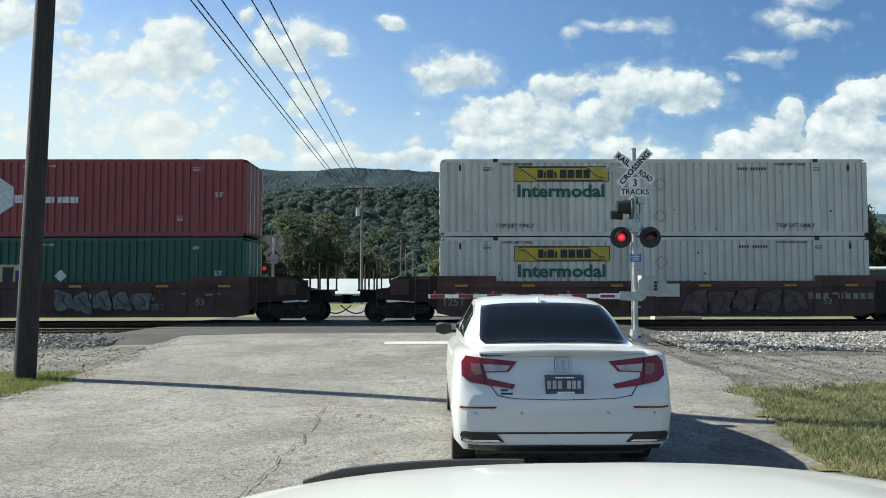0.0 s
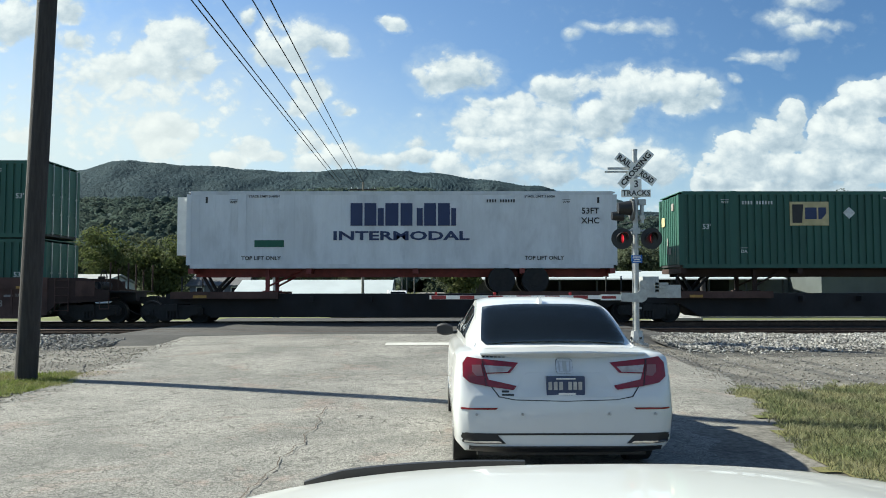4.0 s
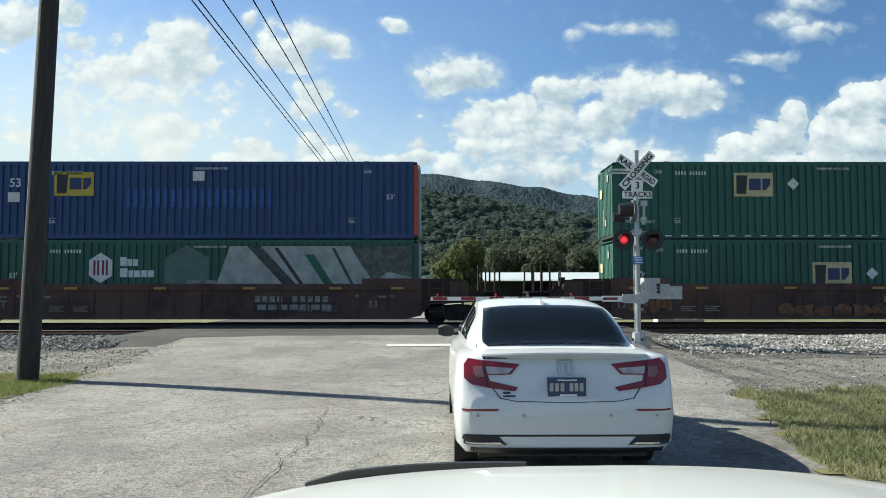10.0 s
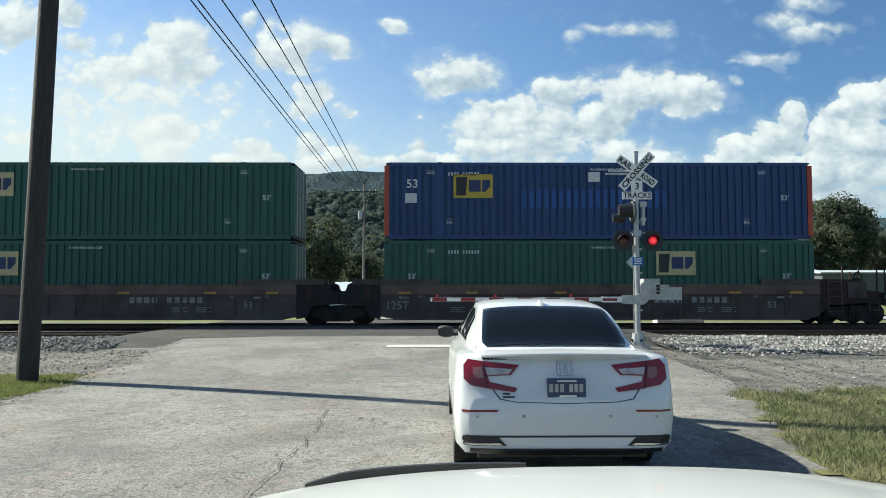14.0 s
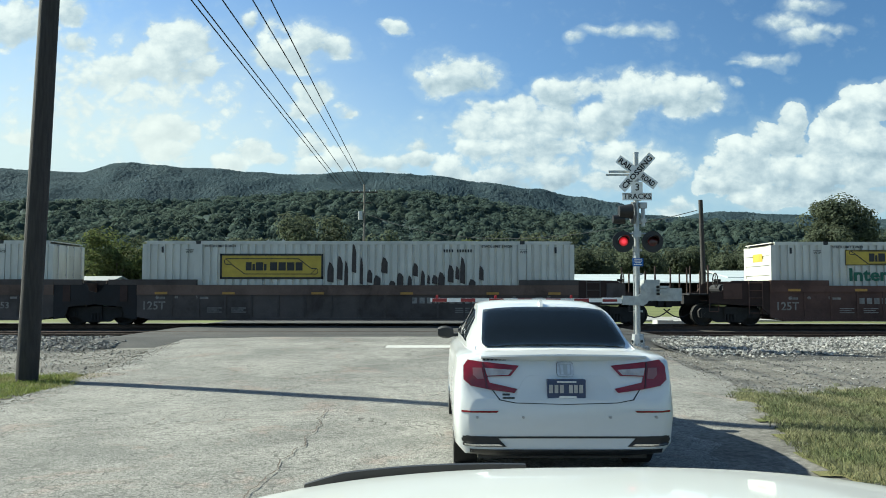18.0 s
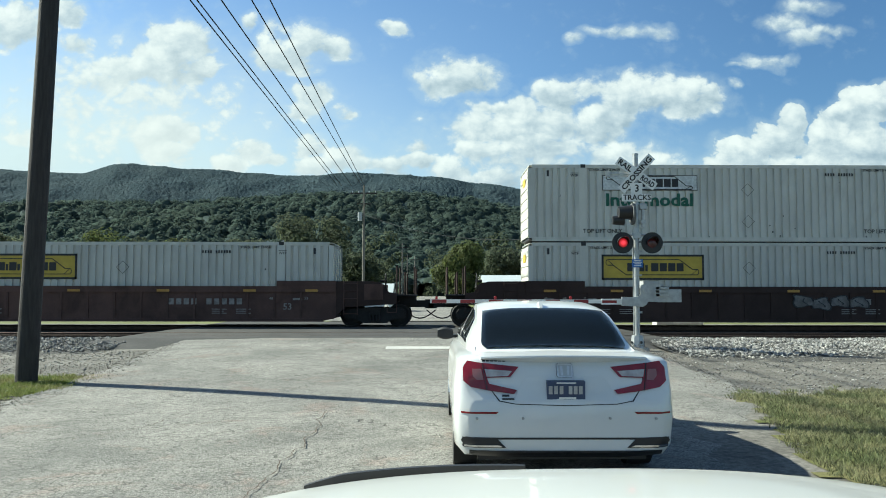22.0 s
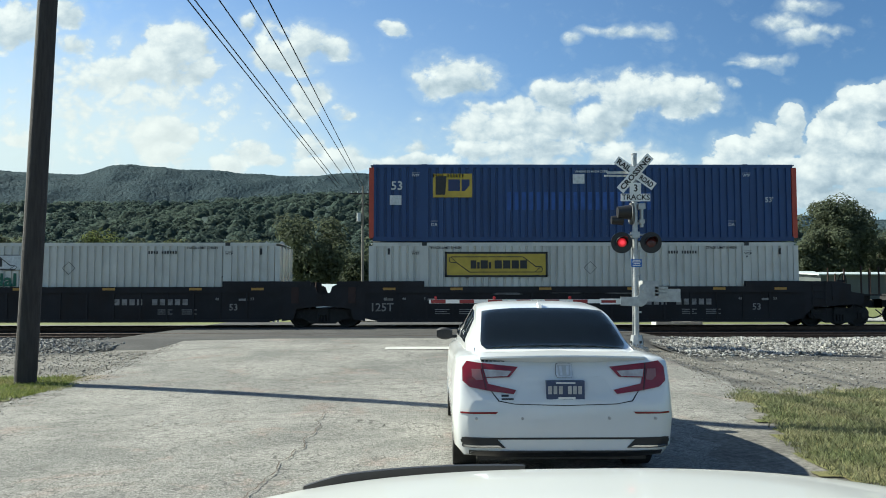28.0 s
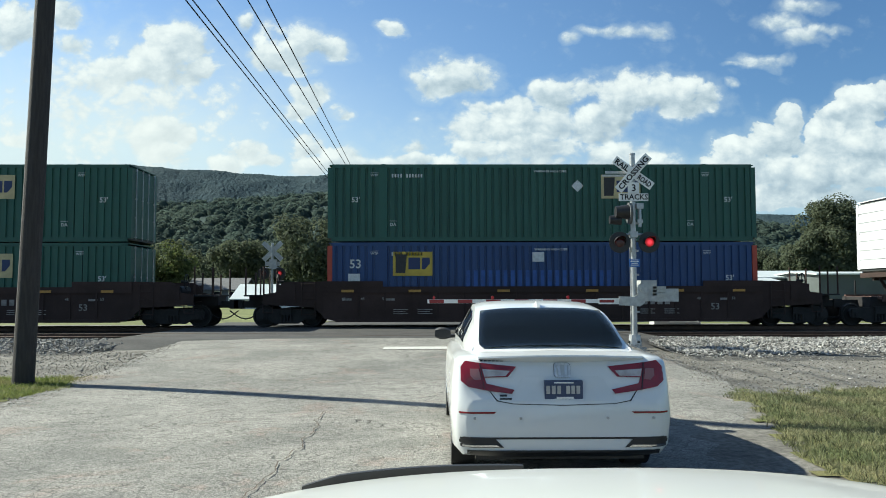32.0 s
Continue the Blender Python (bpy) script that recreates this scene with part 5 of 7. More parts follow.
# Each unit: box's left end along the train, wagon, its left and right joints, then the boxes: colour, logo, logo start, logo drop, dashes
U = PXM
FIRST_CARS = [
    (-1243, "brown", "c", "n", [("white", "line", 2.8, .3, 0), ("green", "hex", 5, .8, 0)]),
    (-327, "brown", "a", "c", [("red", "hexred", 0, 0, 0), ("green", "square", 7.0, 1.0, 0)]),
    (779, "brown", "c", "a", [("white", "line", 2.77, .27, 0), ("white", "line", 2.77, .33, 0)]),
    (1695, "brown", "n", "a", [("green", "hex", 7.25, .6, 1), ("white", "scroll", 2.75, .45, 0)]),
    (2611, "brown", "n", "c", [("green", "square", 7.55, .85, 0), ("green", "hex", 7.2, .75, 0)]),
    (3620, "spine", "c", "n", [("plain", "plainwords", 0, 0, 0)]),
    (4494, "spine", "a", "n", [("green", "square", 4.2, .4, 0)]),
    (5440, "spine", "a", "c", [("green", "square", 7.3, .85, 1)]),
    (6449, "brown", "c", "a", [("green", "hex", 7.1, .6, 1), ("green", "square", 4.45, .5, 0)]),
    (7367, "brown", "n", "a", [("olive", "hex", 7.1, .65, 0), ("white", "line", 2.75, .25, 0)]),
]
MIDDLE_CARS = [
    (8285, "brown", "n", "c", [("blue", "square", 2.5, .4, 0), ("green", "graffiti", 4, .6, 0)]),
    (9394, "brown", "c", "c", [("green", "square", 4.6, .42, 1), ("green", "square", 7.5, .85, 0)]),
    (10509, "grey", "c", "a", [("green", "square", 10.1, .42, 1), ("green", "square", 7.3, .85, 0)]),
    (11433, "grey", "n", "a", [("green", "square", 4.15, .38, 0), ("green", "square", 4.4, .4, 0)]),
    (12356, "grey", "n", "c", [("blue", "square", 2.6, .45, 0), ("green", "square", 10.2, .4, 0)]),
    (13470, "grey", "c", "a", [("white", "line", 3.9, .3, 0)]),
    (14394, "grey", "n", "a", [("white", "white_line", 2.8, .4, 0)]),
    (15315, "grey", "n", "c", [("white", "peeled", 2.9, .48, 0)]),
    (16429, "brown", "c", "a", [("white", "line", 2.8, .3, 0)]),
    (17354, "brown", "n", "a", []),
]
LAST_CARS = [
    (18279, "brown", "n", "c", [("white", "scroll", 2.75, .45, 0)]),
    (19388, "dark", "c", "a", [("white", "white_line", 2.8, .4, 0), ("white", "scroll", 2.75, .45, 0)]),
    (20304, "dark", "n", "a", [("white", "white_line", 2.8, .4, 0), ("white", "scroll", 2.75, .45, 0)]),
    (21222, "dark", "n", "c", [("white", "line", 2.95, .28, 0), ("white", "line", 2.95, .28, 0)]),
    (22332, "black", "c", "a", [("white", "line", 2.8, .27, 0), ("white", "line", 2.8, .27, 0)]),
    (23246, "black", "n", "a", [("white", "white_line", 2.95, .45, 0)]),
    (24167, "black", "n", "c", [("blue", "square", 2.4, .35, 0), ("white", "scroll", 2.85, .35, 0)]),
    (25269, "brown", "c", "c", [("green", "square", 10.4, .4, 0), ("green", "squarewhite", 4.2, .35, 0)]),
    (26374, "dark", "c", "c", [("green", "square", 10.3, .4, 0), ("green", "square", 10.3, .4, 0)]),
    (27484, "dark", "c", "c", [("green", "square", 10.3, .4, 0), ("blue", "square", 2.45, .35, 0)]),
    (28494, "spine", "c", "c", [("plain", "none", 0, 0, 0)]),
]
# seconds, run of the train
RUN = [(0, 0), (1, 801), (2, 1632), (3, 2464), (3.5, 2877), (5.5, 4543), (6, 4957), (7, 5797), (8, 6635), (9, 7473), (10, 8313), (11, 9156), (12, 10026),
       (13, 10839), (14, 11680), (14.5, 12136), (16.5, 13795), (17, 14250), (18, 15066), (19, 15910), (20, 16755), (21, 17611), (22, 18456), (23, 19299),
       (24, 20173), (25, 20988), (25.5, 21407), (27.5, 23099), (28, 23516), (29, 24360), (30, 25206), (31, 26055), (32, 26903)]
STYLE = {
    -327: [("ash", 1.0, 4.6, .35, 1.2, 5)], 779: [("rose", 1.0, 5.6, .25, 1.3, 5)],
    1695: [("teal", -6.4, -1.9, .15, 1.35, 5), ("panel", -1.7, .8, .55, 1.15, 3), ("ash", 2.4, 3.9, .2, 1.3, 2)],
    2611: [("ash", -7.6, 3.2, .15, 1.35, 11), ("rose", 3.6, 5.8, .6, 1.3, 4)], 7367: [("plum", 2.4, 8.0, .2, 1.35, 7), ("ash", -3.0, 1.2, .9, 1.25, 7)]}
STYLE.update({
    9394: [("rust", -7.7, -5.9, .4, 1.2, 4), ("rust", -2.0, 2.2, .3, .8, 6)], 8285: [("panel", 2.0, 5.0, .45, .85, 7)], 17354: [("panel", -1.2, 1.3, .6, 1.15, 3)],
    19388: [("ash", 1.8, 4.6, .7, 1.15, 4)], 20304: [("ash", 1.8, 4.6, .7, 1.15, 4), ("ash", -4.5, -1.6, 1.1, 1.35, 8)],
    21222: [("rust", 1.8, 4.6, .55, 1.0, 4), ("ash", -7.0, -1.0, .7, 1.05, 13)], 25269: [("ash", 1.4, 2.9, .2, 1.2, 2), ("ash", 3.6, 4.9, .2, 1.15, 2), ("panel", -5.5, -2.4, .5, .9, 8)],
    26374: [("rose", -5.2, -3.4, 1.0, 1.25, 7), ("ash", -2.5, 1.0, .4, 1.0, 7)], 24167: [("ash", -4.5, 2.0, 1.25, 1.36, 6)], 14394: [("ash", -3.0, -1.0, .7, 1.1, 4)]})
X0 = -784 / PXM + 0.31
ROLLING = []


def build_train():
    for u, wagon, left, right, boxes in FIRST_CARS + MIDDLE_CARS + LAST_CARS:
        x = u / U + X0 + L / 2
        if wagon == "spine":
            car = spine_car(left, right, {4494: (9.24, 10.0), 5440: (10.0, 8.9)}.get(u, (9.24, 9.24)))
            ROLLING.append((car, x, RAIL_Z))
            flip = u == 5440
            if u != 28494:
                ROLLING.append((chassis(flip, u == 3620), x, RAIL_Z + 1.12))
            colour, logo, lx, lz, d = boxes[0]
            ROLLING.append((container(colour, logo, lx, lz, True, bool(d)), x, RAIL_Z + 2.05))
            if u == 28494:
                ROLLING.append((chassis(False), x, RAIL_Z + 1.12))
            continue
        ROLLING.append((well_car(wagon, left, right, "tan" if wagon == "grey" else None, style=STYLE.get(u, ()), big=None if wagon == "dark" else "125T", number_x={16429: -4.85, 1695: 5.2, 779: 5.4}.get(u, 2.0)), x, RAIL_Z))
        low = .27
        n = len(boxes)
        for i, (colour, logo, lx, lz, d) in enumerate(boxes):
            z = RAIL_Z + low + (H + .05 if (n == 2 and i == 0) else 0)
            ROLLING.append((container(colour, logo, lx, lz, n == 2 and i == 0, bool(d)), x, z))


def motions():
    for ob, x, z in ROLLING:
        walk(ob, [(t, pose(x - s / U, TRACK_Y, z)) for t, s in RUN])
    for ob, car in WHEELS:
        roll_wheel(ob, car)
    flash_lamps()


def run_at(t):
    for (a, s), (b, r) in zip(RUN, RUN[1:]):
        if a <= t <= b:
            return s + (r - s) * (t - a) / (b - a)
    return RUN[-1][1]


def roll_wheel(ob, car):
    """A wheel turns as it rolls along while its car passes the crossing."""
    x = next(x for o, x, z in ROLLING if o == car) + ob.location.x
    base = ob.matrix_basis.copy()
    rows = [(0.0, 0.0)]
    for i in range(1, 961):
        t = i / 30
        if abs(x - run_at(t) / U) < 17.5:
            rows.append((t, (x - run_at(t) / U) / .425))
    if len(rows) < 3:
        return
    first = rows[1][1]
    rows[0] = (0.0, first) if rows[1][0] > .05 else rows[0]
    rows = rows if rows[0][1] else rows[1:]
    if rows[0][0] > 0:
        rows.insert(0, (0.0, rows[0][1]))
    if rows[-1][0] < 32:
        rows.append((32.0, rows[-1][1]))
    side = 1 if abs(base.to_euler().z) < 1 else -1
    walk(ob, [(t, base @ Matrix.Rotation(side * a, 4, "Y")) for t, a in rows])
from mathutils.bvhtree import BVHTree

# ---------- crossing signals ----------
M_LENS = surface("unlit dark red lens", (.055, .004, .006), .35, var=.2, scale=20, coat=.3)


def lit_lens(name, colour, strength):
    """A lit signal lens: hottest in the middle, fading to its rim."""
    m = bpy.data.materials.new(name)
    m.use_nodes = True
    n = Nodes(m.node_tree)
    co = n.add("ShaderNodeTexCoord").outputs["Object"]
    far = n.add("ShaderNodeVectorMath", operation="LENGTH")
    n.put(far.inputs[0], co)
    heat = n.math("SUBTRACT", 1.0, n.smooth(far.outputs["Value"], 0.015, 0.125))
    cell = n.noise(co, 60.0, 2.0)
    p = n.add("ShaderNodeBsdfPrincipled")
    n.put(p.inputs["Base Color"], (.12, .006, .01, 1))
    p.inputs["Roughness"].default_value = .35
    n.put(p.inputs["Emission Color"], n.mix(heat, (*colour, 1), (1.0, colour[1] * 2.6, colour[2] * 2.4, 1)))
    n.put(p.inputs["Emission Strength"], n.math("MULTIPLY", n.math("MULTIPLY_ADD", heat, .85 * strength, .15 * strength), n.math("MULTIPLY_ADD", cell, .6, .7)))
    n.t.links.new(p.outputs[0], n.add("ShaderNodeOutputMaterial").inputs[0])
    return m


M_LIT = lit_lens("glowing red lamp lens", (.85, .02, .035), .62)
M_REDTAPE = surface("red gate tape", (.24, .022, .024), .5, var=.15, scale=8)
M_BLUE = surface("blue notice plate", (.02, .11, .36), .5, var=.1)
LAMPS = []


def lamp_unit(parent, x, y, z, r, phase, glow=None):
    """A round signal lamp: backing disc, hood, and a lens, lit on one face and dark on the other."""
    bm = bmesh.new()
    tube(bm, (x, y, z), (x, y + .03, z), r, 28)
    disc = part("lamp_disc", bm, M_BLACK, parent, "black round lamp background")
    bm = bmesh.new()
    n = 24
    for k, (r0, r1) in enumerate(((.53 * r, .56 * r),)):
        arc = [radians(-20 + 220 * i / n) for i in range(n + 1)]
        rings = [[(x + rr * math.cos(a), yy - (.26 * max(0.0, math.sin(a)) if yy < y - .03 else 0), z + rr * math.sin(a)) for a in arc]
                 for rr, yy in ((r0, y), (r0, y - .05), (r1, y - .05), (r1, y))]
        loft(bm, rings, closed=False)
    part("hood", bm, M_BLACK, disc, "black sun hood", True)
    bm = bmesh.new()
    tube(bm, (x, y + .02, z), (x, y + .2, z), .62 * r, 16, .4 * r)
    part("housing", bm, M_BLACK, disc, "", True)
    lens = new("lens")
    bm = bmesh.new()
    for s in (-1, 1):
        pts = [[(q * r * math.cos(2 * math.pi * i / 20), s * d, q * r * math.sin(2 * math.pi * i / 20)) for i in range(20)] for q, d in ((.43, .002), (.38, .012), (.27, .024), (.1, .03))]
        loft(bm, pts)
    me = mesh_of("lens", bm, M_LENS, True)
    me.materials.append(glow or M_LIT)
    for p in me.polygons:
        p.material_index = 1 if p.center.y < 0 else 0
    bpy.data.objects.remove(lens)
    lens = new("lens", me)
    lens["label"] = "red lamp lens that flashes in turn with its twin"
    lens.parent = parent
    LAMPS.append((lens, Vector((x, y - .035, z)), phase))
    return disc


FLASH_0, FLASH_H = 0.405, 0.6047


def flash_lamps():
    """The lamps flash by turns: each lens shows its lit face for about 0.6 s, then its dark one."""
    for lens, at, phase in LAMPS:
        lit = phase == 0
        rows = [(0.0, 0 if lit else 180)]
        k = 0
        while FLASH_0 + k * FLASH_H < 31.9:
            t = {0: .47, 1: 1.12}.get(k, FLASH_0 + k * FLASH_H)
            a, b = (0, 180) if lit else (180, 360)
            base = rows[-1][1]
            rows += [(t - .05, base), (t - .0167, base + 60), (t + .0167, base + 120), (t + .05, base + 180)]
            lit = not lit
            k += 1
        rows.append((32.0, rows[-1][1]))
        walk(lens, [(t, pose(at.x, at.y, at.z, 0, 0, a)) for t, a in rows])


def blade(name, parent, length, width, angle, y, z, material):
    bm = bmesh.new()
    box(bm, -length / 2, length / 2, y, y + .006, -width / 2, width / 2)
    ob = part(name, bm, material, parent, "white reflective crossbuck blade")
    ob.matrix_basis = pose(0, 0, z, 0, angle, 0)
    return ob


def crossing_signal():
    sg = thing("crossing_signal", "galvanised railroad crossing signal mast with crossbuck, red lamps and gate arm", "crossing signal", at=(5.25, 20.5, .16))
    bm = bmesh.new()
    tube(bm, (0, 0, .35), (0, 0, 5.12), .07, 16)
    part("mast", bm, M_GALV, sg, "", True)
    bm = bmesh.new()
    tube(bm, (0, 0, 5.12), (0, 0, 5.16), .078, 16)
    part("mast_cap", bm, M_GALV, sg)
    bm = bmesh.new()
    tube(bm, (0, 0, 0), (0, 0, .38), .2, 8, .15)
    box(bm, -.25, .25, -.25, .25, -.1, .06)
    for a in range(4):
        tube(bm, (.17 * math.cos(a * 1.57 + .78), .17 * math.sin(a * 1.57 + .78), .05), (.17 * math.cos(a * 1.57 + .78), .17 * math.sin(a * 1.57 + .78), .16), .03, 6)
    rounded(bm, .015, 1)
    part("foundation_casting", bm, M_GALV, sg, "bolted cast junction box base")
    for z in (.95, 1.92, 2.55, 3.28, 3.88, 4.42):
        bm = bmesh.new()
        tube(bm, (0, 0, z), (0, 0, z + .05), .083, 16)
        box(bm, .06, .13, -.03, .03, z, z + .05)
        part("mast_clamp", bm, M_GALV, sg, "bolted steel band round the mast")
    bm = bmesh.new()
    tube(bm, (-.085, .02, .4), (-.085, .02, 2.9), .016, 8)
    part("conduit", bm, M_GALV, sg, "thin cable conduit")
    for a in range(4):
        bm = bmesh.new()
        q = a * 1.5708 + .3
        tube(bm, (.165 * math.cos(q), .165 * math.sin(q), .20), (.20 * math.cos(q), .20 * math.sin(q), .20), .035, 8)
        part("cover_bolt", bm, M_GREYDARK, sg)
    # crossbuck
    zc = 4.62
    b1 = blade("crossbuck_blade", sg, 1.22, .229, 36, -.10, zc, M_WHITE)
    b2 = blade("crossbuck_blade", sg, 1.22, .229, -48, -.11, zc, M_WHITE)
    for bl, txt, y in ((b1, (("RAIL", -.56, -.15), ("ROAD", .16, .56)), -.104), (b2, (("CROSSING", -.55, .55),), -.114)):
        for w, x0, x1 in txt:
            words_between(w, bl, x0, x1, -.075, .075, M_SIGNBLACK, y)
    for w, z, hw, hh, s in (("3", 4.22, .15, .15, .26), ("TRACKS", 3.98, .39, .10, .20)):
        bm = bmesh.new()
        box(bm, -hw, hw, -.09, -.084, z - hh, z + hh)
        pl = part("track_count_sign", bm, M_WHITE, sg, "white plate below the crossbuck")
        ob = part("lettering", lettering(w, s, M_SIGNBLACK), M_SIGNBLACK, pl)
        ob.matrix_basis = pose(0.01, -.094, z)
    # second crossbuck seen edge on, for the road alongside
    bm = bmesh.new()
    box(bm, -.72, -.10, -.01, .02, 4.62, 4.68)
    box(bm, -.78, -.12, .06, .09, 4.55, 4.60)
    part("side_blade", bm, M_GALV, sg, "thin crossbuck blade seen on edge")
    # side lamp pair facing across, below the sign
    bm = bmesh.new()
    tube(bm, (-.46, 0, 3.60), (-.12, 0, 3.60), .15, 18, .2)
    tube(bm, (-.60, .1, 3.40), (-.30, .1, 3.40), .11, 14, .14)
    part("side_lamp", bm, M_BLACK, sg, "black side lamp seen from behind", True)
    bm = bmesh.new()
    tube(bm, (-.12, 0, 3.56), (-.06, 0, 3.56), .29, 20)
    part("side_lamp_disc", bm, surface("faded grey lamp shell", (.10, .105, .105), .6, var=.2), sg)
    bm = bmesh.new()
    tube(bm, (.0, -.02, 3.80), (.26, -.02, 3.80), .035, 8)
    box(bm, .08, .26, -.1, .08, 3.68, 3.82)
    part("lamp_bracket", bm, M_GALV, sg, "", True)
    bm = bmesh.new()
    tube(bm, (.17, -.02, 3.2), (.17, -.02, 3.70), .05, 10)
    box(bm, .1, .24, -.08, .06, 3.3, 3.4)
    part("lamp_bracket", bm, M_GALV, sg, "", True)
    bm = bmesh.new()
    tube(bm, (-.42, -.02, 3.0), (.42, -.02, 3.0), .03, 8)
    box(bm, -.1, .1, -.09, .09, 2.92, 3.08)
    part("lamp_crossarm", bm, M_GALV, sg)
    lamp_unit(sg, -.385, -.12, 2.79, .28, 0), lamp_unit(sg, .385, -.12, 2.79, .28, 1)
    bm = bmesh.new()
    box(bm, -.14, .14, -.10, -.09, 2.15, 2.36)
    pl = part("notice_plate", bm, M_BLUE, sg, "small blue emergency notice plate")
    for i, w in enumerate((.2, .16, .22, .19)):
        bm = bmesh.new()
        box(bm, -w / 2, w / 2, -.106, -.101, 2.185 + i * .045, 2.205 + i * .045)
        part("lettering_bar", bm, M_WHITE, pl)
    # gate mechanism: box, counterweight arm
    bm = bmesh.new()
    box(bm, .18, .60, .02, .42, 1.25, 1.80)
    rounded(bm, .04, 2)
    part("gate_motor_box", bm, surface("grey cast housing", (.40, .41, .40), .55, .2, var=.2, scale=6), sg, "grey gate mechanism housing")
    bm = bmesh.new()
    prism(bm, [(-.42, 1.15), (.12, 1.12), (.22, 1.18), (.30, 1.32), (.30, 1.60), (.24, 1.70), (.12, 1.70), (.06, 1.62), (.06, 1.44), (-.02, 1.37), (-.42, 1.38)], "y", -.12, -.04)
    rounded(bm, .02, 2)
    part("gate_arm_bracket", bm, M_GALV, sg, "bright cranked gate arm bracket")
    bm = bmesh.new()
    tube(bm, (.18, -.15, 1.55), (.18, -.05, 1.55), .05, 12)
    part("pivot_bolt", bm, M_GALV, sg)
    bm = bmesh.new()
    box(bm, .58, 1.20, .1, .16, 1.24, 1.58)
    part("counterweight_plate", bm, M_GALV, sg, "flat steel counterweight plate")
    for i in range(3):
        bm = bmesh.new()
        box(bm, .5, .85, .02, .10, 1.40 + i * .09, 1.46 + i * .09)
        rounded(bm, .02, 1)
        part("counterweight_slab", bm, M_GALV, sg)
    # arm, striped, with three small lamps
    gate = part("gate_arm", lofted_arm(), M_WHITE, sg, "lowered red and white striped gate arm")
    for i in range(7):
        bm = bmesh.new()
        x1 = -.55 - i * .74
        x0 = x1 - .38
        box(bm, x0, x1, -.085, -.079, 1.215, 1.305)
        part("red_stripe", bm, M_REDTAPE, gate)
    for x in (-5.25, -3.72, -1.75):
        bm = bmesh.new()
        box(bm, x - .03, x + .03, -.09, -.05, 1.31, 1.34)
        tube(bm, (x, -.10, 1.365), (x, -.03, 1.365), .033, 12)
        part("gate_lamp", bm, surface("small red gate lamp", (.42, .016, .022), .3, var=.1), gate, "small red lamp on the gate arm")
    return sg


def lofted_arm():
    bm = bmesh.new()
    box(bm, -5.42, -.42, -.078, -.058, 1.21, 1.31)
    box(bm, -.95, -.3, -.095, -.05, 1.18, 1.22), box(bm, -.95, -.3, -.095, -.05, 1.29, 1.33)
    return bm


def far_signal():
    sg = thing("crossing_signal", "grey crossing signal mast beyond the tracks, seen from behind", "crossing signal", at=(-7.75, 37.6, .1))
    bm = bmesh.new()
    tube(bm, (0, 0, 0), (0, 0, 3.95), .065, 12)
    part("mast", bm, M_GALV, sg, "", True)
    for a, y in ((42, .08), (-45, .09)):
        blade("crossbuck_blade", sg, 1.22, .23, a, y, 3.55, M_GALV)
    bm = bmesh.new()
    box(bm, -.35, .35, .06, .07, 2.85, 3.05)
    part("track_count_sign", bm, M_GALV, sg)
    bm = bmesh.new()
    box(bm, -.12, .22, -.1, .1, 2.7, 3.15), tube(bm, (-.4, 0, 2.75), (.4, 0, 2.75), .03, 8)
    part("lamp_bracket", bm, M_GALV, sg)
    dim = lit_lens("dusty glowing red lens", (.7, .03, .04), .3)
    lamp_unit(sg, -.38, -.12, 2.48, .29, 0, dim), lamp_unit(sg, .38, -.12, 2.48, .29, 1, dim)
    bm = bmesh.new()
    box(bm, .1, .5, -.2, .2, .9, 1.4)
    part("gate_motor_box", bm, M_GALV, sg)
    return sg


# ---------- poles and wires ----------
def wire(name, a, b, sag, r, label, n=24, pale=False):
    bm = bmesh.new()
    a, b = Vector(a), Vector(b)
    pts = [a.lerp(b, i / n) - Vector((0, 0, sag * 4 * (i / n) * (1 - i / n))) for i in range(n + 1)]
    loft(bm, [[p + Vector((r * math.cos(2 * math.pi * i / 6), 0, r * math.sin(2 * math.pi * i / 6))) for i in range(6)] for p in pts])
    return single(name, bm, surface("bare grey cable", (.045, .048, .05), .9, var=.1, spec=.1) if pale else surface("dark cable", (.02, .02, .022), .8, var=.1, spec=.1), label, "cable", smooth=True)


def pole(name, label, base, top, r0, r1):
    p = thing(name, label, "utility pole", at=base)
    bm = bmesh.new()
    d = Vector(top) - Vector(base)
    n, k = 14, 8
    rings = []
    for j in range(k + 1):
        c = d * (j / k)
        r = r0 + (r1 - r0) * j / k
        rings.append([(c.x + r * math.cos(2 * math.pi * i / n) * (1 + .04 * noise.noise((i, j * .4, r0))), c.y + r * math.sin(2 * math.pi * i / n), c.z) for i in range(n)])
    loft(bm, rings)
    part("shaft", bm, M_CREOSOTE if r0 > .15 else surface("grey weathered pole timber", (.2, .18, .155), .85, var=.3, stretch=(5, 5, .5), bump=.3), p, "", True)
    return p


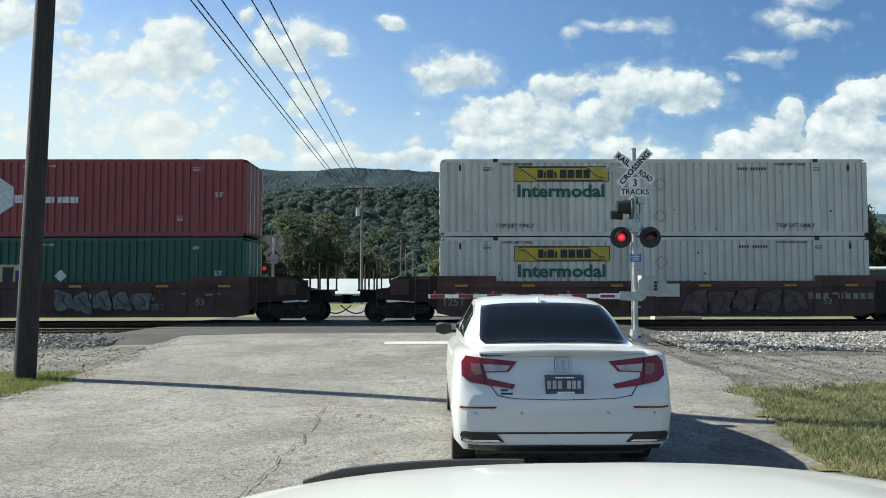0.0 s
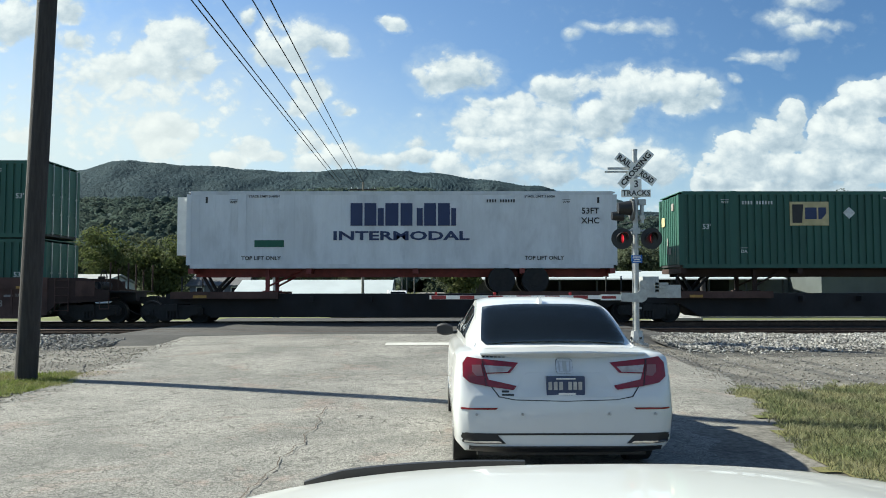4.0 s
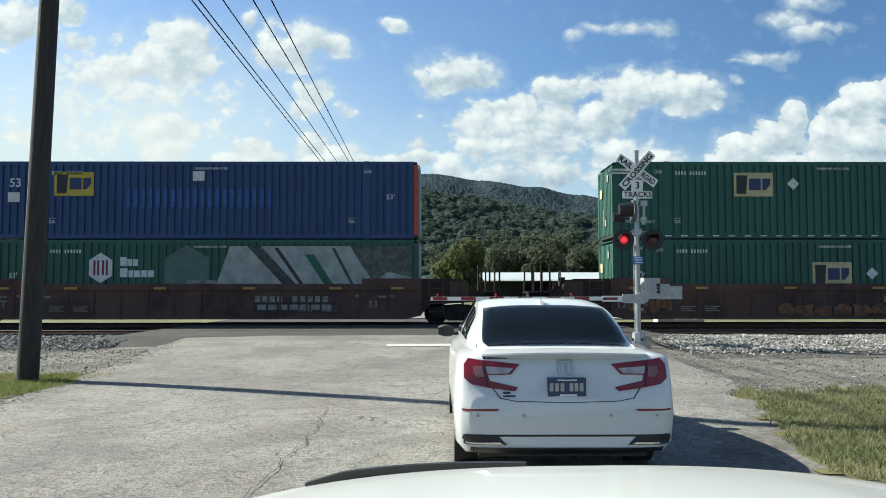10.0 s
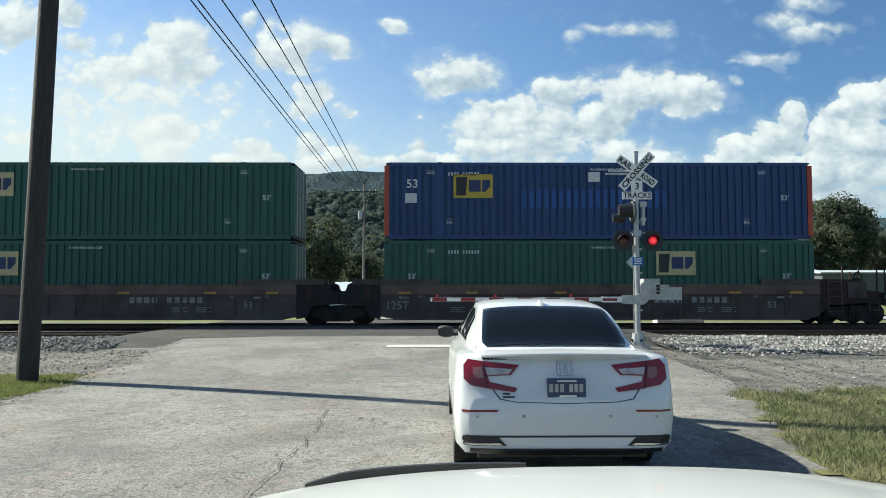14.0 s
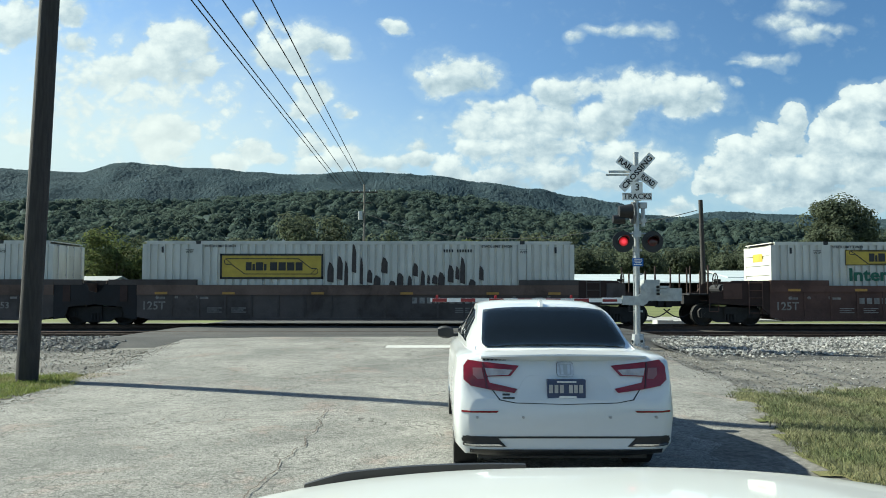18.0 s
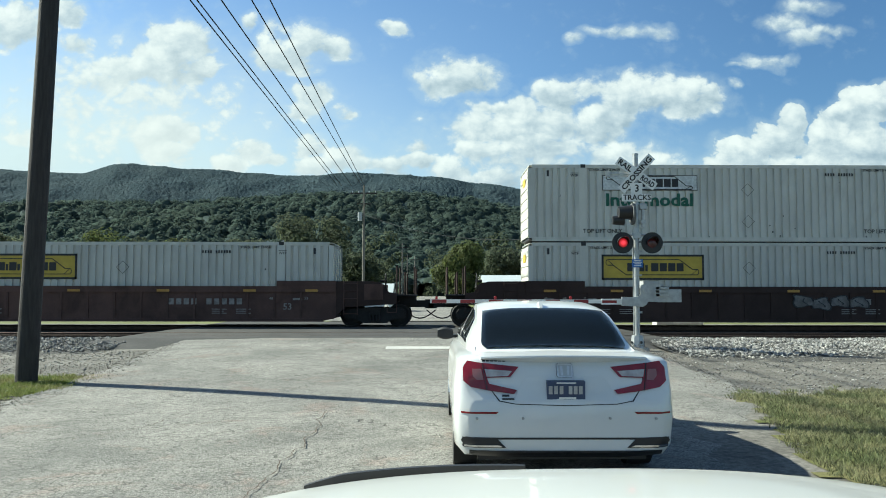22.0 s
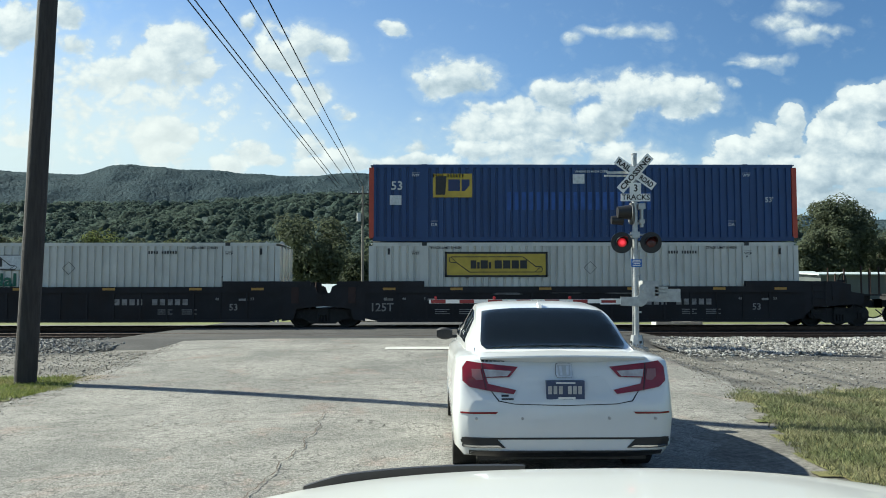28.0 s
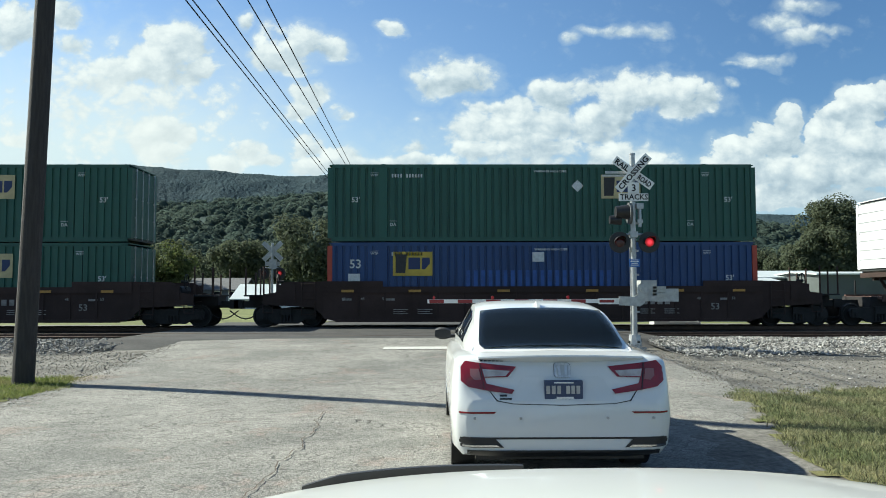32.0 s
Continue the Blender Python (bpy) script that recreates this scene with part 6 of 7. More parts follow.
def build_poles():
    pole("utility_pole", "dark creosoted timber pole at the road's edge", (-7.20, 13.9, -.1), (-6.84, 13.9, 11.5), .185, .15)
    p = pole("utility_pole", "grey timber utility pole with crossarm and transformer", (-7.0, 75, -.1), (-7.0, 75, 11.9), .14, .10)
    bm = bmesh.new()
    box(bm, -1.3, 1.3, -.06, .06, 11.2, 11.33), box(bm, -.7, .7, -.05, .05, 10.2, 10.3)
    part("crossarm", bm, M_CREOSOTE, p)
    for x in (-1.1, -.5, .5, 1.1):
        bm = bmesh.new()
        tube(bm, (x, 0, 11.33), (x, 0, 11.5), .05, 8, .03)
        part("insulator", bm, M_GALV, p)
    bm = bmesh.new()
    tube(bm, (-.35, -.1, 8.6), (-.35, -.1, 9.4), .22, 12)
    part("transformer", bm, M_GALV, p, "grey can transformer")
    pole("utility_pole", "short bare timber service pole", (15.4, 45, 0), (15.25, 45, 6.95), .155, .12)
    for x, y, h, r in ((-4.8, 110, 8.5, .12), (-5.6, 150, 9, .12), (-3.6, 130, 7.6, .1)):
        p = pole("utility_pole", "distant grey utility pole beside the far road", (x, y, 0), (x, y, h), r, .08)
        bm = bmesh.new()
        box(bm, -.9, .9, -.05, .05, h - .6, h - .48)
        part("crossarm", bm, M_CREOSOTE, p)
    for xf, xb in ((-9.52, -7.0), (-9.13, -6.9), (-8.16, -6.24), (-7.23, -5.18), (-6.96, -4.3)):
        wire("power_line", (xf, 75, 11.88), (xb, -15, 10.81), .04, .024, "thin black overhead power line")
    wire("service_line", (-7.0, 75, 9.17), (15.05, 45, 6.35), 2.05, .022, "thin grey service cable sagging between two poles", 40, True)
    wire("service_line", (-7.0, 75, 7.2), (40, 95, 6.8), .8, .015, "thin grey service cable sagging between two poles", 24, True)


# ---------- the white saloon ahead ----------
M_CARWHITE = surface("white car enamel", (.61, .62, .61), .35, var=.04, scale=2, coat=.8, spec=.5)
M_GLASS = surface("dark tinted car glass", (.010, .014, .018), .06, var=.1, spec=.16)
M_TAILRED = surface("red tail lamp plastic", (.21, .008, .016), .12, var=.25, scale=9, coat=.6)
M_TAILCLEAR = surface("clear lamp insert", (.42, .38, .37), .12, var=.3, scale=14, coat=.6)
M_CHROME = surface("chrome", (.75, .76, .77), .12, 1.0, var=.08)
M_CARBLACK = surface("black car plastic", (.015, .015, .016), .5, var=.2)
M_PLATE = surface("dark blue plate", (.03, .05, .11), .45, var=.15, scale=12)
CAR_AT = (1.075, 6.52)


def smoothed(rows, k):
    """Cubic interpolation of rows of numbers along their first column, k steps between rows."""
    out = []
    for i in range(len(rows) - 1):
        p0, p1, p2, p3 = rows[max(0, i - 1)], rows[i], rows[i + 1], rows[min(len(rows) - 1, i + 2)]
        for j in range(k):
            t = j / k
            out.append([.5 * (2 * b + (c - a) * t + (2 * a - 5 * b + 4 * c - d) * t * t + (3 * b - a - 3 * c + d) * t ** 3) for a, b, c, d in zip(p0, p1, p2, p3)])
    out.append(list(rows[-1]))
    return out


def on_skin(skins, pts, proud):
    """A thin plate of the outline pts (x, z), laid on the tail of the car by casting it forward onto the skins."""
    bm = bmesh.new()
    bm.faces.new([bm.verts.new((x, 0, z)) for x, z in pts])
    bmesh.ops.triangulate(bm, faces=bm.faces[:])
    for _ in range(5):
        long = [e for e in bm.edges if e.calc_length() > .07]
        if not long:
            break
        bmesh.ops.subdivide_edges(bm, edges=long, cuts=1)
        bmesh.ops.triangulate(bm, faces=bm.faces[:])
    for v in bm.verts:
        best = None
        for sk in skins:
            hit = sk.ray_cast(Vector((v.co.x, -3, v.co.z)), Vector((0, 1, 0)))[0]
            if hit and (best is None or hit.y < best):
                best = hit.y
        v.co.y = (best if best is not None else .3) - proud
    back = bmesh.ops.extrude_face_region(bm, geom=bm.faces[:])["geom"]
    for g in back:
        if isinstance(g, bmesh.types.BMVert):
            g.co.y += proud + .004
    return bm


def on_flank(skins, pts, s, proud):
    """A thin plate of the outline pts (y, z), laid on one side of the cabin by casting it inward onto the skins."""
    bm = bmesh.new()
    bm.faces.new([bm.verts.new((0, y, z)) for y, z in pts])
    bmesh.ops.triangulate(bm, faces=bm.faces[:])
    for _ in range(4):
        long = [e for e in bm.edges if e.calc_length() > .16]
        if not long:
            break
        bmesh.ops.subdivide_edges(bm, edges=long, cuts=1)
        bmesh.ops.triangulate(bm, faces=bm.faces[:])
    for v in bm.verts:
        hits = [h for h in (sk.ray_cast(Vector((s * 3, v.co.y, v.co.z)), Vector((-s, 0, 0)))[0] for sk in skins) if h]
        v.co.x = (max(abs(h.x) for h in hits) if hits else .7) * s + s * proud
    for g in bmesh.ops.extrude_face_region(bm, geom=bm.faces[:])["geom"]:
        if isinstance(g, bmesh.types.BMVert):
            g.co.x -= s * (proud + .004)
    return bm


def sedan():
    car = thing("white_car", "pearl white four-door saloon car waiting at the crossing, brake lamps dark", "car", at=(CAR_AT[0], CAR_AT[1], road_z(0, 8.5) + .02), rz=0)
    # stations: y, half width, lower edge, flank height, shoulder height, deck height in the middle
    ST = [(.00, .80, .30, .55, .70, .72), (.05, .875, .27, .56, .78, .82), (.10, .908, .25, .58, .88, .98), (.16, .922, .23, .60, 1.0, 1.055), (.24, .932, .22, .61, 1.045, 1.080), (.45, .937, .20, .62, 1.05, 1.092),
          (.8, .937, .18, .63, 1.05, 1.10), (1.6, .93, .17, .64, 1.02, 1.09), (2.6, .93, .17, .64, 1.01, 1.08), (3.4, .93, .17, .63, .99, 1.06),
          (4.0, .92, .18, .60, .95, 1.02), (4.5, .88, .2, .56, .82, .90), (4.8, .78, .25, .5, .66, .74), (4.88, .66, .3, .48, .6, .64)]
    bm = bmesh.new()
    rings = []
    for y, w, zb, zm, zs, zd in smoothed(ST, 3):
        half = [(w * .55, zb), (w * .90, zb + .02), (w * .975, zb + .10), (w, zm), (w * .985, zm + .6 * (zs - zm)), (w * .962, zs - .02), (w * .92, zs + .3 * (zd - zs)), (w * .78, zs + .72 * (zd - zs)), (w * .45, zd - .01)]
        ring = [(x, y, z) for x, z in half] + [(0, y, zd)] + [(-x, y, z) for x, z in half[::-1]]
        rings.append(ring)
    loft(bm, rings)
    skins = [BVHTree.FromBMesh(bm)]
    body = part("body", bm, M_CARWHITE, car, "pearl white painted body", True)
    # cabin
    CB = [(.50, 1.065, .71, .80), (.80, 1.175, .67, .80), (1.1, 1.305, .655, .80), (1.5, 1.435, .63, .80), (2.0, 1.50, .605, .80), (2.5, 1.51, .60, .81), (3.0, 1.47, .59, .82), (3.4, 1.34, .62, .82), (3.8, 1.12, .66, .82)]
    rows = smoothed(CB, 4)

    def cabin_ring(y, zt, wt, wb, grow=0.0, zlow=1.02):
        g = grow
        half = [(wb + g, zlow), (wb - .02 + g, zlow + .35 * (zt - zlow)), (wt + .6 * (wb - wt) * .55 + g, zlow + .72 * (zt - zlow)), (wt + .03 + g, zt - .035 + g * .5), (wt - .06, zt - .008 + g), (wt * .5, zt + .006 + g)]
        return [(x, y, z) for x, z in half] + [(0, y, zt + .01 + g)] + [(-x, y, z) for x, z in half[::-1]]

    bm = bmesh.new()
    loft(bm, [cabin_ring(*r) for r in rows])
    skins.append(BVHTree.FromBMesh(bm))
    part("roof", bm, M_CARWHITE, car, "white roof and pillars", True)
    # rear window, a curved pane over the sloping tail of the cabin
    bm = bmesh.new()
    cols = []
    for r in rows:
        if .62 < r[0] < 1.60:
            k = (r[0] - .62) / .98
            wide = .675 - .075 * k - .05 * max(0, .12 - k) / .12
            ring = []
            for i in range(-8, 9):
                x = wide * i / 8
                zt = r[1]
                edge = (abs(x) / r[2]) ** 3
                ring.append((x, r[0] - .012 - .05 * (1 - (x / .7) ** 2) * .5, zt + .022 - .035 * edge))
            cols.append(ring)
    loft(bm, cols, closed=False)
    bmesh.ops.solidify(bm, geom=bm.faces[:], thickness=.008)
    part("rear_window", bm, M_GLASS, car, "dark tinted rear window", True)
    for s in (-1, 1):
        prof = [(1.30, 1.12), (1.62, 1.345), (2.1, 1.42), (2.6, 1.425), (3.05, 1.37), (3.35, 1.24), (3.62, 1.12)]
        part("side_window", on_flank(skins, prof, s, .007), M_GLASS, car, "dark tinted side glass", True)
        for y0, y1 in ((1.58, 1.64), (2.36, 2.44)):
            part("door_pillar", on_flank(skins, [(y0, 1.12), (y1, 1.12), (y1 + .03, 1.43 if y0 > 2 else 1.36), (y0 + .03, 1.43 if y0 > 2 else 1.34)], s, .012), M_CARBLACK, car)
        # mirror
        bm = bmesh.new()
        loft(bm, [[(s * (.87 + .20 * k), 3.20 + .05 * k + dy, 1.10 + .008 * k + (dz - .0) * 1.15 * (.40 + .60 * math.sin(2.5 * k + .35))) for dy, dz in ((-.02, -.062), (.05, -.066), (.09, -.03), (.09, .04), (.05, .07), (-.02, .072), (-.045, .05), (-.045, -.045))] for k in (0, .15, .4, .65, .85, .96)])
        rounded(bm, .012, 2)
        box(bm, *sorted((s * .80, s * .93)), 3.22, 3.28, 1.055, 1.09)
        part("wing_mirror", bm, M_CARBLACK, car, "dark wing mirror", True)
        # wheels
        for y in (1.02, 3.85):
            bm = bmesh.new()
            tube(bm, (s * .70, y, .33), (s * .915, y, .33), .335, 32)
            rounded(bm, .035, 2)
            w = part("wheel", bm, M_RUBBER, car, "black tyre", True)
            bm = bmesh.new()
            tube(bm, (s * .90, y, .33), (s * .922, y, .33), .22, 20)
            part("rim", bm, M_CHROME, w)
            bm = bmesh.new()
            arch = [(y + .39 * math.cos(q), .33 + .39 * math.sin(q)) for q in [math.pi * i / 14 for i in range(15)]]
            inn = [(y + .30 * math.cos(q), .30 + .30 * math.sin(q)) for q in [math.pi * i / 14 for i in range(14, -1, -1)]]
            prism(bm, arch + inn, "x", *sorted((s * .80, s * .912)))
            part("wheel_arch", bm, M_CARBLACK, car)
        # tail lamps: a forked wrap-round cluster
        def plate(pts, mat, name, par, proud=.01, label=""):
            return part(name, on_skin(skins, [(s * x, z) for x, z in pts], proud), mat, par, label, True)
        tl = plate([(.852, .985), (.815, 1.035), (.72, 1.022), (.385, .988), (.42, .948), (.458, .905), (.655, .900), (.635, .852), (.405, .802), (.43, .770), (.637, .797), (.79, .826), (.852, .875)], M_TAILRED, "tail_lamp", car, .012, "red forked tail lamp")
        plate([(.672, .970), (.44, .955), (.478, .914), (.655, .908)], M_TAILCLEAR, "lamp_insert", tl, .019, "clear reversing lamp")
        plate([(.775, .972), (.70, .972), (.682, .885), (.735, .88), (.772, .915)], surface("pale red lamp inner", (.30, .12, .115), .15, var=.3, coat=.6), "lamp_insert", tl, .019, "brighter red lamp core")
        plate([(.695, 1.018), (.690, 1.018), (.652, .80), (.657, .80)], M_CARBLACK, "lamp_seam", tl, .021)
        # bumper reflector and pipe
        plate([(.87, .613), (.87, .628), (.56, .628), (.58, .611)], M_TAILRED, "bumper_reflector", car, .006, "thin red bumper reflector")
        plate([(.855, .335), (.87, .395), (.83, .424), (.58, .416), (.50, .335)], M_CARBLACK, "exhaust_surround", car, .008, "dark exhaust surround")
        plate([(.845, .342), (.845, .358), (.56, .358), (.53, .342)], M_CHROME, "exhaust_trim", car, .02, "chrome exhaust trim")
        # boot lid seam
        plate([(.70, 1.05), (.692, 1.05), (.63, .82), (.545, .715), (.555, .71), (.638, .82)], M_CARBLACK, "boot_seam", car, .003)
        plate([(.555, .713), (.42, .688), (.0, .676), (.0, .682), (.42, .694), (.545, .719)], M_CARBLACK, "boot_seam", car, .003)
        for x in (.36, .74):
            bm = bmesh.new()
            tube(bm, (s * x, -.02, .575), (s * x, .05, .575), .011, 10)
            part("parking_sensor", bm, M_GALV, car)
    part("bumper_trim", on_skin(skins, [(-.86, .402), (.86, .402), (.86, .418), (-.86, .418)], .004), M_CARBLACK, car, "black bumper trim line")
    # Black strip added in place of the shadow below the bumper.
    part("bumper_trim", on_skin(skins, [(-.80, .235), (.80, .235), (.80, .312), (-.80, .312)], .014), M_CARBLACK, car, "black strip painted as the shadow under the bumper")
    bm = bmesh.new()
    box(bm, -.72, .72, .25, 4.5, .19, .30)
    part("underbody", bm, M_CARBLACK, car)
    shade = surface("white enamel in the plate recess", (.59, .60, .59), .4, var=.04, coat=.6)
    part("plate_recess", on_skin(skins, [(-.44, .712), (.44, .712), (.345, .885), (.30, .908), (-.30, .908), (-.345, .885)], .0025), shade, car, "shallow number plate recess", True)
    # spoiler lip
    bm = bmesh.new()
    loft(bm, [[(x, .17 + .06 * (x / .7) ** 2, 1.0 - .0 * (x / .7) ** 2), (x, .045 + .10 * (x / .7) ** 2, 1.072 - .02 * (x / .7) ** 2), (x, .05 + .10 * (x / .7) ** 2, 1.086 - .02 * (x / .7) ** 2), (x, .32, 1.098 - .015 * (x / .7) ** 2)] for x in [-.70 + .0875 * i for i in range(17)]])
    part("boot_lip", bm, M_CARWHITE, car, "", True)
    # plate with bars, emblem ring, fin
    bm = bmesh.new()
    box(bm, -.158, .158, .005, .10, .725, .88)
    rounded(bm, .008, 1)
    pl = part("number_plate", bm, M_PLATE, car, "dark blue number plate")
    for x in (-.145, -.10, -.055, .02, .062, .104):
        bm = bmesh.new()
        box(bm, x, x + .030, -.002, .006, .772, .838)
        part("plate_bar", bm, M_GALV, pl)
    for x0, x1, z0, z1 in ((-.06, .08, .732, .747), (-.08, .08, .858, .868)):
        bm = bmesh.new()
        box(bm, x0, x1, -.002, .006, z0, z1)
        part("plate_bar", bm, M_WHITE, pl)
    trim = surface("weathered grey chrome", (.62, .63, .64), .3, .5, var=.2, scale=30)
    part("emblem_seat", on_skin(skins, [(-.060, 0.902), (.060, 0.902), (.0715, 0.925), (.0695, 1.004), (.054, 1.018), (-.054, 1.018), (-.0695, 1.004), (-.0715, 0.925)], .008), M_CARBLACK, car)
    em = part("emblem", on_skin(skins, [(-.058, 0.904), (.058, 0.904), (.069, 0.926), (.067, 1.002), (.052, 1.016), (-.052, 1.016), (-.067, 1.002), (-.069, 0.926)], .016), trim, car, "chrome square emblem")
    part("emblem_field", on_skin(skins, [(-.048, 0.916), (.048, 0.916), (.054, 1.002), (-.054, 1.002)], .019), surface("shaded white emblem field", (.42, .43, .43), .5, var=.1), em)
    for q in ((-.034, -.016), (.016, .034)):
        z0, z1 = .920, .998
        part("emblem_bar", on_skin(skins, [(q[0], z0), (q[1], z0), (q[1] * 1.2, z1), (q[0] * 1.2, z1)], .023), trim, em)
    for i in range(6):
        part("badge_bar", on_skin(skins, [(-.69 + i * .034, 1.028), (-.664 + i * .034, 1.028), (-.660 + i * .034, 1.046), (-.686 + i * .034, 1.046)], .006), M_GREYDARK, car)
    for x0, x1, z0, z1 in ((-.53, -.43, .725, .738), (-.53, -.47, .75, .765)):
        part("badge_bar", on_skin(skins, [(x0, z0), (x1, z0), (x1, z1), (x0, z1)], .005), M_GREYDARK, car)
    bm = bmesh.new()
    prism(bm, [(1.52, 1.435), (1.78, 1.475), (1.66, 1.515), (1.60, 1.515)], "x", -.016, .016)
    part("roof_fin", bm, M_CARWHITE, car, "white shark-fin aerial")
    return car


# ---------- the camera's own car: bonnet in front of the windscreen ----------
def own_car():
    car = thing("white_car", "white car whose bonnet lies before the windscreen", "car", at=(0.45, 0, 0))
    bm = bmesh.new()
    rings = []
    for i in range(33):
        x = -1.02 + 2.04 * i / 32
        e = abs(x / 1.02)
        fr = 2.38 - .12 * e ** 4
        edge = 1.122 - .072 * e ** 2.2 + (.012 if x > 0 else 0) * e
        ring = []
        for j in range(19):
            k = j / 18
            y = .92 + (fr - .92) * k
            z = edge + .105 * (1 - k) ** .8 + .010 * math.exp(-((e - .55) / .10) ** 2) * (1 - k)
            ring.append((x, y, z))
        ring += [(x, fr + .015, edge - .02), (x, fr + .02, edge - .10), (x, fr - .05, edge - .10), (x, .92, edge + .03)]
        rings.append(ring)
    loft(bm, rings)
    part("bonnet", bm, surface("bright white bonnet enamel", (.640, .652, .632), .3, var=.03, scale=2, coat=.8, spec=.5), car, "glossy white bonnet reflecting the sky", True)
    # dark deflector lip along the bonnet's leading edge
    bm = bmesh.new()
    rings = []
    for i in range(19):
        x = -.84 + .66 * i / 18
        e = abs(x / 1.02)
        y = 2.40 - .12 * e ** 4
        z = 1.122 - .072 * e ** 2.2
        h = .020 * min(1, (i + 1) / 4) * (1 - .7 * (i / 18) ** 2)
        rings.append([(x, y, z - .04), (x, y + .02, z - .04), (x, y + .02, z + h), (x, y, z + h)])
    loft(bm, rings)
    part("deflector", bm, M_CARBLACK, car, "dark plastic deflector on the bonnet's edge", True)
    bm = bmesh.new()
    prism(bm, [(2.20, .30), (2.30, .45), (2.28, .92), (2.1, .95), (.9, 1.0), (.9, .30)], "x", -.98, .98)
    rounded(bm, .05, 2)
    part("front_body", bm, M_CARWHITE, car, "white grille and wings")
    lamp = surface("clear head lamp glass", (.55, .57, .58), .1, .2, var=.2, coat=.8)
    seatcloth = surface("dark grey seat cloth", (.035, .035, .037), .9, var=.25, scale=9, grain=.2)
    for s in (-1, 1):
        # flank with cut-outs over the wheels
        out = [(-2.75, .42), (-2.05, .40)] + [(-1.6 - .43 * math.cos(math.pi * i / 10), .36 + .43 * math.sin(math.pi * i / 10)) for i in range(1, 10)] + [(-1.15, .36), (1.0, .36)] + \
              [(1.45 - .43 * math.cos(math.pi * i / 10), .36 + .43 * math.sin(math.pi * i / 10)) for i in range(1, 8)] + [(1.80, .70), (1.86, 1.0), (.92, 1.08), (-2.6, 1.12), (-2.75, .95)]
        bm = bmesh.new()
        prism(bm, out, "x", *sorted((s * .92, s * 1.0)))
        part("side_panel", bm, M_CARWHITE, car, "white flank of the car")
        for y0, y1 in ((-.35, .80), (-1.35, -.40)):
            bm = bmesh.new()
            box(bm, *sorted((s * 1.0, s * 1.012)), y0, y1, .46, 1.06)
            rounded(bm, .01, 1)
            door = part("car_door", bm, M_CARWHITE, car)
            bm = bmesh.new()
            box(bm, *sorted((s * 1.012, s * 1.045)), y0 + .08, y0 + .30, .93, .965)
            rounded(bm, .01, 1)
            part("handle", bm, M_CARBLACK, door, "black door handle")
        for p, q in (((s * .90, .88, 1.10), (s * .74, .28, 1.86)), ((s * .92, -.40, 1.10), (s * .78, -.42, 1.87)), ((s * .92, -1.45, 1.10), (s * .78, -1.42, 1.87)), ((s * .92, -2.55, 1.10), (s * .76, -2.25, 1.87))):
            bm = bmesh.new()
            tube(bm, p, q, .05, 8)
            part("window_pillar", bm, M_CARWHITE, car)
        bm = bmesh.new()
        loft(bm, [[(s * (1.03 + .2 * k), .62 + dy, 1.14 + dz * (.6 + .4 * math.sin(2.6 * k + .3))) for dy, dz in ((-.04, -.07), (.06, -.06), (.08, .05), (-.04, .08))] for k in (0, .3, .7, 1)])
        box(bm, *sorted((s * .95, s * 1.05)), .60, .66, 1.10, 1.14)
        part("wing_mirror", bm, M_CARWHITE, car, "white wing mirror")
        bm = bmesh.new()
        box(bm, *sorted((s * .62, s * .97)), 2.22, 2.33, .74, .92)
        rounded(bm, .03, 2)
        part("head_lamp", bm, lamp, car, "clear glass head lamp", True)
        bm = bmesh.new()
        box(bm, *sorted((s * .78, s * 1.005)), -2.80, -2.60, .85, 1.25)
        rounded(bm, .03, 2)
        part("tail_lamp", bm, M_TAILRED, car, "red tail lamp", True)
        bm = bmesh.new()
        box(bm, s * .45 - .26, s * .45 + .26, -.75, -.20, .45, .68), box(bm, s * .45 - .25, s * .45 + .25, -.95, -.75, .55, 1.22)
        rounded(bm, .05, 2)
        seat = part("seat", bm, seatcloth, car, "dark grey cloth front seat")
        for y in (1.45, -1.6):
            bm = bmesh.new()
            tube(bm, (s * .74, y, .36), (s * .985, y, .36), .36, 28)
            rounded(bm, .03, 1)
            w = part("wheel", bm, M_RUBBER, car, "black tyre", True)
            bm = bmesh.new()
            tube(bm, (s * .96, y, .36), (s * .99, y, .36), .24, 20)
            part("rim", bm, M_GALV, w)
    bm = bmesh.new()
    loft(bm, [[(x, y, z - .06 * (x / .8) ** 2) for y, z in ((.26, 1.86), (.20, 1.91), (-1.0, 1.95), (-2.2, 1.90), (-2.32, 1.85), (-1.0, 1.89))] for x in (-.8, -.6, -.3, 0, .3, .6, .8)])
    part("roof", bm, M_CARWHITE, car, "white car roof", True)
    bm = bmesh.new()
    prism(bm, [(-2.82, .50), (-2.86, .90), (-2.78, 1.12), (-2.62, 1.12), (-2.62, .45)], "x", -.95, .95)
    rounded(bm, .03, 1)
    part("tailgate", bm, M_CARWHITE, car)
    bm = bmesh.new()
    box(bm, -.95, .95, -2.95, -2.70, .40, .62)
    rounded(bm, .05, 2)
    part("rear_bumper", bm, M_CARBLACK, car, "black rear bumper")
    bm = bmesh.new()
    box(bm, -.75, .75, -1.95, -1.45, .45, .70), box(bm, -.75, .75, -2.1, -1.95, .55, 1.18)
    rounded(bm, .05, 2)
    part("rear_bench", bm, seatcloth, car, "dark grey cloth rear bench")
    bm = bmesh.new()
    ring = [(-.45 + .19 * math.cos(math.pi * i / 10), .22 - .08 * math.sin(math.pi * i / 10), 1.02 + .17 * math.sin(math.pi * i / 10)) for i in range(21)]
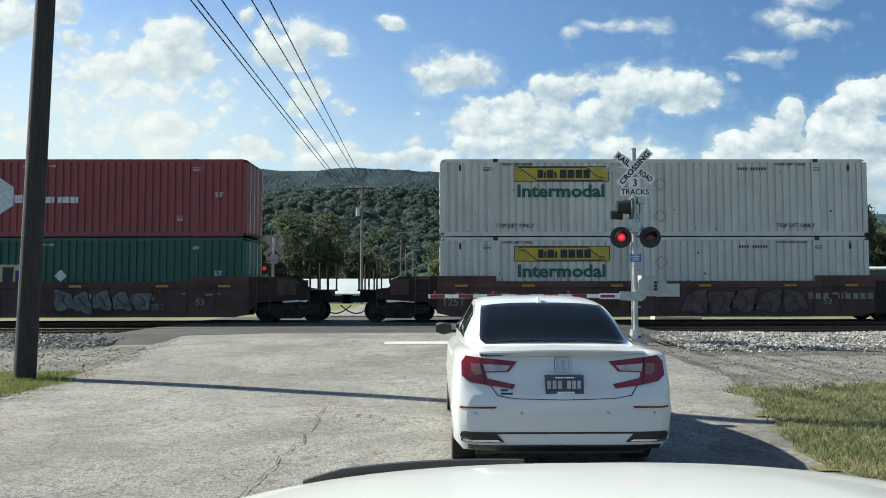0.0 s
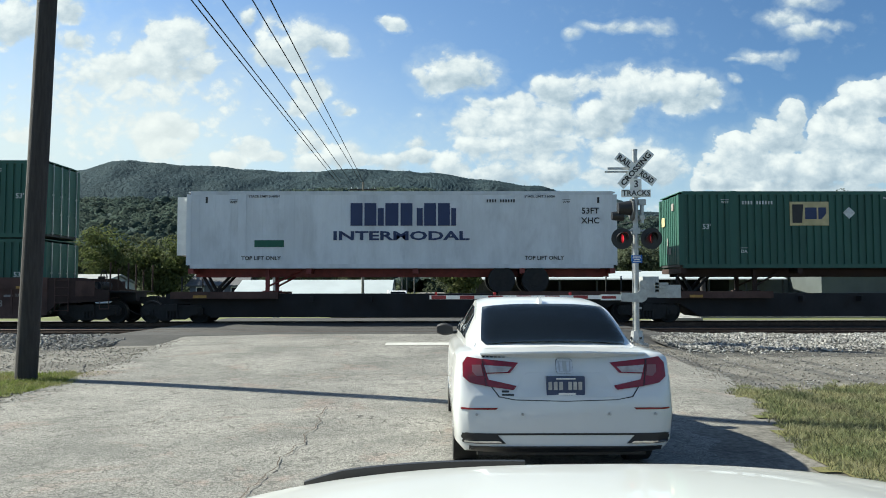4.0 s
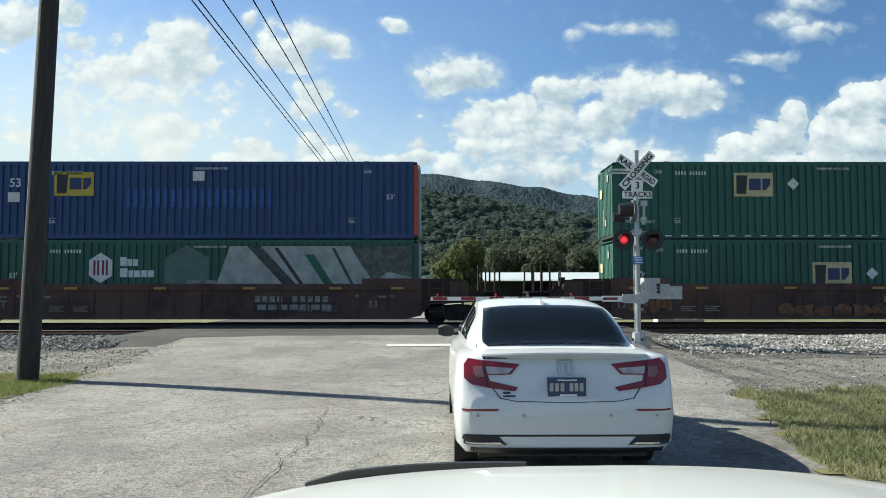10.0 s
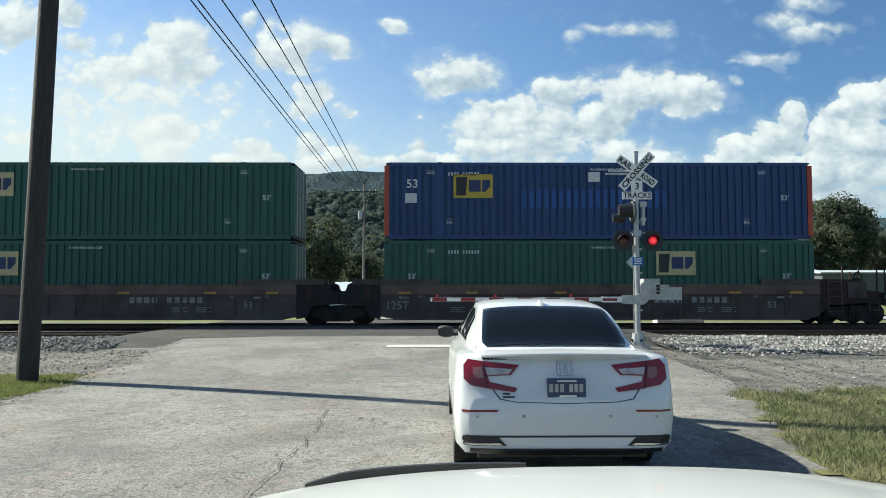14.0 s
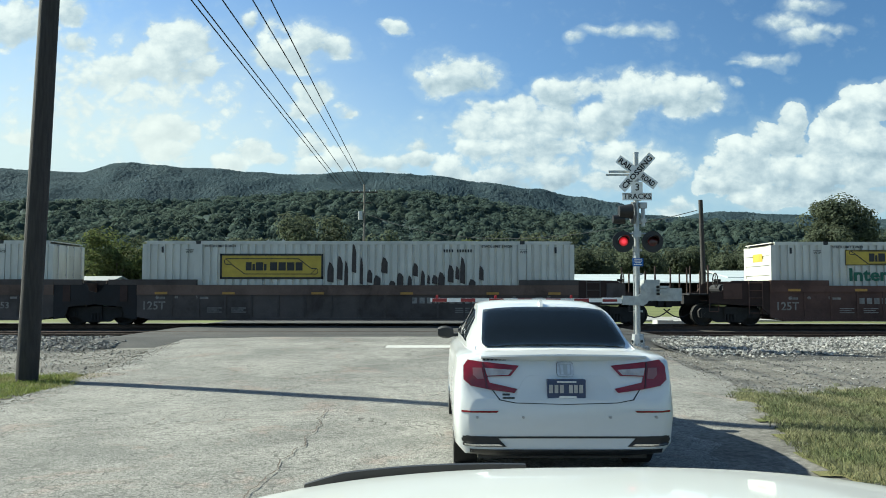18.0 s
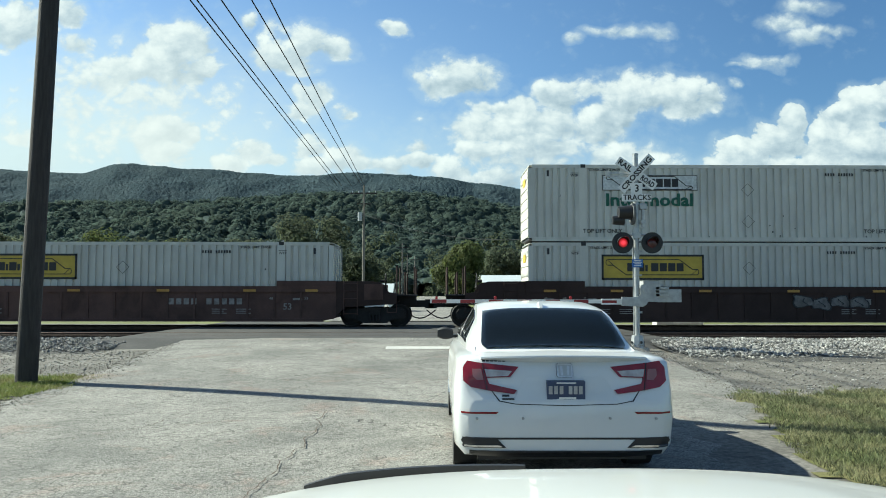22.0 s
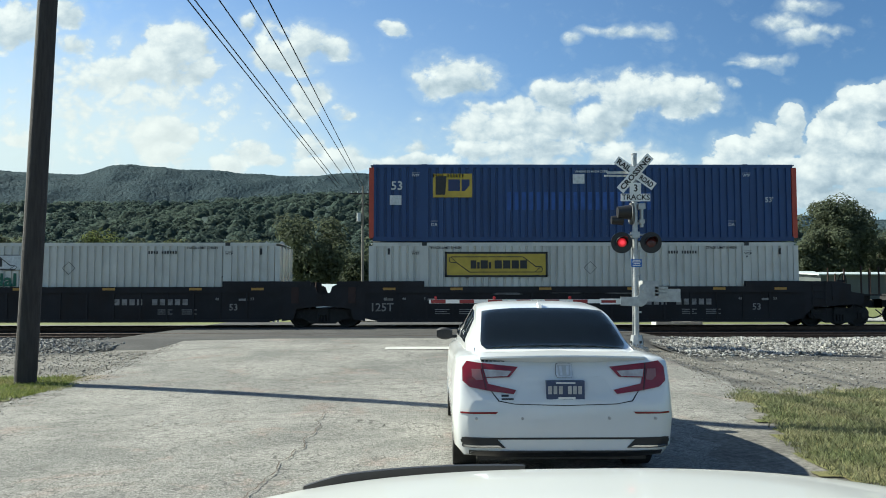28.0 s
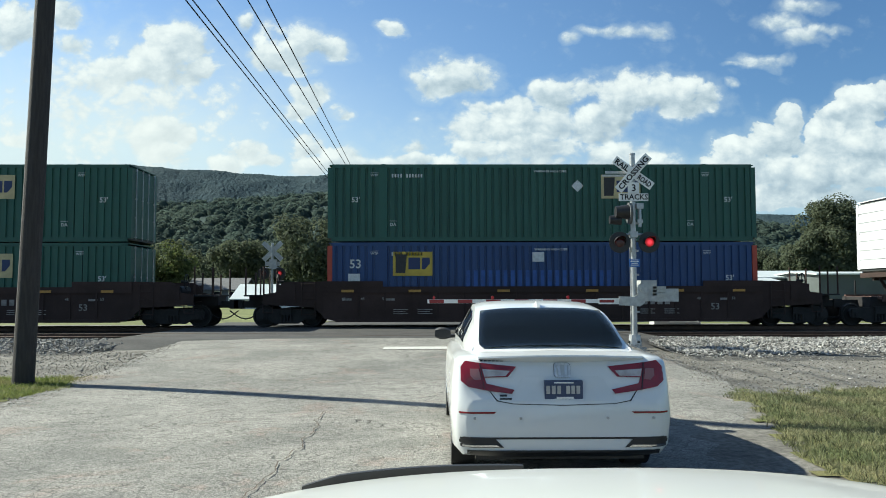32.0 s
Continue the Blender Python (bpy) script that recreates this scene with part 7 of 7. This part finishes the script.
    for p, q in zip(ring, ring[1:]):
        tube(bm, p, q, .017, 6)
    tube(bm, (-.64, .22, 1.02), (-.26, .22, 1.02), .02, 6), tube(bm, (-.45, .22, 1.02), (-.45, .40, .95), .03, 6)
    part("steering_wheel", bm, M_CARBLACK, car, "black steering wheel")
    bm = bmesh.new()
    box(bm, -.93, .93, -2.6, .9, .34, .42)
    part("car_floor", bm, M_CARBLACK, car)
    bm = bmesh.new()
    box(bm, -.9, .9, .35, .90, .6, 1.10)
    part("dashboard", bm, M_CARBLACK, car, "dark dashboard")
    return car
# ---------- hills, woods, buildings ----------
# Ridge foliage blued in its base colour to stand in for distance haze.
M_RIDGE = surface("distant foliage, haze in its blue", (.041, .066, .078), .95, var=.3, scale=.02, tint2=(.055, .081, .090), grain=.55, grain_scale=.22, spec=.05, leaf=.25, bump=1.0, bump_scale=.13, bump_depth=8.0)
# Hillside foliage bluer than the near leaves: aerial haze put into its colour.
M_HILL = surface("dense hillside foliage with haze tint", (.058, .084, .074), .95, var=.3, scale=.02, tint2=(.071, .096, .078), grain=.35, grain_scale=.9, spec=.05, island=.20, leaf=.5)
# Same haze tint, a touch darker so gaps between crowns read as shade.
M_UNDER = surface("undergrowth between crowns, haze and gap shade tint", (.053, .076, .071), .95, var=.3, scale=.03, grain=.4, grain_scale=.5, spec=.05)
M_LEAF = surface("deep green summer leaves", (.074, .091, .059), .8, var=.35, scale=.05, tint2=(.090, .103, .064), island=.3, spec=.15, leaf=.5)
M_LEAFLIGHT = surface("light yellow-green leaves", (.088, .100, .036), .8, var=.35, scale=.5, tint2=(.080, .104, .040), island=.35, spec=.2, leaf=.45)
M_BARK = surface("grey bark", (.10, .08, .06), .9, var=.3, scale=3, bump=.4)
RIDGE = [(-.72, 0.1405), (-.62, 0.1455), (-.565, 0.1555), (-.50, 0.1535), (-.455, 0.1515), (-.41, 0.1620), (-.365, 0.1620), (-.30, 0.1555), (-.24, 0.1520), (-.17, 0.1485), (-.10, 0.1525), (0, 0.1475), (.06, 0.1405), (.12, 0.1315), (.18, 0.1205),
         (.23, 0.1105), (.27, 0.0985), (.31, 0.0955), (.34, 0.0995), (.38, 0.1010), (.42, 0.1000), (.47, 0.0975), (.52, 0.0935), (.58, 0.0915), (.75, 0.0895)]


def leaf_cloud(verts, faces, centre, radius, count, size, rng, flat=.8, loose=.6):
    """Adds many small leaf clumps, each a bent quad, in a lumpy ball; verts and faces gather arrays."""
    g = np.random.default_rng(rng.randrange(1 << 30))
    d = g.normal(size=(count, 3))
    d /= np.linalg.norm(d, axis=1)[:, None]
    p = np.array(centre)[None] + d * radius * (g.uniform(.55, 1.05, (count, 1)) ** .7) * np.array([1, 1, flat])
    nrm = d + np.stack([g.uniform(-loose, loose, count), g.uniform(-loose, loose, count), g.uniform(-.2, .8, count)], 1)
    nrm /= np.linalg.norm(nrm, axis=1)[:, None]
    t = np.cross(nrm, g.normal(size=(count, 3)))
    t /= np.linalg.norm(t, axis=1)[:, None]
    b = np.cross(nrm, t)
    s = size * g.uniform(.6, 1.4, (count, 1))
    q = np.stack([p - t * s, p - b * s * .6 + nrm * s * .25, p + t * s, p + b * s * .6 + nrm * s * .2], 1)
    verts.append(q.reshape(-1, 3))


def leaf_mesh(name, verts, material):
    v = np.concatenate(verts)
    me = bpy.data.meshes.new(name)
    me.from_pydata(v.tolist(), [], np.arange(len(v)).reshape(-1, 4).tolist())
    me.materials.append(material)
    return me


def tree(x, y, height, width, mat, seed, label, clumps=26, leaves=70, leaf=.22, lift=.25):
    rng = random.Random(seed)
    t = thing("tree", label, "tree", "trees beyond the tracks", at=(x, y, -.05))
    bm = bmesh.new()
    r = height * .022
    tube(bm, (0, 0, 0), (0, 0, height * .45), r, 8, r * .6)
    for i in range(6):
        a = rng.uniform(0, 6.28)
        z = height * rng.uniform(.25, .45)
        q = (width * .3 * math.cos(a), width * .3 * math.sin(a), z + height * .25)
        tube(bm, (0, 0, z), q, r * .5, 6, r * .15)
    tube(bm, (0, 0, height * .45), (0, 0, height * .85), r * .6, 6, r * .1)
    part("trunk", bm, M_BARK, t)
    v, f = [], []
    for _ in range(clumps):
        k = rng.random()
        z = height * (lift + (.97 - lift) * k)
        reach = width / 2 * (math.sin(math.pi * min(1, .18 + .82 * (1 - k) ** .8 * 1.0)) ** .7) * rng.uniform(.35, .85)
        a = rng.uniform(0, 6.28)
        leaf_cloud(v, f, (reach * math.cos(a), reach * math.sin(a), z), width * rng.uniform(.12, .22), leaves, leaf, rng)
    part("crown", leaf_mesh("crown", v, mat), mat, t)
    return t


HILL = [(-.95, .10), (-.62, .105), (-.5, .104), (-.35, .107), (-.24, .115), (-.15, .117), (-.05, .118), (.03, .114), (.10, .103), (.17, .093), (.22, .086), (.27, .080), (.33, .079), (.40, .079), (.5, .074), (.6, .07), (.95, .07)]


def along(table, u):
    for (a, h), (b, k) in zip(table, table[1:]):
        if u <= b:
            t = min(1, max(0, (u - a) / (b - a)))
            return h + (k - h) * t * t * (3 - 2 * t)
    return table[-1][1]


def wooded_slope(name, table, d0, d1, crown, cols, rows_n, material, label, rough, crowns, leaf, per):
    """A hillside closed by tree crowns: a sheet of domes, one to each tree."""
    bm = bmesh.new()
    rows = []
    for j in range(rows_n):
        k = j / (rows_n - 1)
        d = d0 + (d1 - d0) * k
        row = []
        for i in range(cols + 1):
            u = -.9 + 1.8 * i / cols
            x = u * d
            z = along(table, u) * d1 * step(k, -.08, 1.03)
            z += rough * (noise.noise((x / 130, d / 130, 1)) + .5 * noise.noise((x / 45, d / 60, 2))) * (1 - k ** 8)
            big = 1.0 + .55 * noise.noise((x / 40, d / 40, 11))
            dist = noise.voronoi((x / crown / big, d / crown / big, z / crown * .7))[0][0]
            z += (crown * (.22 - .34 * dist * dist) + crown * .22 * noise.noise((x / crown * 2.6, d / crown * 2.6, 4))) * (.9 if d0 > 500 else 1)
            row.append(bm.verts.new((x + crown * .2 * noise.noise((x, d, 7)), d, z)))
        rows.append(row)
    rows.append([bm.verts.new((v.co.x * 1.2, d1 + 300, -8)) for v in rows[-1]])
    for a, b in zip(rows, rows[1:]):
        for i in range(cols):
            bm.faces.new((a[i], a[i + 1], b[i + 1], b[i]))
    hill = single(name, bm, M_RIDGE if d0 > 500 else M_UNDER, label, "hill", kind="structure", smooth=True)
    # leafy crowns over the slope
    if not crowns:
        return hill
    rng = random.Random(cols)
    shapes = [lumpy_dome(1, rng) for _ in range(10)]
    verts, faces, leaves, base = [], [], [], 0
    for _ in range(crowns):
        u, k = rng.uniform(-.60, .60), rng.random() ** .8
        d = d0 + (d1 - d0) * k
        x = u * d
        z = along(table, u) * d1 * step(k, -.08, 1.03) + rough * (noise.noise((x / 130, d / 130, 1)) + .5 * noise.noise((x / 45, d / 60, 2))) * (1 - k ** 8)
        sv, sf = rng.choice(shapes)
        r = crown * rng.uniform(.42, .78)
        a = rng.uniform(0, 6.28)
        ca, sa = math.cos(a), math.sin(a)
        w = sv * np.array([r, r, r * rng.uniform(.9, 1.4)])
        c = np.array([x, d, z + crown * rng.uniform(-.2, .12)])
        verts.append(np.stack([w[:, 0] * ca - w[:, 1] * sa, w[:, 0] * sa + w[:, 1] * ca, w[:, 2]], 1) + c)
        faces.append(sf + base)
        base += len(sv)
        leaf_cloud(leaves, None, tuple(c + np.array([0, 0, r * .15])), r * 1.02, per, r * leaf * rng.uniform(.8, 1.3), rng, 1.12, .8)
    lv = np.concatenate(leaves)
    me = bpy.data.meshes.new(name + "_crowns")
    nl = len(lv) // 4
    me.from_pydata(np.concatenate(verts + [lv]).tolist(), [], np.concatenate(faces).tolist() + (np.arange(nl * 4).reshape(-1, 4) + base).tolist())
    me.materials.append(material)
    me.polygons.foreach_set("use_smooth", [True] * len(me.polygons))
    tagged(new(name + "_crowns", me), "closed canopy of broadleaf crowns on the slope", "woods", kind="stuff")
    return hill


def lumpy_dome(level, rng):
    """A tree crown of many bulges, as vertex and face arrays of radius about one."""
    bm = bmesh.new()
    bmesh.ops.create_icosphere(bm, subdivisions=level + 1, radius=1)
    bulges = [(Vector((rng.gauss(0, 1), rng.gauss(0, 1), rng.gauss(.2, .8))).normalized(), rng.uniform(.12, .30)) for _ in range(16)]
    for v in bm.verts:
        n = v.co.normalized()
        k = max(h * max(0, 1 - ((n - q).length / .62) ** 2) for q, h in bulges)
        v.co = n * (.78 + k + rng.uniform(-.05, .05))
    bmesh.ops.delete(bm, geom=[f for f in bm.faces if f.calc_center_median().z < -.45], context="FACES")
    bm.verts.index_update()
    out = np.array([v.co for v in bm.verts]), np.array([[v.index for v in f.verts] for f in bm.faces])
    bm.free()
    return out


def build_hills():
    wooded_slope("wooded_ridge", RIDGE, 900, 1500, 9.0, 900, 120, M_RIDGE, "long distant wooded ridge tinted blue-green with painted haze", 14, 0, 0, 0)
    wooded_slope("wooded_hill", HILL, 300, 620, 8.0, 520, 70, M_HILL, "dark green wooded hillside beyond the village, haze in its colour", 7, 3600, .18, 130)
    rng = random.Random(21)
    v, f = [], []
    for _ in range(330):
        u = rng.uniform(-.72, .72)
        d = rng.uniform(170, 330)
        if -.05 < u < -.004:
            continue
        ground = along(HILL, u) * 620 * step((d - 300) / 320, -.08, 1.03) if d > 280 else 0
        tall, wide = rng.uniform(9, 15), rng.uniform(3.2, 5.2)
        c = Vector((u * d, d, ground + tall * .62))
        for _ in range(7):
            o = Vector((rng.gauss(0, .5) * wide, rng.gauss(0, .4) * wide, rng.uniform(-.55, .42) * tall))
            o.x *= 1 - .6 * max(0, o.z / tall)
            leaf_cloud(v, f, c + o, wide * rng.uniform(.42, .62), 75, .5, rng)
    tagged(new("valley_woods", leaf_mesh("valley_woods", v, M_LEAF)), "dark green belt of woods at the hill's foot", "woods", kind="stuff")


def build_trees():
    far = "leafy broadleaf tree beyond the railway"
    for i, (px, d, h, w, m) in enumerate(((205, 95, 8.6, 9, M_LEAFLIGHT), (290, 95, 7.4, 8, M_LEAFLIGHT), (430, 120, 9, 9, M_LEAF), (560, 110, 12, 12, M_LEAF), (815, 80, 6.4, 6, M_LEAFLIGHT), (890, 130, 8.5, 9, M_LEAF),
                                          (955, 125, 8, 9, M_LEAF), (1040, 130, 8, 9, M_LEAF), (1130, 140, 9, 10, M_LEAF), (1210, 150, 10, 10, M_LEAF), (1350, 150, 9, 9, M_LEAF), (1400, 140, 8, 9, M_LEAF),
                                          (1490, 130, 16.8, 11.5, M_LEAF), (1436, 127, 9.5, 9, M_LEAF), (1470, 126, 11.5, 9, M_LEAF), (1560, 135, 11, 10, M_LEAF), (120, 130, 9, 9, M_LEAF), (30, 120, 10, 10, M_LEAF), (1290, 160, 9, 9, M_LEAF), (640, 150, 9, 9, M_LEAF), (500, 150, 10, 10, M_LEAF))):
        tree((px - 784) / 1386 * d + .01 * d, d, h, w, m, 40 + i, far if m is M_LEAF else "sunlit yellow-green tree beyond the railway", 40 if h < 16 else 120, 190, .20 if d < 100 else .27)


def build_buildings():
    white = surface("white ribbed roofing", (.465, .503, .495), .45, .1, var=.1, scale=.5)
    grey = surface("grey metal siding", (.33, .35, .36), .6, var=.15, scale=.4)
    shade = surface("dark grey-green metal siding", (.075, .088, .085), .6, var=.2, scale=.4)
    dark = surface("dark open shed interior", (.03, .03, .03), .9, var=.2)
    # long open shed with pale ribbed roof
    sh = thing("open_shed", "long open-sided shed with a pale mint metal roof", "building", at=(0, 88, 0))
    bm = bmesh.new()
    a, b = 5.2, 39.5
    prism(bm, [(-.2, 2.65), (.0, 2.8), (7.0, 3.75), (14, 2.8), (14, 2.65), (7, 3.6)], "x", a, b)
    part("roof", bm, white, sh, "pale mint ribbed metal roof")
    for i in range(9):
        bm = bmesh.new()
        x = a + .3 + i * (b - a - .6) / 8
        box(bm, x - .1, x + .1, .1, .3, 0, 2.7)
        part("post", bm, dark, sh)
    bm = bmesh.new()
    box(bm, a, b, 13.6, 13.8, 0, 2.7)
    part("back_wall", bm, dark, sh)
    gable_house("warehouse", "dark grey metal warehouse with a low white gable roof", (41.0, 92, 0), 13, 14, 3.3, 4.2, shade, white)
    gable_house("warehouse", "long dark grey metal warehouse with a pale roof edge", (54.5, 84, 0), 26, 12, 3.55, 3.85, shade, white)
    gable_house("house", "grey two-storey house with dark gable roof and white windows", (-26.5, 95, 0), 6.5, 7, 2.0, 3.4, surface("grey house siding", (.12, .13, .15), .7, var=.15), surface("dark shingle roof", (.10, .10, .105), .85, var=.3, bump=.2, bump_scale=8), windows=True)
    gable_house("white_building", "low white roadside building with pale roof", (-12.3, 78, 0), 15, 8, 1.0, 2.45, surface("white siding", (.68, .69, .68), .7, var=.1), white)
    gable_house("red_roofed_house", "low house with a rusty red roof behind the shed", (12.3, 112, 0), 5, 5, 2.0, 3.9, grey, surface("rusty red roof", (.30, .10, .07), .8, var=.2))
    far_car((-3.1, 62, .06))
    gable_house("shop_building", "white shop building with a pale grey roof", (-45, 84, 0), 18, 10, 2.2, 3.2, surface("white siding", (.68, .69, .68), .7, var=.1), surface("weathered grey roof", (.27, .28, .28), .7, var=.15))


def far_car(at):
    c = thing("parked_car", "small white car standing on the far road", "car", at=at, rz=8)
    bm = bmesh.new()
    loft(bm, [[(x, y, z) for x, z in ((-.85, .3), (.85, .3), (.88, .7), (.7, zt), (-.7, zt), (-.88, .7))] for y, zt in ((-2.2, .75), (-1.9, .95), (-1.2, 1.0), (-.6, 1.42), (.6, 1.45), (1.3, 1.0), (2.1, .9), (2.25, .7))])
    part("body", bm, M_CARWHITE, c, "", True)
    for x in (-.75, .75):
        for y in (-1.35, 1.35):
            bm = bmesh.new()
            tube(bm, (x - .12, y, .32), (x + .12, y, .32), .32, 16)
            part("wheel", bm, M_RUBBER, c)
    bm = bmesh.new()
    prism(bm, [(-.62, 1.0), (.62, 1.0), (.55, 1.36), (-.55, 1.36)], "y", -1.0, -.72)
    part("window", bm, M_GLASS, c)


def build_trackside():
    pad = surface("pale cast concrete", (.413, .405, .383), .85, var=.15, scale=2, grain=.1)
    for x0, x1, z, lab in ((9.9, 10.6, .36, "white painted concrete block beside the far track"), (10.62, 11.9, .33, "grey concrete pad beside the far track"), (-1.9, .9, .20, "low pale concrete pad beside the far track")):
        bm = bmesh.new()
        box(bm, x0, x1, 35.2, 36.0, -.05, z)
        rounded(bm, .03, 1)
        single("concrete_pad", bm, pad, lab, "concrete pad")
    for x in (-7.1, 12.0):
        bm = bmesh.new()
        tube(bm, (x, 35.4, 0), (x, 35.4, .75), .06, 8)
        single("marker_post", bm, pad, "short pale marker post beside the track", "post")


def gable_house(name, label, at, w, d, eave, top, wall, roof, windows=False):
    h = thing(name, label, "building", at=at)
    bm = bmesh.new()
    box(bm, -w / 2, w / 2, 0, d, 0, eave)
    for x in (-w / 2, w / 2 - .1):
        prism(bm, [(0, eave), (d, eave), (d / 2, top - .1)], "x", x, x + .1)
    part("wall", bm, wall, h)
    bm = bmesh.new()
    prism(bm, [(-.4, eave - .08), (d / 2, top - .05), (d + .4, eave - .08), (d + .4, eave + .06), (d / 2, top + .12), (-.4, eave + .06)], "x", -w / 2 - .4, w / 2 + .4)
    part("roof", bm, roof, h)
    if windows:
        for x in (-2.0, .4, 2.2):
            bm = bmesh.new()
            box(bm, x - .5, x + .5, -.06, .02, .6, 1.9)
            win = part("window", bm, M_WHITE, h, "white-framed window")
            bm = bmesh.new()
            box(bm, x - .4, x + .4, -.08, -.06, .7, 1.8)
            part("pane", bm, M_GLASS, win)
    return h


build_ground()
build_track(NEAR_Y, "near_track")
build_track(TRACK_Y, "far_track")
build_ballast()
build_grass()
build_cracks()
crossing_signal()
far_signal()
build_poles()
sedan()
own_car()
build_hills()
build_trees()
build_buildings()
build_trackside()
build_train()
motions()
